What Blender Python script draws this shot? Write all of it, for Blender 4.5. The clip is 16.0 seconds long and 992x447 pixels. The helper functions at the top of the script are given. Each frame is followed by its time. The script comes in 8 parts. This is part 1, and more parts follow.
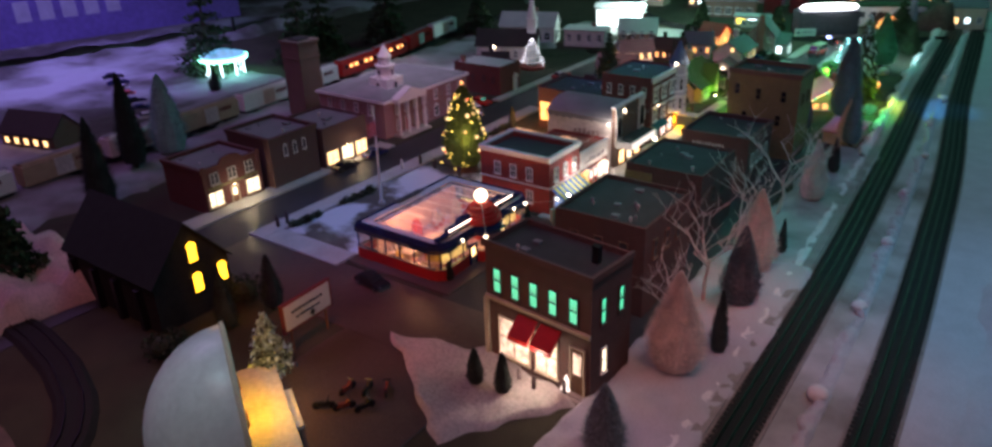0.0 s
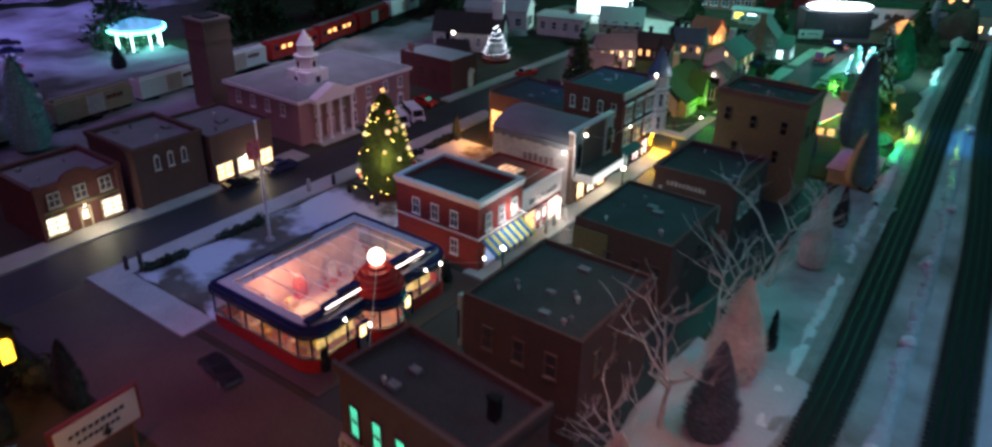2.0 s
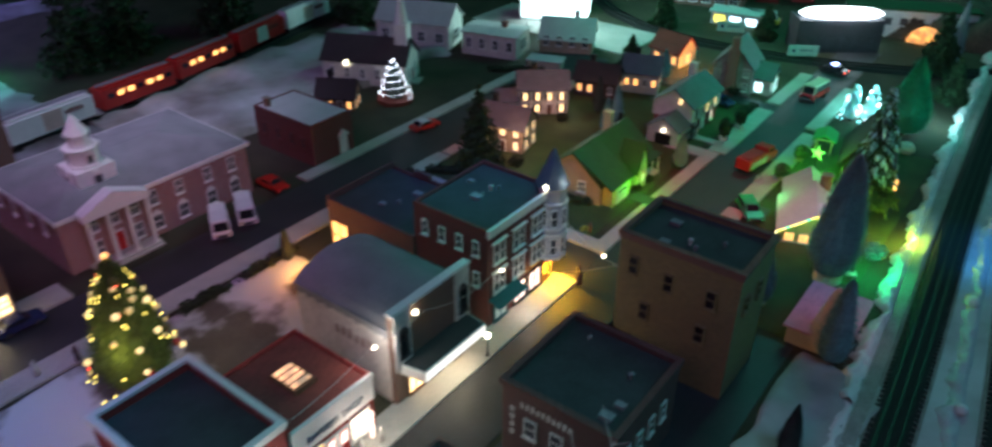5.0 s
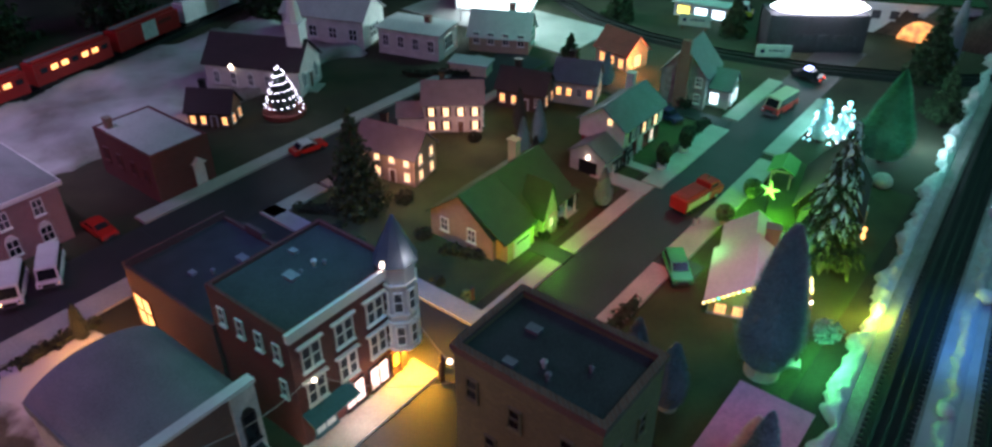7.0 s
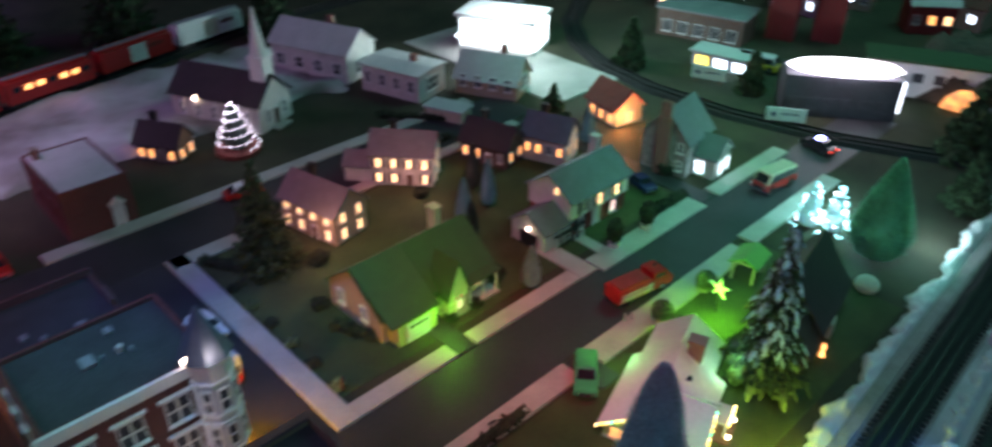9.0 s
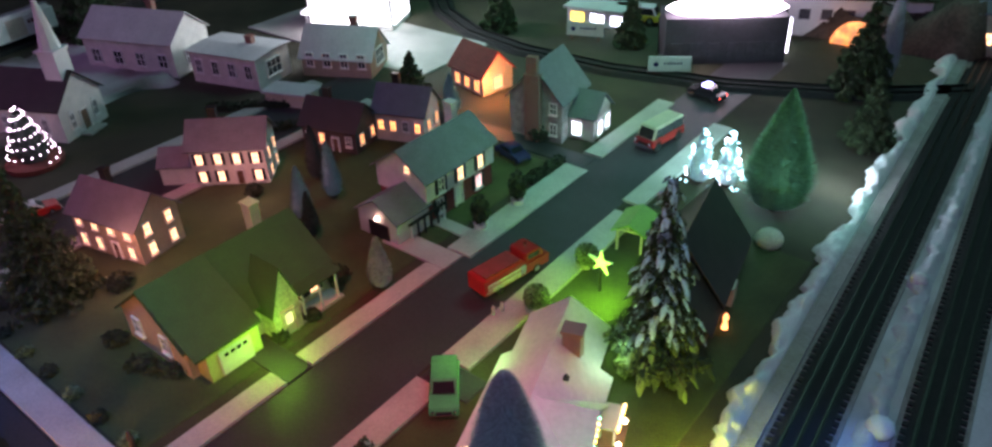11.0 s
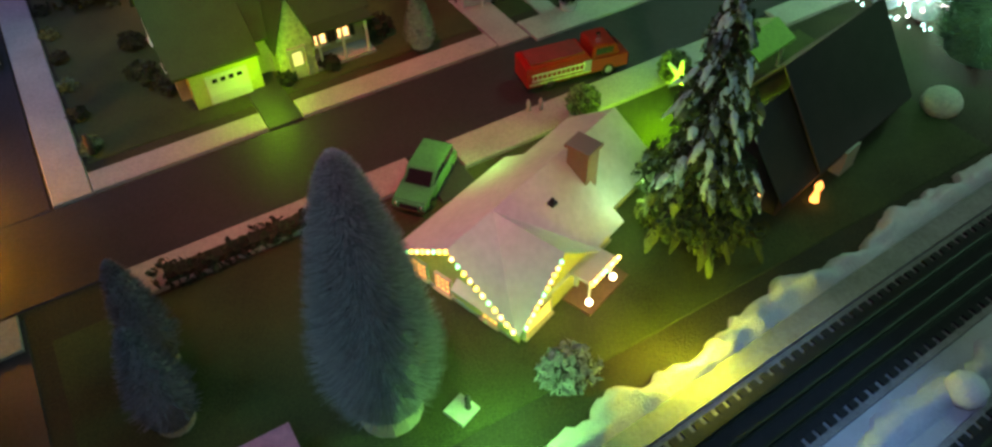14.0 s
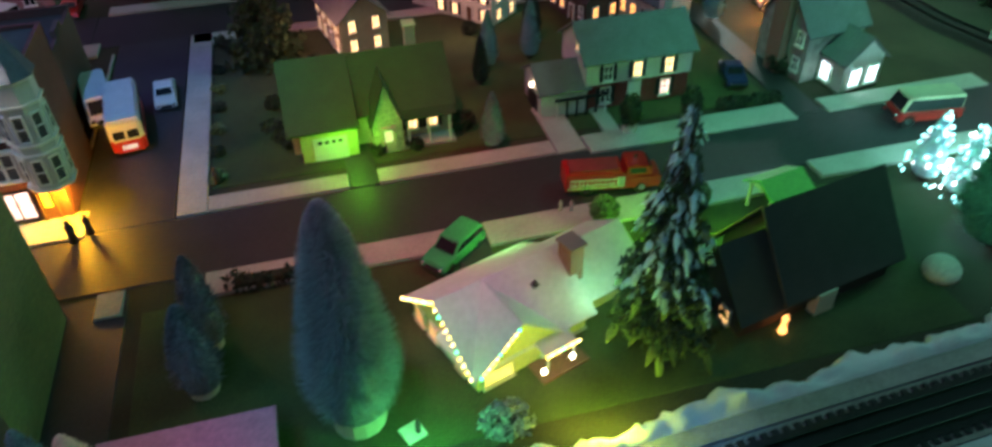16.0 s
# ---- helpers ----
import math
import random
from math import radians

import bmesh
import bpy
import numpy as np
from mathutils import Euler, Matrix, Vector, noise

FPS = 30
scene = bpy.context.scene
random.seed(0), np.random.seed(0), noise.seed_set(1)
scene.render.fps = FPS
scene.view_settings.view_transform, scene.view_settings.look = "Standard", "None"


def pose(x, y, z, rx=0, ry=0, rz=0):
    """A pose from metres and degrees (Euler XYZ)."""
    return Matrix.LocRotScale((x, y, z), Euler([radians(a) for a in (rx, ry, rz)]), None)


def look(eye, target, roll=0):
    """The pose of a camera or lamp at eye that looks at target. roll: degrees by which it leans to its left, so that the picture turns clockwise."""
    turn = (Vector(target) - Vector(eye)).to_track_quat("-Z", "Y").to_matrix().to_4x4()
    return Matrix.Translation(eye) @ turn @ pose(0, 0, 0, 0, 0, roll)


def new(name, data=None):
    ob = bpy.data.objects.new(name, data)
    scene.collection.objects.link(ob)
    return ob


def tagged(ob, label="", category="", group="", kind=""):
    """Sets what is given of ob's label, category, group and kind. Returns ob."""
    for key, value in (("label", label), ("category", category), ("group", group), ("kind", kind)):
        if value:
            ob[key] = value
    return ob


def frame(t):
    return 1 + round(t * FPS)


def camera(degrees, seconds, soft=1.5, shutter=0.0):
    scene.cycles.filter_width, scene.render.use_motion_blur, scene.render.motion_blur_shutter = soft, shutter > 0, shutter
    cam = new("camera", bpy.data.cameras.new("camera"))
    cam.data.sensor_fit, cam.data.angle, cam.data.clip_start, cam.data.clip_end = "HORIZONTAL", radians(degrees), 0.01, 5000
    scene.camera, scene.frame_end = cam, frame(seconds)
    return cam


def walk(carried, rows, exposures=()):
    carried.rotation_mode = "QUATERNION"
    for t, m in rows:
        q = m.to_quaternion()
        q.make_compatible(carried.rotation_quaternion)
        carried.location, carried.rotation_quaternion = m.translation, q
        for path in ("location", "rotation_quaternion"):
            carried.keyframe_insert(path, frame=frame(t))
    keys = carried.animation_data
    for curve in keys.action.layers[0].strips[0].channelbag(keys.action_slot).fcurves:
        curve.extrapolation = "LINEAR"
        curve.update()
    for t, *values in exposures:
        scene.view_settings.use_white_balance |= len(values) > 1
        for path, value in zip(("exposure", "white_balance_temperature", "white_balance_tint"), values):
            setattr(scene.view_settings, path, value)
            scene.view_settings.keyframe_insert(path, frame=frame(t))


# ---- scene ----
cam = camera(65.0, 16.0, soft=2.6, shutter=0.5)
PATH = [
    (0, (0.473, 0.693, 0.915), (-0.604, 2.152, 0.072), -2.0),
    (0.5, (0.501, 0.812, 0.902), (-0.681, 2.214, 0.105), -2.0),
    (1, (0.525, 0.914, 0.896), (-0.666, 2.28, 0.052), 1.2),
    (1.5, (0.455, 1.035, 0.865), (-0.662, 2.454, 0.006), 2.0),
    (2, (0.294, 1.21, 0.887), (-0.736, 2.659, -0.028), 1.4),
    (2.5, (0.141, 1.386, 0.928), (-0.904, 2.752, -0.093), -0.3),
    (3, (0.159, 1.488, 0.951), (-0.962, 2.759, -0.111), 1.4),
    (3.5, (0.242, 1.595, 0.98), (-0.959, 2.783, -0.091), 1.9),
    (4, (0.27, 1.69, 0.995), (-0.946, 2.846, -0.094), 1.9),
    (4.5, (0.197, 1.884, 0.971), (-0.991, 3.098, -0.085), 1.1),
    (5, (0.146, 2.103, 1.022), (-0.883, 3.456, -0.033), 0.2),
    (5.2, (0.153, 2.187, 1.01), (-0.856, 3.521, -0.086), -0.8),
    (7.5, (0.116, 2.709, 0.973), (-0.926, 3.988, -0.158), 0.8),
    (8, (0.171, 2.815, 0.977), (-0.995, 3.982, -0.154), 1.4),
    (8.5, (0.235, 2.911, 0.984), (-1.034, 3.984, -0.128), 2.0),
    (9, (0.247, 3.023, 0.979), (-0.962, 4.193, -0.103), 0.3),
    (9.5, (0.2, 3.12, 0.899), (-0.838, 4.435, -0.194), -1.9),
    (12, (0.234, 3.369, 0.806), (-0.935, 4.571, -0.283), -4.7),
    (12.5, (0.306, 3.442, 0.798), (-1.04, 4.405, -0.324), -2.7),
    (13, (0.332, 3.514, 0.711), (-1.04, 4.284, -0.523), -2.7),
    (13.5, (0.288, 3.557, 0.64), (-0.888, 4.281, -0.807), -1.8),
    (14, (0.254, 3.579, 0.632), (-0.949, 4.263, -0.812), -2.0),
    (14.5, (0.267, 3.609, 0.622), (-1.009, 4.254, -0.776), -2.6),
    (15, (0.359, 3.623, 0.627), (-1.062, 4.119, -0.691), -2.8),
    (15.5, (0.435, 3.647, 0.654), (-1.068, 3.998, -0.618), -3.1),
    (16, (0.453, 3.692, 0.726), (-1.056, 4.078, -0.528), -1.3),
]
walk(cam, [(t, look(eye, target, roll)) for t, eye, target, roll in PATH], [
    (0.0, 0.75, 6800, 22), (0.8, 0.85, 6000, 12), (1.5, 0.68, 6000, 12), (3.0, 0.61, 6000, 13), (5.0, 0.72, 6100, 8), (7.5, 0.84, 6400, 32), (8.5, 0.86, 6500, 30), (9.5, 0.93, 6900, 52),
    (12.0, 0.91, 7700, 66), (13.0, 0.78, 9400, 52), (15.0, 0.68, 9700, 36), (16.0, 0.75, 7000, 24)])

# ---- light: a dim hall with coloured lamps, the small lamps of the town, and added fills ----
world = bpy.data.worlds.new("hall_dusk")
world.use_nodes = True
scene.world = world
world.node_tree.nodes["Background"].inputs["Color"].default_value = (0.3, 0.26, 0.42, 1)
world.node_tree.nodes["Background"].inputs["Strength"].default_value = 0.06


def ceiling_lamp(name, at, target, size, watts, col):
    data = bpy.data.lights.new(name, "AREA")
    data.size, data.energy, data.color = size, watts, col
    ob = new(name, data)
    ob.matrix_basis = look(at, target)
    return ob


def point_lamp(name, x, y, z, watts, col, r=0.008):
    data = bpy.data.lights.new(name, "POINT")
    data.energy, data.color, data.shadow_soft_size = watts, col, r
    ob = new(name, data)
    ob.location = (x, y, z)
    return ob


ceiling_lamp("hall_lamp_violet", (-3.0, 1.6, 2.3), (-1.7, 2.6, 0), 1.2, 8.0, (0.6, 0.35, 1.0))
ceiling_lamp("hall_lamp_teal", (-0.6, 6.2, 2.3), (-0.7, 4.6, 0), 1.2, 11.0, (0.15, 1.0, 0.75))
ceiling_lamp("hall_lamp_rose", (-0.2, 0.2, 2.3), (-0.5, 1.6, 0), 1.0, 5.0, (1.0, 0.4, 0.5))
ceiling_lamp("hall_lamp_blue", (1.3, 3.0, 2.2), (0.1, 3.0, 0), 1.0, 6.0, (0.25, 0.65, 1.0))
point_lamp("diner_lamp", -0.77, 2.03, 0.08, 0.3, (1.0, 0.48, 0.26), 0.02)
point_lamp("diner_front_lamp", -0.69, 2.2, 0.075, 0.24, (1.0, 0.5, 0.2), 0.02)
point_lamp("shop_lamp", -0.56, 2.7, 0.06, 0.08, (1.0, 0.8, 0.65))
point_lamp("awning_lamp", -0.56, 2.50, 0.11, 0.12, (0.95, 0.92, 0.85))
point_lamp("wall_bulb_lamp", -0.612, 2.768, 0.165, 0.16, (1.0, 0.9, 0.8))
point_lamp("marquee_lamp", -0.565, 2.93, 0.055, 0.07, (1.0, 0.85, 0.55))
point_lamp("hotel_shop_lamp", -0.575, 3.17, 0.05, 0.06, (1.0, 0.85, 0.8))
point_lamp("corner_lamp", -0.60, 3.315, 0.05, 0.8, (1.0, 0.5, 0.02))
point_lamp("orange_lamp", -1.07, 2.98, 0.05, 0.22, (1.0, 0.42, 0.08))
point_lamp("corner_store_lamp", -0.2, 1.69, 0.07, 0.12, (1.0, 0.8, 0.65))
point_lamp("old_shop_lamp", -1.41, 1.99, 0.045, 0.085, (1.0, 0.85, 0.55))
point_lamp("old_shop_lamp", -1.385, 2.44, 0.045, 0.07, (1.0, 0.8, 0.5))
point_lamp("bandshell_lamp", -0.555, 1.355, 0.09, 0.3, (1.0, 0.45, 0.02))
point_lamp("green_lamp", -0.61, 3.735, 0.05, 0.13, (0.14, 1.0, 0.03))
point_lamp("green_lamp", -0.285, 4.14, 0.062, 0.5, (0.14, 1.0, 0.03))
point_lamp("green_lamp", -0.04, 3.745, 0.055, 0.28, (0.05, 1.0, 0.25))
# Added lamp that tints the station wagon green.
point_lamp("green_lamp", -0.345, 3.90, 0.055, 0.06, (0.1, 1.0, 0.2))
point_lamp("snow_lamp", -0.012, 3.93, 0.04, 0.32, (0.62, 1.0, 0.05))
point_lamp("ranch_lamp", -0.06, 3.90, 0.03, 0.02, (1.0, 0.75, 0.1))
point_lamp("teal_lamp", -0.30, 4.68, 0.06, 0.8, (0.25, 1.0, 0.9))
point_lamp("tree_lamp", -1.585, 3.80, 0.12, 0.04, (0.75, 0.85, 1.0))
point_lamp("bright_stand_lamp", -1.6, 4.9, 0.18, 5.6, (0.6, 1.0, 0.95), 0.05)
# Added outside the red roof house, in place of walls lit from within.
point_lamp("orange_wall_fill", -0.93, 4.67, 0.05, 0.34, (1.0, 0.4, 0.12))
point_lamp("carousel_lamp", -2.8, 2.95, 0.12, 0.12, (0.15, 0.75, 1.0))
# Two added lamps beside the Christmas tree imitate its bulbs' soft glow.
point_lamp("christmas_tree_fill", -0.96, 2.5, 0.14, 0.09, (1.0, 0.75, 0.25), 0.03)
point_lamp("christmas_tree_fill", -1.0, 2.68, 0.12, 0.05, (1.0, 0.75, 0.25), 0.03)
point_lamp("wing_lamp", -0.178, 3.995, 0.066, 0.06, (0.25, 1.0, 0.5))
point_lamp("roof_lamp", -0.575, 3.29, 0.262, 0.03, (1.0, 0.95, 0.8))
point_lamp("farmhouse_lamp", -1.0, 3.7, 0.09, 0.13, (1.0, 0.5, 0.3), 0.02)
point_lamp("house_lamp", -1.03, 3.99, 0.09, 0.12, (1.0, 0.55, 0.4), 0.02)
point_lamp("yard_lamp", -0.11, 4.72, 0.06, 0.26, (0.5, 0.95, 1.0))


def colour_spot(name, x, y, radius, watts, col, off=(0.5, -0.6)):
    """A coloured spot as from a hall projector, aimed down at the layout; some are added fill."""
    data = bpy.data.lights.new(name, "SPOT")
    data.energy, data.color, data.shadow_soft_size, data.spot_blend = watts, col, 0.04, 1.0
    data.spot_size = 2 * math.atan(radius * 1.5 / 2.5)
    ob = new(name, data)
    ob.matrix_basis = look((x + off[0], y + off[1], 2.5), (x, y, 0))
    return ob


colour_spot("spot_red", -0.7, 1.72, 0.26, 30, (1.0, 0.08, 0.12))
colour_spot("spot_red", -0.13, 2.25, 0.2, 30, (1.0, 0.1, 0.08), (1.3, -0.3))
colour_spot("spot_red", -0.49, 3.82, 0.24, 75, (1.0, 0.12, 0.1))
colour_spot("spot_red", -1.0, 3.93, 0.28, 40, (1.0, 0.22, 0.15))
colour_spot("spot_teal", -0.72, 3.18, 0.15, 34, (0.05, 1.0, 0.6))
colour_spot("spot_teal", -0.3, 2.5, 0.42, 26, (0.05, 0.9, 0.8))
colour_spot("spot_teal", -0.52, 4.5, 0.3, 62.4, (0.05, 1.0, 0.5))
colour_spot("spot_blue", -1.0, 2.15, 0.35, 57.2, (0.15, 0.35, 1.0))
colour_spot("spot_blue", 0.55, 2.4, 0.4, 36.0, (0.2, 0.6, 1.0))
colour_spot("spot_blue", 0.13, 3.98, 0.11, 95, (0.02, 0.32, 1.0))
colour_spot("spot_blue", -0.85, 3.42, 0.26, 57.2, (0.15, 0.35, 1.0))
colour_spot("spot_magenta", -1.44, 2.85, 0.3, 34, (1.0, 0.25, 0.8), (2.2, -0.5))
colour_spot("spot_cyan", -0.14, 3.7, 0.11, 42, (0.04, 0.7, 1.0), (0.1, -1.4))
# Added fill that turns the kiosk roof pinker.
colour_spot("spot_rose", -0.07, 3.5, 0.09, 25, (1.0, 0.35, 0.6))
colour_spot("spot_magenta", -0.19, 3.84, 0.1, 45, (1.0, 0.4, 0.75))
# Added fill that brightens the bandshell dome.
colour_spot("spot_teal", -0.62, 1.29, 0.16, 28, (0.3, 0.95, 1.0), (0.3, -0.9))
colour_spot("spot_rose", -0.95, 1.1, 0.25, 26, (1.0, 0.42, 0.45))
colour_spot("spot_rose", 0.05, 1.95, 0.35, 28.0, (1.0, 0.45, 0.4))
# Three added fills: banner and back snow, courthouse roof, snow bank.
colour_spot("spot_violet", -3.6, 2.7, 0.8, 160, (0.35, 0.3, 1.0))
colour_spot("spot_violet", -1.72, 2.98, 0.28, 48, (0.82, 0.74, 1.0))
colour_spot("spot_violet", -2.0, 3.2, 0.4, 45, (0.75, 0.6, 1.0))
colour_spot("spot_green", -0.7, 4.9, 0.2, 36, (0.05, 1.0, 0.3))
colour_spot("spot_green", -0.79, 3.76, 0.15, 45, (0.08, 1.0, 0.05))
colour_spot("spot_teal", -1.15, 5.05, 0.45, 60, (0.1, 1.0, 0.65))
colour_spot("spot_teal", -0.2, 4.62, 0.14, 90, (0.05, 1.0, 0.7))

# ---- small tools ----
rnd = random.Random(7)


def box(bm, x0, x1, y0, y1, z0, z1):
    v = [bm.verts.new(p) for p in ((x0, y0, z0), (x1, y0, z0), (x1, y1, z0), (x0, y1, z0), (x0, y0, z1), (x1, y0, z1), (x1, y1, z1), (x0, y1, z1))]
    for f in ((3, 2, 1, 0), (4, 5, 6, 7), (0, 1, 5, 4), (1, 2, 6, 5), (2, 3, 7, 6), (3, 0, 4, 7)):
        bm.faces.new([v[i] for i in f])
    return bm


def prism(bm, pts, z0, z1):
    lo, hi = [bm.verts.new((x, y, z0)) for x, y in pts], [bm.verts.new((x, y, z1)) for x, y in pts]
    bm.faces.new(list(reversed(lo)))
    bm.faces.new(hi)
    for i in range(len(pts)):
        j = (i + 1) % len(pts)
        bm.faces.new((lo[i], lo[j], hi[j], hi[i]))
    return bm


def profile(bm, pts, y0, y1):
    """A side outline in x and z, drawn out along y."""
    a, b = [bm.verts.new((x, y0, z)) for x, z in pts], [bm.verts.new((x, y1, z)) for x, z in pts]
    bm.faces.new(a)
    bm.faces.new(list(reversed(b)))
    for i in range(len(pts)):
        j = (i + 1) % len(pts)
        bm.faces.new((a[j], a[i], b[i], b[j]))
    return bm


def lathe(bm, cx, cy, rings, seg=14, caps=True, start=0.0, sweep=360.0):
    """rings: radius and height from the base up."""
    full = sweep >= 360
    n = seg if full else seg + 1
    rows = []
    for r, z in rings:
        rows.append([bm.verts.new((cx + r * math.cos(radians(start + sweep * i / seg)), cy + r * math.sin(radians(start + sweep * i / seg)), z)) for i in range(n)])
    for a, b in zip(rows, rows[1:]):
        for i in range(seg):
            j = (i + 1) % n
            bm.faces.new((a[i], a[j], b[j], b[i]))
    if caps and full:
        bm.faces.new(list(reversed(rows[0])))
        bm.faces.new(rows[-1])
    return bm


def tube(bm, p, q, r0, r1=None, seg=5):
    p, q = Vector(p), Vector(q)
    r1 = r0 if r1 is None else r1
    way = (q - p).normalized()
    side = way.orthogonal().normalized()
    other = way.cross(side)
    rows = []
    for c, r in ((p, r0), (q, r1)):
        rows.append([bm.verts.new(c + r * (math.cos(6.2832 * i / seg) * side + math.sin(6.2832 * i / seg) * other)) for i in range(seg)])
    for i in range(seg):
        j = (i + 1) % seg
        bm.faces.new((rows[0][i], rows[0][j], rows[1][j], rows[1][i]))
    bm.faces.new(list(reversed(rows[0])))
    bm.faces.new(rows[1])
    return bm


def ball(bm, c, r, seg=8, rings=5, squash=1.0):
    lathe(bm, c[0], c[1], [(max(1e-4, r * math.sin(math.pi * k / rings)), c[2] - r * squash * math.cos(math.pi * k / rings)) for k in range(rings + 1)], seg)
    return bm


def sheet(bm, x0, x1, y0, y1, z, nx, ny, lift=0.0, size=20.0, ragged=0.0):
    """A lumpy sheet with an uneven border."""
    grid = []
    for j in range(ny + 1):
        row = []
        for i in range(nx + 1):
            x, y = x0 + (x1 - x0) * i / nx, y0 + (y1 - y0) * j / ny
            edge = min(i, nx - i, j, ny - j)
            off = noise.noise_vector((x * 14, y * 14, 1.7)) * ragged * (1.0 if edge <= 1 else 0.3)
            h = lift * (0.35 + abs(noise.noise((x * size, y * size, 0.3))) + 0.4 * noise.noise((x * size * 3, y * size * 3, 4.0))) if edge > 0 else -0.004
            row.append(bm.verts.new((x + off.x, y + off.y, z + h)))
        grid.append(row)
    for j in range(ny):
        for i in range(nx):
            bm.faces.new((grid[j][i], grid[j][i + 1], grid[j + 1][i + 1], grid[j + 1][i])).smooth = True
    return bm


def mesh_of(name, bm, material, smooth=False):
    me = bpy.data.meshes.new(name)
    bmesh.ops.recalc_face_normals(bm, faces=bm.faces)
    if smooth:
        for f in bm.faces:
            f.smooth = True
    bm.to_mesh(me)
    bm.free()
    for m in material if isinstance(material, (list, tuple)) else [material]:
        me.materials.append(m)
    return me


def part(name, bm, material, parent, label="", at=None, smooth=False):
    ob = new(name, mesh_of(name, bm, material, smooth))
    ob.parent = parent
    if at is not None:
        ob.matrix_basis = at
    if label:
        tagged(ob, label)
    return ob


def thing(name, x, y, rz, label, category, group="", z=0.0, kind=""):
    ob = new(name)
    ob.empty_display_size = 0.02
    ob.matrix_basis = pose(x, y, z, 0, 0, rz)
    return tagged(ob, label, category, group, kind)


def solid(name, bm, material, label, category="", group="", kind="", at=None, smooth=False):
    ob = new(name, mesh_of(name, bm, material, smooth))
    if at is not None:
        ob.matrix_basis = at
    return tagged(ob, label, category, group, kind)


def B():
    return bmesh.new()


# ---- materials ----
def mat(name, col, rough=0.75, var=0.25, scale=45.0, bump=0.25, metal=0.0, emit=None, power=0.0, grain=7.0, island=0.0):
    m = bpy.data.materials.new(name)
    m.use_nodes = True
    nt = m.node_tree
    b = nt.nodes["Principled BSDF"]
    b.inputs["Roughness"].default_value, b.inputs["Metallic"].default_value = rough, metal
    co = nt.nodes.new("ShaderNodeTexCoord")
    n1, n2 = nt.nodes.new("ShaderNodeTexNoise"), nt.nodes.new("ShaderNodeTexNoise")
    n1.inputs["Scale"].default_value, n1.inputs["Detail"].default_value = scale, 5
    n2.inputs["Scale"].default_value, n2.inputs["Detail"].default_value = scale * grain, 3
    for n in (n1, n2):
        nt.links.new(co.outputs["Object"], n.inputs["Vector"])
    add = nt.nodes.new("ShaderNodeMath")
    add.operation = "ADD"
    nt.links.new(n1.outputs["Fac"], add.inputs[0])
    nt.links.new(n2.outputs["Fac"], add.inputs[1])
    last = add
    if island:
        geo, mul, more = nt.nodes.new("ShaderNodeNewGeometry"), nt.nodes.new("ShaderNodeMath"), nt.nodes.new("ShaderNodeMath")
        mul.operation, more.operation = "MULTIPLY_ADD", "ADD"
        mul.inputs[1].default_value, mul.inputs[2].default_value = island, -island / 2
        nt.links.new(geo.outputs["Random Per Island"], mul.inputs[0])
        nt.links.new(add.outputs[0], more.inputs[0])
        nt.links.new(mul.outputs[0], more.inputs[1])
        last = more
    ramp = nt.nodes.new("ShaderNodeMapRange")
    ramp.inputs["From Min"].default_value, ramp.inputs["From Max"].default_value = 0.65, 1.35
    nt.links.new(last.outputs[0], ramp.inputs["Value"])
    mix = nt.nodes.new("ShaderNodeMix")
    mix.data_type = "RGBA"
    mix.inputs["A"].default_value = (*[c * (1 - var) for c in col], 1)
    mix.inputs["B"].default_value = (*[min(1, c * (1 + var)) for c in col], 1)
    nt.links.new(ramp.outputs["Result"], mix.inputs["Factor"])
    nt.links.new(mix.outputs["Result"], b.inputs["Base Color"])
    if bump:
        bp = nt.nodes.new("ShaderNodeBump")
        bp.inputs["Strength"].default_value, bp.inputs["Distance"].default_value = bump, 0.002
        nt.links.new(n2.outputs["Fac"], bp.inputs["Height"])
        nt.links.new(bp.outputs["Normal"], b.inputs["Normal"])
    if emit:
        b.inputs["Emission Color"].default_value, b.inputs["Emission Strength"].default_value = (*emit, 1), power
    return m


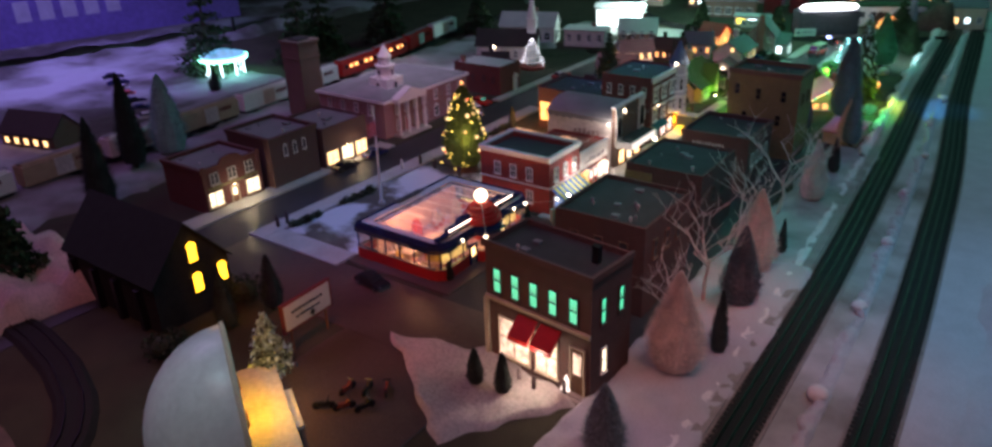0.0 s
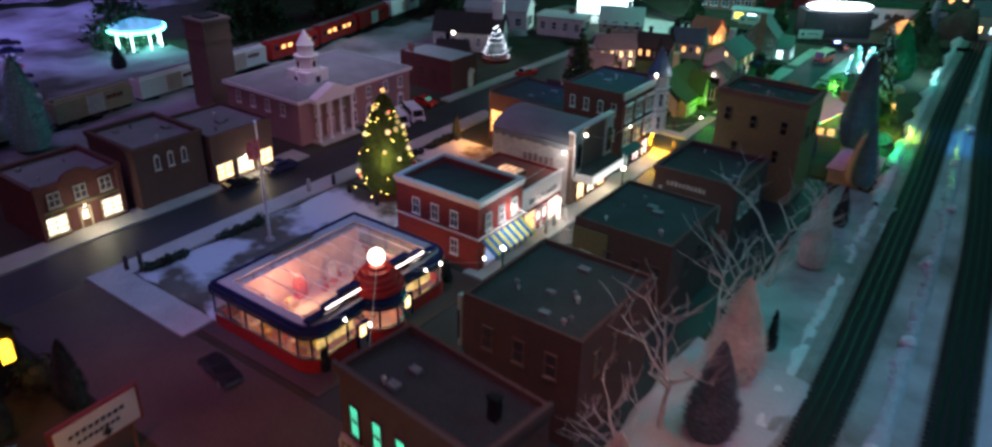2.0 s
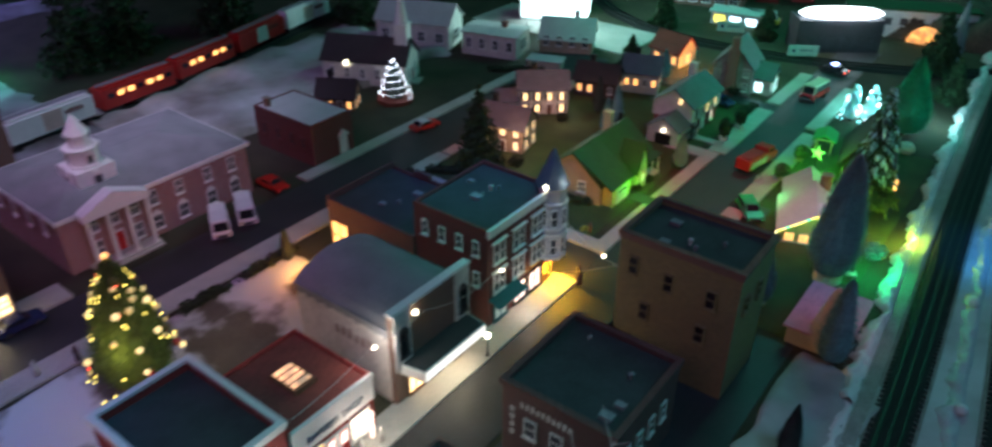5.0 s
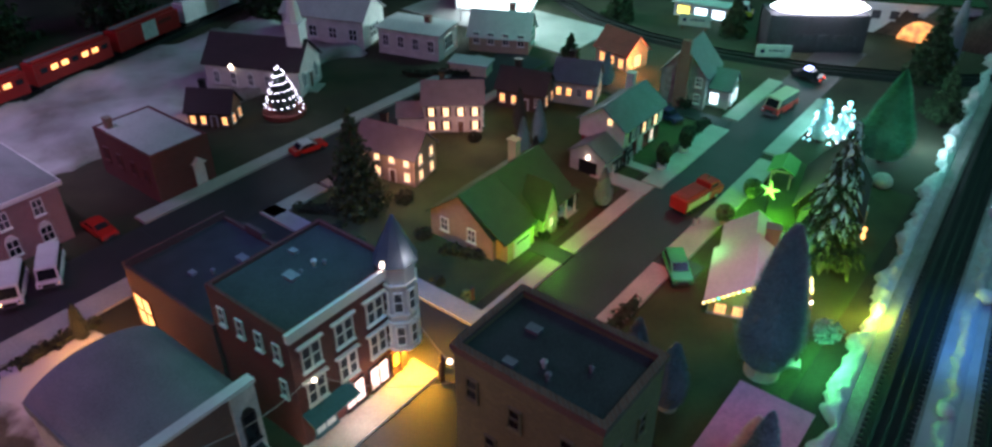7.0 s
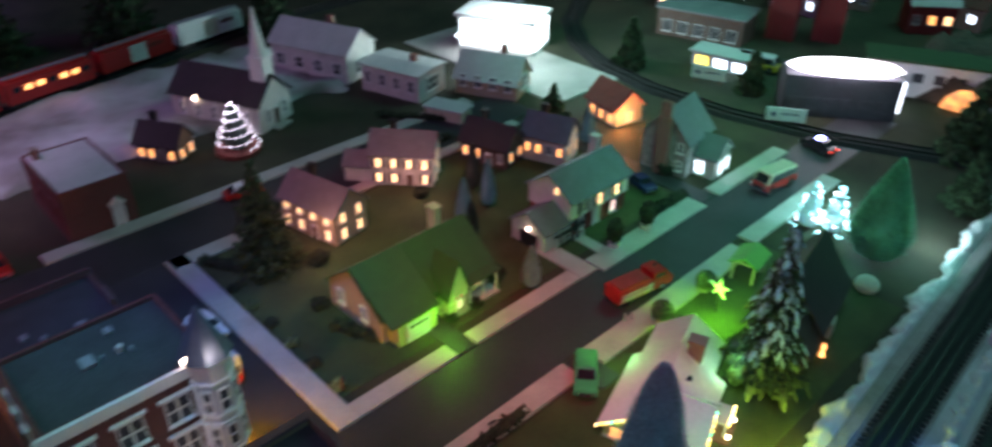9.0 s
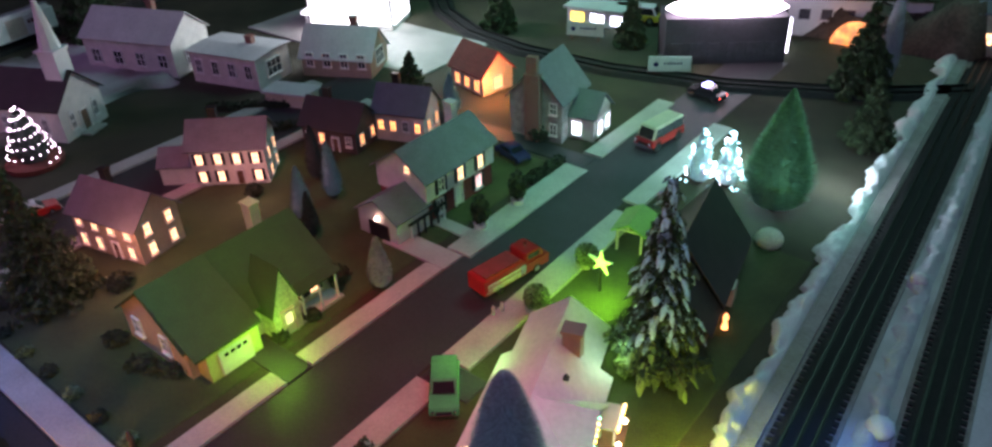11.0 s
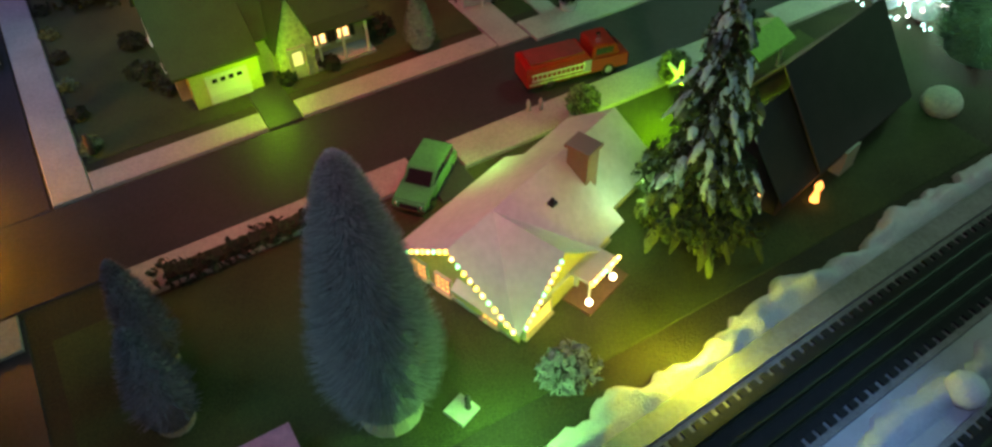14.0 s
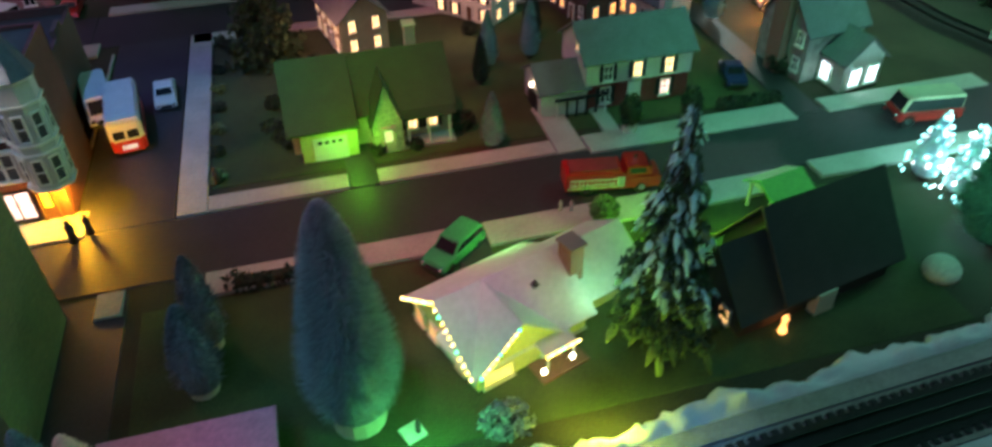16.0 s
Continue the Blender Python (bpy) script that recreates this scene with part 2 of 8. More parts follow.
def brick(name, col, mortar, unit=0.009, stain=0.25, rough=0.85):
    """Brickwork laid along x + y and z."""
    m = mat(name, col, rough, stain, 25, 0.0)
    nt = m.node_tree
    b = nt.nodes["Principled BSDF"]
    base = b.inputs["Base Color"].links[0].from_socket
    co, sep, com, add = nt.nodes.new("ShaderNodeTexCoord"), nt.nodes.new("ShaderNodeSeparateXYZ"), nt.nodes.new("ShaderNodeCombineXYZ"), nt.nodes.new("ShaderNodeMath")
    nt.links.new(co.outputs["Object"], sep.inputs[0])
    nt.links.new(sep.outputs["X"], add.inputs[0])
    nt.links.new(sep.outputs["Y"], add.inputs[1])
    nt.links.new(add.outputs[0], com.inputs["X"])
    nt.links.new(sep.outputs["Z"], com.inputs["Y"])
    bt = nt.nodes.new("ShaderNodeTexBrick")
    for key, value in (("Scale", 1.0), ("Mortar Size", unit * 0.07), ("Brick Width", unit), ("Row Height", unit * 0.4), ("Bias", -0.2)):
        bt.inputs[key].default_value = value
    bt.inputs["Color2"].default_value, bt.inputs["Mortar"].default_value = (*[c * 0.7 for c in col], 1), (*mortar, 1)
    nt.links.new(com.outputs[0], bt.inputs["Vector"])
    nt.links.new(base, bt.inputs["Color1"])
    nt.links.new(bt.outputs["Color"], b.inputs["Base Color"])
    bp = nt.nodes.new("ShaderNodeBump")
    bp.invert = True
    bp.inputs["Strength"].default_value, bp.inputs["Distance"].default_value = 0.5, 0.0008
    nt.links.new(bt.outputs["Fac"], bp.inputs["Height"])
    nt.links.new(bp.outputs["Normal"], b.inputs["Normal"])
    return m


def boards(name, col, pitch=0.005, axis="Z", rough=0.7, deep=0.5):
    """Clapboard or shingle courses: a saw-tooth relief."""
    m = mat(name, col, rough, 0.18, 40, 0.0)
    nt = m.node_tree
    b = nt.nodes["Principled BSDF"]
    co, sep = nt.nodes.new("ShaderNodeTexCoord"), nt.nodes.new("ShaderNodeSeparateXYZ")
    mul, fr, bp = nt.nodes.new("ShaderNodeMath"), nt.nodes.new("ShaderNodeMath"), nt.nodes.new("ShaderNodeBump")
    mul.operation, fr.operation = "MULTIPLY", "FRACT"
    mul.inputs[1].default_value = 1 / pitch
    nt.links.new(co.outputs["Object"], sep.inputs[0])
    nt.links.new(sep.outputs[axis], mul.inputs[0])
    nt.links.new(mul.outputs[0], fr.inputs[0])
    bp.inputs["Strength"].default_value, bp.inputs["Distance"].default_value = deep, 0.001
    nt.links.new(fr.outputs[0], bp.inputs["Height"])
    nt.links.new(bp.outputs["Normal"], b.inputs["Normal"])
    return m


def lit(name, col, power, dark=0.45, scale=90.0):
    """A lit room behind a pane: an uneven glow."""
    m = mat(name, (0.6, 0.55, 0.45), 0.3, 0.2, 60, 0)
    nt = m.node_tree
    b = nt.nodes["Principled BSDF"]
    co, n, mix = nt.nodes.new("ShaderNodeTexCoord"), nt.nodes.new("ShaderNodeTexNoise"), nt.nodes.new("ShaderNodeMix")
    mix.data_type = "RGBA"
    n.inputs["Scale"].default_value, n.inputs["Detail"].default_value = scale, 4
    nt.links.new(co.outputs["Object"], n.inputs["Vector"])
    ramp = nt.nodes.new("ShaderNodeMapRange")
    ramp.inputs["From Min"].default_value, ramp.inputs["From Max"].default_value = 0.35, 0.62
    nt.links.new(n.outputs["Fac"], ramp.inputs["Value"])
    nt.links.new(ramp.outputs["Result"], mix.inputs["Factor"])
    mix.inputs["A"].default_value, mix.inputs["B"].default_value = (*[c * dark for c in col], 1), (*col, 1)
    nt.links.new(mix.outputs["Result"], b.inputs["Emission Color"])
    b.inputs["Emission Strength"].default_value = power
    return m


def glow(name, col, power):
    m = bpy.data.materials.new(name)
    m.use_nodes = True
    b = m.node_tree.nodes["Principled BSDF"]
    b.inputs["Base Color"].default_value = (*[0.5 * c for c in col], 1)
    b.inputs["Emission Color"].default_value, b.inputs["Emission Strength"].default_value = (*col, 1), power
    return m


def clear(name, col=(1, 1, 1), rough=0.02, alpha=0.25):
    m = bpy.data.materials.new(name)
    m.use_nodes = True
    nt = m.node_tree
    b = nt.nodes["Principled BSDF"]
    b.inputs["Base Color"].default_value, b.inputs["Roughness"].default_value, b.inputs["Alpha"].default_value = (*col, 1), rough, alpha
    return m


def patchy(name, under, over, scale=5.0, lo=0.45, hi=0.6):
    """Two grounds that run into one another, as thin snow over turf."""
    m = mat(name, under, 0.9, 0.4, 12, 0.7, grain=30)
    nt = m.node_tree
    b = nt.nodes["Principled BSDF"]
    base = b.inputs["Base Color"].links[0].from_socket
    co, n, ramp, mix = nt.nodes.new("ShaderNodeTexCoord"), nt.nodes.new("ShaderNodeTexNoise"), nt.nodes.new("ShaderNodeMapRange"), nt.nodes.new("ShaderNodeMix")
    n.inputs["Scale"].default_value, n.inputs["Detail"].default_value = scale, 5
    ramp.inputs["From Min"].default_value, ramp.inputs["From Max"].default_value = lo, hi
    mix.data_type = "RGBA"
    mix.inputs["B"].default_value = (*over, 1)
    nt.links.new(co.outputs["Object"], n.inputs["Vector"])
    nt.links.new(n.outputs["Fac"], ramp.inputs["Value"])
    nt.links.new(ramp.outputs["Result"], mix.inputs["Factor"])
    nt.links.new(base, mix.inputs["A"])
    nt.links.new(mix.outputs["Result"], b.inputs["Base Color"])
    return m


LAWNSNOW = patchy("thin_snow", (0.12, 0.1, 0.075), (0.6, 0.6, 0.62), 6, 0.47, 0.56)
SLOPESNOW = patchy("slope_snow", (0.2, 0.19, 0.16), (0.6, 0.6, 0.6), 4, 0.35, 0.65)
BACKSNOW = patchy("back_snow", (0.09, 0.08, 0.075), (0.38, 0.38, 0.42), 2.5, 0.42, 0.62)
ASPHALT = mat("asphalt", (0.035, 0.035, 0.04), 0.55, 0.35, 9, 0.3, grain=30)
BROWNROAD = mat("brown_road", (0.085, 0.06, 0.05), 0.4, 0.35, 7, 0.3, grain=30)
CONCRETE = mat("concrete", (0.42, 0.4, 0.37), 0.85, 0.22, 14, 0.25, grain=20)
TURF = mat("turf", (0.045, 0.042, 0.022), 0.95, 0.5, 9, 0.9, grain=40)
GRASS = mat("grass", (0.05, 0.075, 0.025), 0.95, 0.5, 12, 0.9, grain=40)
SNOW = mat("snow", (0.5, 0.5, 0.52), 0.8, 0.12, 18, 0.7, grain=12)
# Dirty snow, its colour greyed further for shade on the forecourt.
DIRTYSHADESNOW = mat("dirty_shaded_snow", (0.42, 0.4, 0.38), 0.85, 0.35, 8, 0.7, grain=20)
COTTON = mat("cotton", (0.8, 0.8, 0.78), 0.95, 0.1, 30, 1.0, grain=14)
PINKFOAM = mat("foam", (0.62, 0.46, 0.4), 0.9, 0.25, 25, 0.8)
BALLAST = mat("ballast", (0.014, 0.013, 0.013), 0.9, 0.5, 120, 0.8)
TIE = mat("tie", (0.012, 0.011, 0.01), 0.8, 0.4, 90, 0.3)
STEEL = mat("rail_steel", (0.03, 0.028, 0.027), 0.45, 0.2, 60, 0.1, 1.0)
KERB = mat("kerb_stone", (0.3, 0.28, 0.26), 0.85, 0.25, 30, 0.4)
RED_BRICK = brick("red_brick", (0.36, 0.035, 0.03), (0.2, 0.07, 0.06))
MAROON_BRICK = brick("maroon_brick", (0.17, 0.04, 0.035), (0.13, 0.07, 0.06))
DARK_BRICK = brick("dark_brick", (0.14, 0.06, 0.05), (0.12, 0.1, 0.09))
BROWN_BRICK = brick("brown_brick", (0.2, 0.1, 0.065), (0.18, 0.15, 0.13))
TAN_BRICK = brick("tan_brick", (0.25, 0.22, 0.085), (0.22, 0.2, 0.12))
PINK_BRICK = brick("rose_brick", (0.4, 0.17, 0.15), (0.4, 0.33, 0.32))
CHIM_BRICK = brick("chimney_brick", (0.36, 0.1, 0.07), (0.3, 0.25, 0.2), 0.006)
WHITE = mat("white_paint", (0.78, 0.77, 0.75), 0.5, 0.07, 60, 0.1)
OFFWHITE = mat("worn_white_wall", (0.6, 0.58, 0.54), 0.85, 0.25, 14, 0.3)
CREAM = mat("cream_paint", (0.62, 0.55, 0.4), 0.6, 0.15, 40, 0.15)
TARROOF = mat("tar_roof", (0.04, 0.045, 0.047), 0.85, 0.45, 16, 0.5, grain=25)
GREYROOF = mat("grey_roof", (0.22, 0.23, 0.24), 0.85, 0.25, 14, 0.4, grain=25)
PALEROOF = mat("pale_roof", (0.6, 0.58, 0.57), 0.8, 0.12, 18, 0.3)
REDROOF = mat("red_roof", (0.2, 0.045, 0.035), 0.8, 0.3, 20, 0.3)
SHINGLE = boards("grey_shingle", (0.16, 0.17, 0.19), 0.006, "Y")
SHINGLE_G = boards("green_shingle", (0.028, 0.075, 0.025), 0.006, "Y")
SHINGLE_D = boards("dark_shingle", (0.05, 0.042, 0.036), 0.006, "Y")
CLAP = boards("white_clapboard", (0.7, 0.66, 0.62), 0.006)
CLAP_T = boards("tan_clapboard", (0.5, 0.4, 0.3), 0.006)
CLAP_Y = boards("yellow_clapboard", (0.62, 0.6, 0.25), 0.006)
STONE = mat("field_stone", (0.32, 0.3, 0.28), 0.9, 0.5, 70, 0.8)
WOOD = mat("brown_wood", (0.16, 0.08, 0.045), 0.65, 0.3, 40, 0.2)
BLACK = mat("black_paint", (0.015, 0.015, 0.017), 0.4, 0.3, 60, 0.1)
NAVY = mat("navy_enamel", (0.02, 0.028, 0.09), 0.25, 0.2, 60, 0.05)
REDPAINT = mat("red_enamel", (0.5, 0.025, 0.02), 0.3, 0.15, 50, 0.05)
CHROME = mat("chrome", (0.7, 0.7, 0.7), 0.15, 0.05, 50, 0, 1.0)
DARKGLASS = mat("dark_glass", (0.02, 0.023, 0.028), 0.08, 0.2, 30, 0)
DIMGLASS = mat("dim_pane", (0.09, 0.09, 0.1), 0.12, 0.3, 60, 0)
GLASS = clear("clear_pane", (0.9, 0.95, 1.0), 0.03, 0.18)
RUBBER = mat("rubber", (0.012, 0.012, 0.012), 0.8, 0.2, 60, 0.1)
BARK = mat("bark", (0.07, 0.045, 0.03), 0.9, 0.35, 60, 0.6)
PALEBARK = mat("pale_bark", (0.66, 0.6, 0.55), 0.85, 0.2, 60, 0.4)
BRISTLE = mat("frosted_bristle", (0.25, 0.31, 0.32), 0.8, 0.35, 30, 0, island=0.9)
BRISTLE_S = mat("slate_bristle", (0.17, 0.19, 0.22), 0.8, 0.35, 30, 0, island=0.9)
BRISTLE_B = mat("teal_bristle", (0.16, 0.33, 0.36), 0.8, 0.35, 30, 0, island=0.9)
BRISTLE_G = mat("green_bristle", (0.06, 0.14, 0.09), 0.85, 0.5, 30, 0, island=1.0)
BRISTLE_D = mat("dark_bristle", (0.035, 0.05, 0.045), 0.9, 0.5, 30, 0, island=0.9)
BRISTLE_P = mat("rosy_bristle", (0.84, 0.7, 0.62), 0.9, 0.2, 30, 0, island=0.5)
NEEDLE = mat("needle", (0.03, 0.065, 0.025), 0.8, 0.5, 40, 0, island=0.9)
FROSTLEAF = mat("frosted_needle", (0.3, 0.46, 0.52), 0.8, 0.8, 30, 0, island=1.1)
SHRUB = mat("shrub_leaf", (0.03, 0.045, 0.022), 0.85, 0.5, 50, 0, island=1.0)
LITLEAF = mat("green_lit_leaf", (0.15, 0.22, 0.06), 0.8, 0.5, 50, 0, island=1.0)
TOPIARY = mat("topiary_leaf", (0.12, 0.2, 0.09), 0.8, 0.5, 50, 0, island=1.0)
WARM = lit("warm_window", (1.0, 0.62, 0.25), 2.6)
WARMW = lit("shop_window", (1.0, 0.86, 0.56), 2.0, 0.16, 110)
ORANGE = lit("orange_window", (1.0, 0.42, 0.1), 2.2, 0.5, 60)
AMBER = glow("amber_window", (1.0, 0.5, 0.02), 3.2)
GREENW = lit("green_window", (0.02, 0.75, 0.4), 0.9, 0.4, 50)
PINKW = lit("rosy_window", (1.0, 0.68, 0.6), 1.7, 0.25, 60)
STOREW = lit("store_window", (1.0, 0.7, 0.5), 0.95, 0.12, 75)
COOLW = lit("cool_window", (0.6, 0.9, 1.0), 4.0, 0.4, 60)
BULB = glow("bulb", (1.0, 0.86, 0.6), 7.0)
BULB_Y = glow("yellow_bulb", (1.0, 0.72, 0.12), 4.0)
FAIRY = glow("fairy_bulb", (1.0, 0.8, 0.3), 3.0)
BULB_G = glow("green_bulb", (0.05, 1.0, 0.45), 2.5)
BULB_T = glow("teal_bulb", (0.25, 0.95, 1.0), 3.2)
BULB_W = glow("white_bulb", (0.85, 0.9, 1.0), 6.0)
BULB_R = glow("red_bulb", (1.0, 0.08, 0.04), 4.0)
PLAIN_DARK = mat("figure_dark", (0.07, 0.05, 0.05), 0.7, 0.3, 60, 0.1)
PLAIN_PALE = mat("figure_pale", (0.5, 0.47, 0.45), 0.7, 0.3, 60, 0.1)

# ---- the setting ----
solid("ground", sheet(B(), -12, 5, -5, 14, 0.0, 4, 4), TURF, "dark turf mat over the layout table", kind="structure")


def slab(name, x0, x1, y0, y1, z1, material, label, z0=-0.003):
    bm = box(B(), x0, x1, y0, y1, z0, z1)
    bmesh.ops.bevel(bm, geom=[e for e in bm.edges if all(v.co.z > 0 for v in e.verts)], offset=0.0012, segments=1, affect="EDGES")
    return solid(name, bm, material, label, kind="structure")


slab("road_1", -1.385, -1.22, 0.6, 4.6, 0.002, ASPHALT, "dark asphalt street beside the lawn")
slab("road_2", -0.565, -0.425, 1.55, 5.3, 0.002, ASPHALT, "dark asphalt street past the houses")
slab("road_3", -1.22, -0.2, 1.66, 1.875, 0.0025, BROWNROAD, "reddish brown crossing street")
slab("road_4", -0.66, -0.3, 1.0, 1.66, 0.003, BROWNROAD, "brown square before the bandshell")
slab("road_5", -1.22, -0.565, 3.31, 3.452, 0.0025, ASPHALT, "dark asphalt crossing street")
slab("road_6", -1.2, -0.565, 4.505, 4.56, 0.0028, ASPHALT, "narrow asphalt side street")
slab("road_7", -1.385, -1.22, 2.95, 3.25, 0.0035, ASPHALT, "asphalt parking apron")
# pavements
slab("pavement_1", -1.46, -1.387, 1.6, 2.62, 0.006, CONCRETE, "pale concrete pavement before the old shops")
slab("pavement_2", -1.236, -1.175, 1.855, 3.27, 0.006, CONCRETE, "pale concrete pavement round the lawn")
slab("pavement_3", -1.174, -0.89, 1.855, 1.928, 0.006, CONCRETE, "pale concrete pavement at the lawn's end")
slab("pavement_4", -0.62, -0.555, 2.372, 3.325, 0.006, CONCRETE, "pale concrete pavement before the shops")
slab("pavement_5", -0.888, -0.555, 1.89, 2.37, 0.005, BROWNROAD, "brown paved lot under the diner")
slab("pavement_6", -1.22, -0.567, 3.455, 3.5, 0.006, CONCRETE, "pale concrete pavement at the corner lot")
slab("pavement_7", -0.606, -0.568, 3.501, 3.717, 0.006, CONCRETE, "pale concrete pavement before the cottage")
slab("pavement_8", -0.606, -0.568, 3.765, 4.06, 0.006, CONCRETE, "pale concrete pavement past the driveway")
slab("pavement_9", -0.605, -0.55, 4.115, 4.5, 0.006, CONCRETE, "pale concrete pavement before the brick house")
slab("pavement_10", -0.423, -0.375, 3.5, 3.84, 0.006, CONCRETE, "pale concrete pavement beside the ranch house")
slab("pavement_11", -0.423, -0.37, 3.895, 4.4, 0.006, CONCRETE, "pale concrete pavement with tub plants")
slab("pavement_12", -0.43, -0.385, 4.44, 4.85, 0.006, CONCRETE, "pale concrete pavement past the brown house")
slab("pavement_13", -1.22, -1.175, 3.46, 3.62, 0.006, CONCRETE, "pale corner of pavement")
slab("pavement_14", -1.43, -1.387, 3.27, 4.5, 0.006, CONCRETE, "pale pavement past the church")
slab("pavement_15", -1.215, -1.18, 3.63, 4.5, 0.005, CONCRETE, "pale pavement opposite the church")
slab("pavement_16", -0.6, -0.555, 4.565, 4.9, 0.006, CONCRETE, "pale pavement before the stone house")
slab("pavement_17", -1.175, -0.625, 3.3, 3.305, 0.006, CONCRETE, "thin pale kerb")
slab("pavement_18", -1.95, -1.2, 4.68, 4.98, 0.004, CONCRETE, "pale plaza before the floodlit stand")
slab("driveway_1", -0.69, -0.567, 3.718, 3.764, 0.004, ASPHALT, "dark driveway of the cottage")
slab("driveway_2", -0.72, -0.567, 4.062, 4.113, 0.004, CONCRETE, "grey driveway of the brick house")
slab("driveway_3", -0.73, -0.606, 4.16, 4.19, 0.004, CONCRETE, "grey garden walk")
slab("driveway_4", -0.42, -0.33, 3.842, 3.893, 0.004, ASPHALT, "dark driveway of the ranch house")
slab("crossing_1", -0.42, -0.37, 3.36, 3.395, 0.005, CONCRETE, "pale concrete patch at the corner")
slab("lawn_1", -0.37, -0.06, 3.42, 4.45, 0.0015, GRASS, "green brown lawn round the ranch house")
slab("lawn_2", -1.17, -0.63, 3.505, 4.49, 0.0015, GRASS, "green brown gardens of the houses")
slab("yard_1", -0.415, -0.1, 1.85, 3.4, 0.0012, ASPHALT, "dark yards behind the brick blocks")
# snow
solid("snow_1", sheet(B(), -1.172, -0.88, 1.93, 2.56, 0.002, 24, 50, 0.004, 14, 0.012), LAWNSNOW, "thin melting snow over the town lawn", kind="stuff")
solid("snow_2", sheet(B(), -1.172, -0.86, 2.57, 3.02, 0.002, 24, 40, 0.004, 14, 0.012), LAWNSNOW, "thin dirty snow behind the theatre", kind="stuff")
solid("snow_4", sheet(B(), -0.11, 0.125, 1.1, 2.45, 0.004, 22, 90, 0.020, 12, 0.012), SNOW, "lumpy snow slope beside the railway", kind="stuff")
solid("snow_3", sheet(B(), -0.09, 0.085, 2.44, 3.4, 0.003, 20, 70, 0.012, 12, 0.015), SLOPESNOW, "dirty grey snow strip beside the railway", kind="stuff")
def quad_sheet(corners, n, lift, ragged):
    """A lumpy sheet between four corners."""
    bm = sheet(B(), 0, 1, 0, 1, 0.003, n, n)
    for v in bm.verts:
        u, w = v.co.x, v.co.y
        p = [corners[0][i] * (1 - u) * (1 - w) + corners[1][i] * u * (1 - w) + corners[2][i] * u * w + corners[3][i] * (1 - u) * w for i in (0, 1)]
        off = noise.noise_vector((p[0] * 14, p[1] * 14, 2.2)) * ragged
        inner = 0.001 < u < 0.999 and 0.001 < w < 0.999
        v.co = (p[0] + off.x, p[1] + off.y, 0.003 + lift * (0.3 + abs(noise.noise((p[0] * 16, p[1] * 16, 0.4)))) if inner else 0.0005)
    return bm


SANDY = patchy("bare_earth", (0.2, 0.13, 0.1), (0.1, 0.075, 0.06), 5, 0.4, 0.6)
solid("bare_ground", quad_sheet(((-1.95, 0.5), (-0.78, 0.5), (-0.82, 1.05), (-1.95, 1.17)), 26, 0.004, 0.02), SANDY, "bare brown earth inside the track's curve", kind="stuff")
solid("snow_5", quad_sheet(((-0.565, 1.70), (-0.25, 1.485), (-0.1, 1.71), (-0.33, 1.765)), 30, 0.012, 0.024), DIRTYSHADESNOW, "snowy forecourt of the corner store", kind="stuff")
solid("snow_6", sheet(B(), 0.46, 2.6, 0.2, 6.5, 0.004, 60, 160, 0.03, 5, 0.03), SNOW, "snow field past the railway", kind="stuff")
solid("snow_7", sheet(B(), -3.6, -1.8, 1.2, 3.1, 0.003, 60, 60, 0.02, 6, 0.05), BACKSNOW, "patchy snow field behind the old shops", kind="stuff")
solid("snow_8", sheet(B(), -2.3, -1.75, 3.05, 4.3, 0.003, 30, 60, 0.02, 7, 0.05), SLOPESNOW, "snowy bank below the far railway", kind="stuff")
solid("snow_9", sheet(B(), -4.6, -3.5, 1.2, 6.5, 0.003, 30, 80, 0.05, 4, 0.05), BACKSNOW, "grey snow bank along the hall's wall", kind="stuff")


LINES = (((0.0, 0.188), (1.2, 0.175), (2.4, 0.155), (3.5, 0.101), (4.1, 0.06), (5.2, 0.012), (7.0, -0.06)),
         ((0.0, 0.40), (1.2, 0.378), (2.2, 0.35), (3.3, 0.284), (4.1, 0.2), (5.0, 0.14), (7.0, -0.005)))


def rail_x(y, line=0):
    """The middle of a near railway: two lines that run aslant and draw together."""
    def bent(v):
        for (a, xa), (b, xb) in zip(LINES[line], LINES[line][1:]):
            if v <= b or b == 7.0:
                return xa + (xb - xa) * (v - a) / (b - a)
    return sum(bent(y + 0.07 * k) for k in range(-4, 5)) / 9


def ribbon(bm, left, right, z0, z1, y0=0.0, y1=7.0, n=90):
    """A long bar between two lines given as functions of y."""
    rows = []
    for k in range(n + 1):
        y = y0 + (y1 - y0) * k / n
        a, b = left(y), right(y)
        rows.append([bm.verts.new((x, y, z)) for x, z in ((a, z0), (b, z0), (b, z1), (a, z1))])
    for p, q in zip(rows, rows[1:]):
        for i in range(4):
            j = (i + 1) % 4
            bm.faces.new((p[i], p[j], q[j], q[i]))
    bm.faces.new(rows[0])
    bm.faces.new(list(reversed(rows[-1])))
    return bm


def strip(bm, off0, off1, z0, z1, line=0):
    return ribbon(bm, lambda y: rail_x(y, line) + off0, lambda y: rail_x(y, line) + off1, z0, z1)


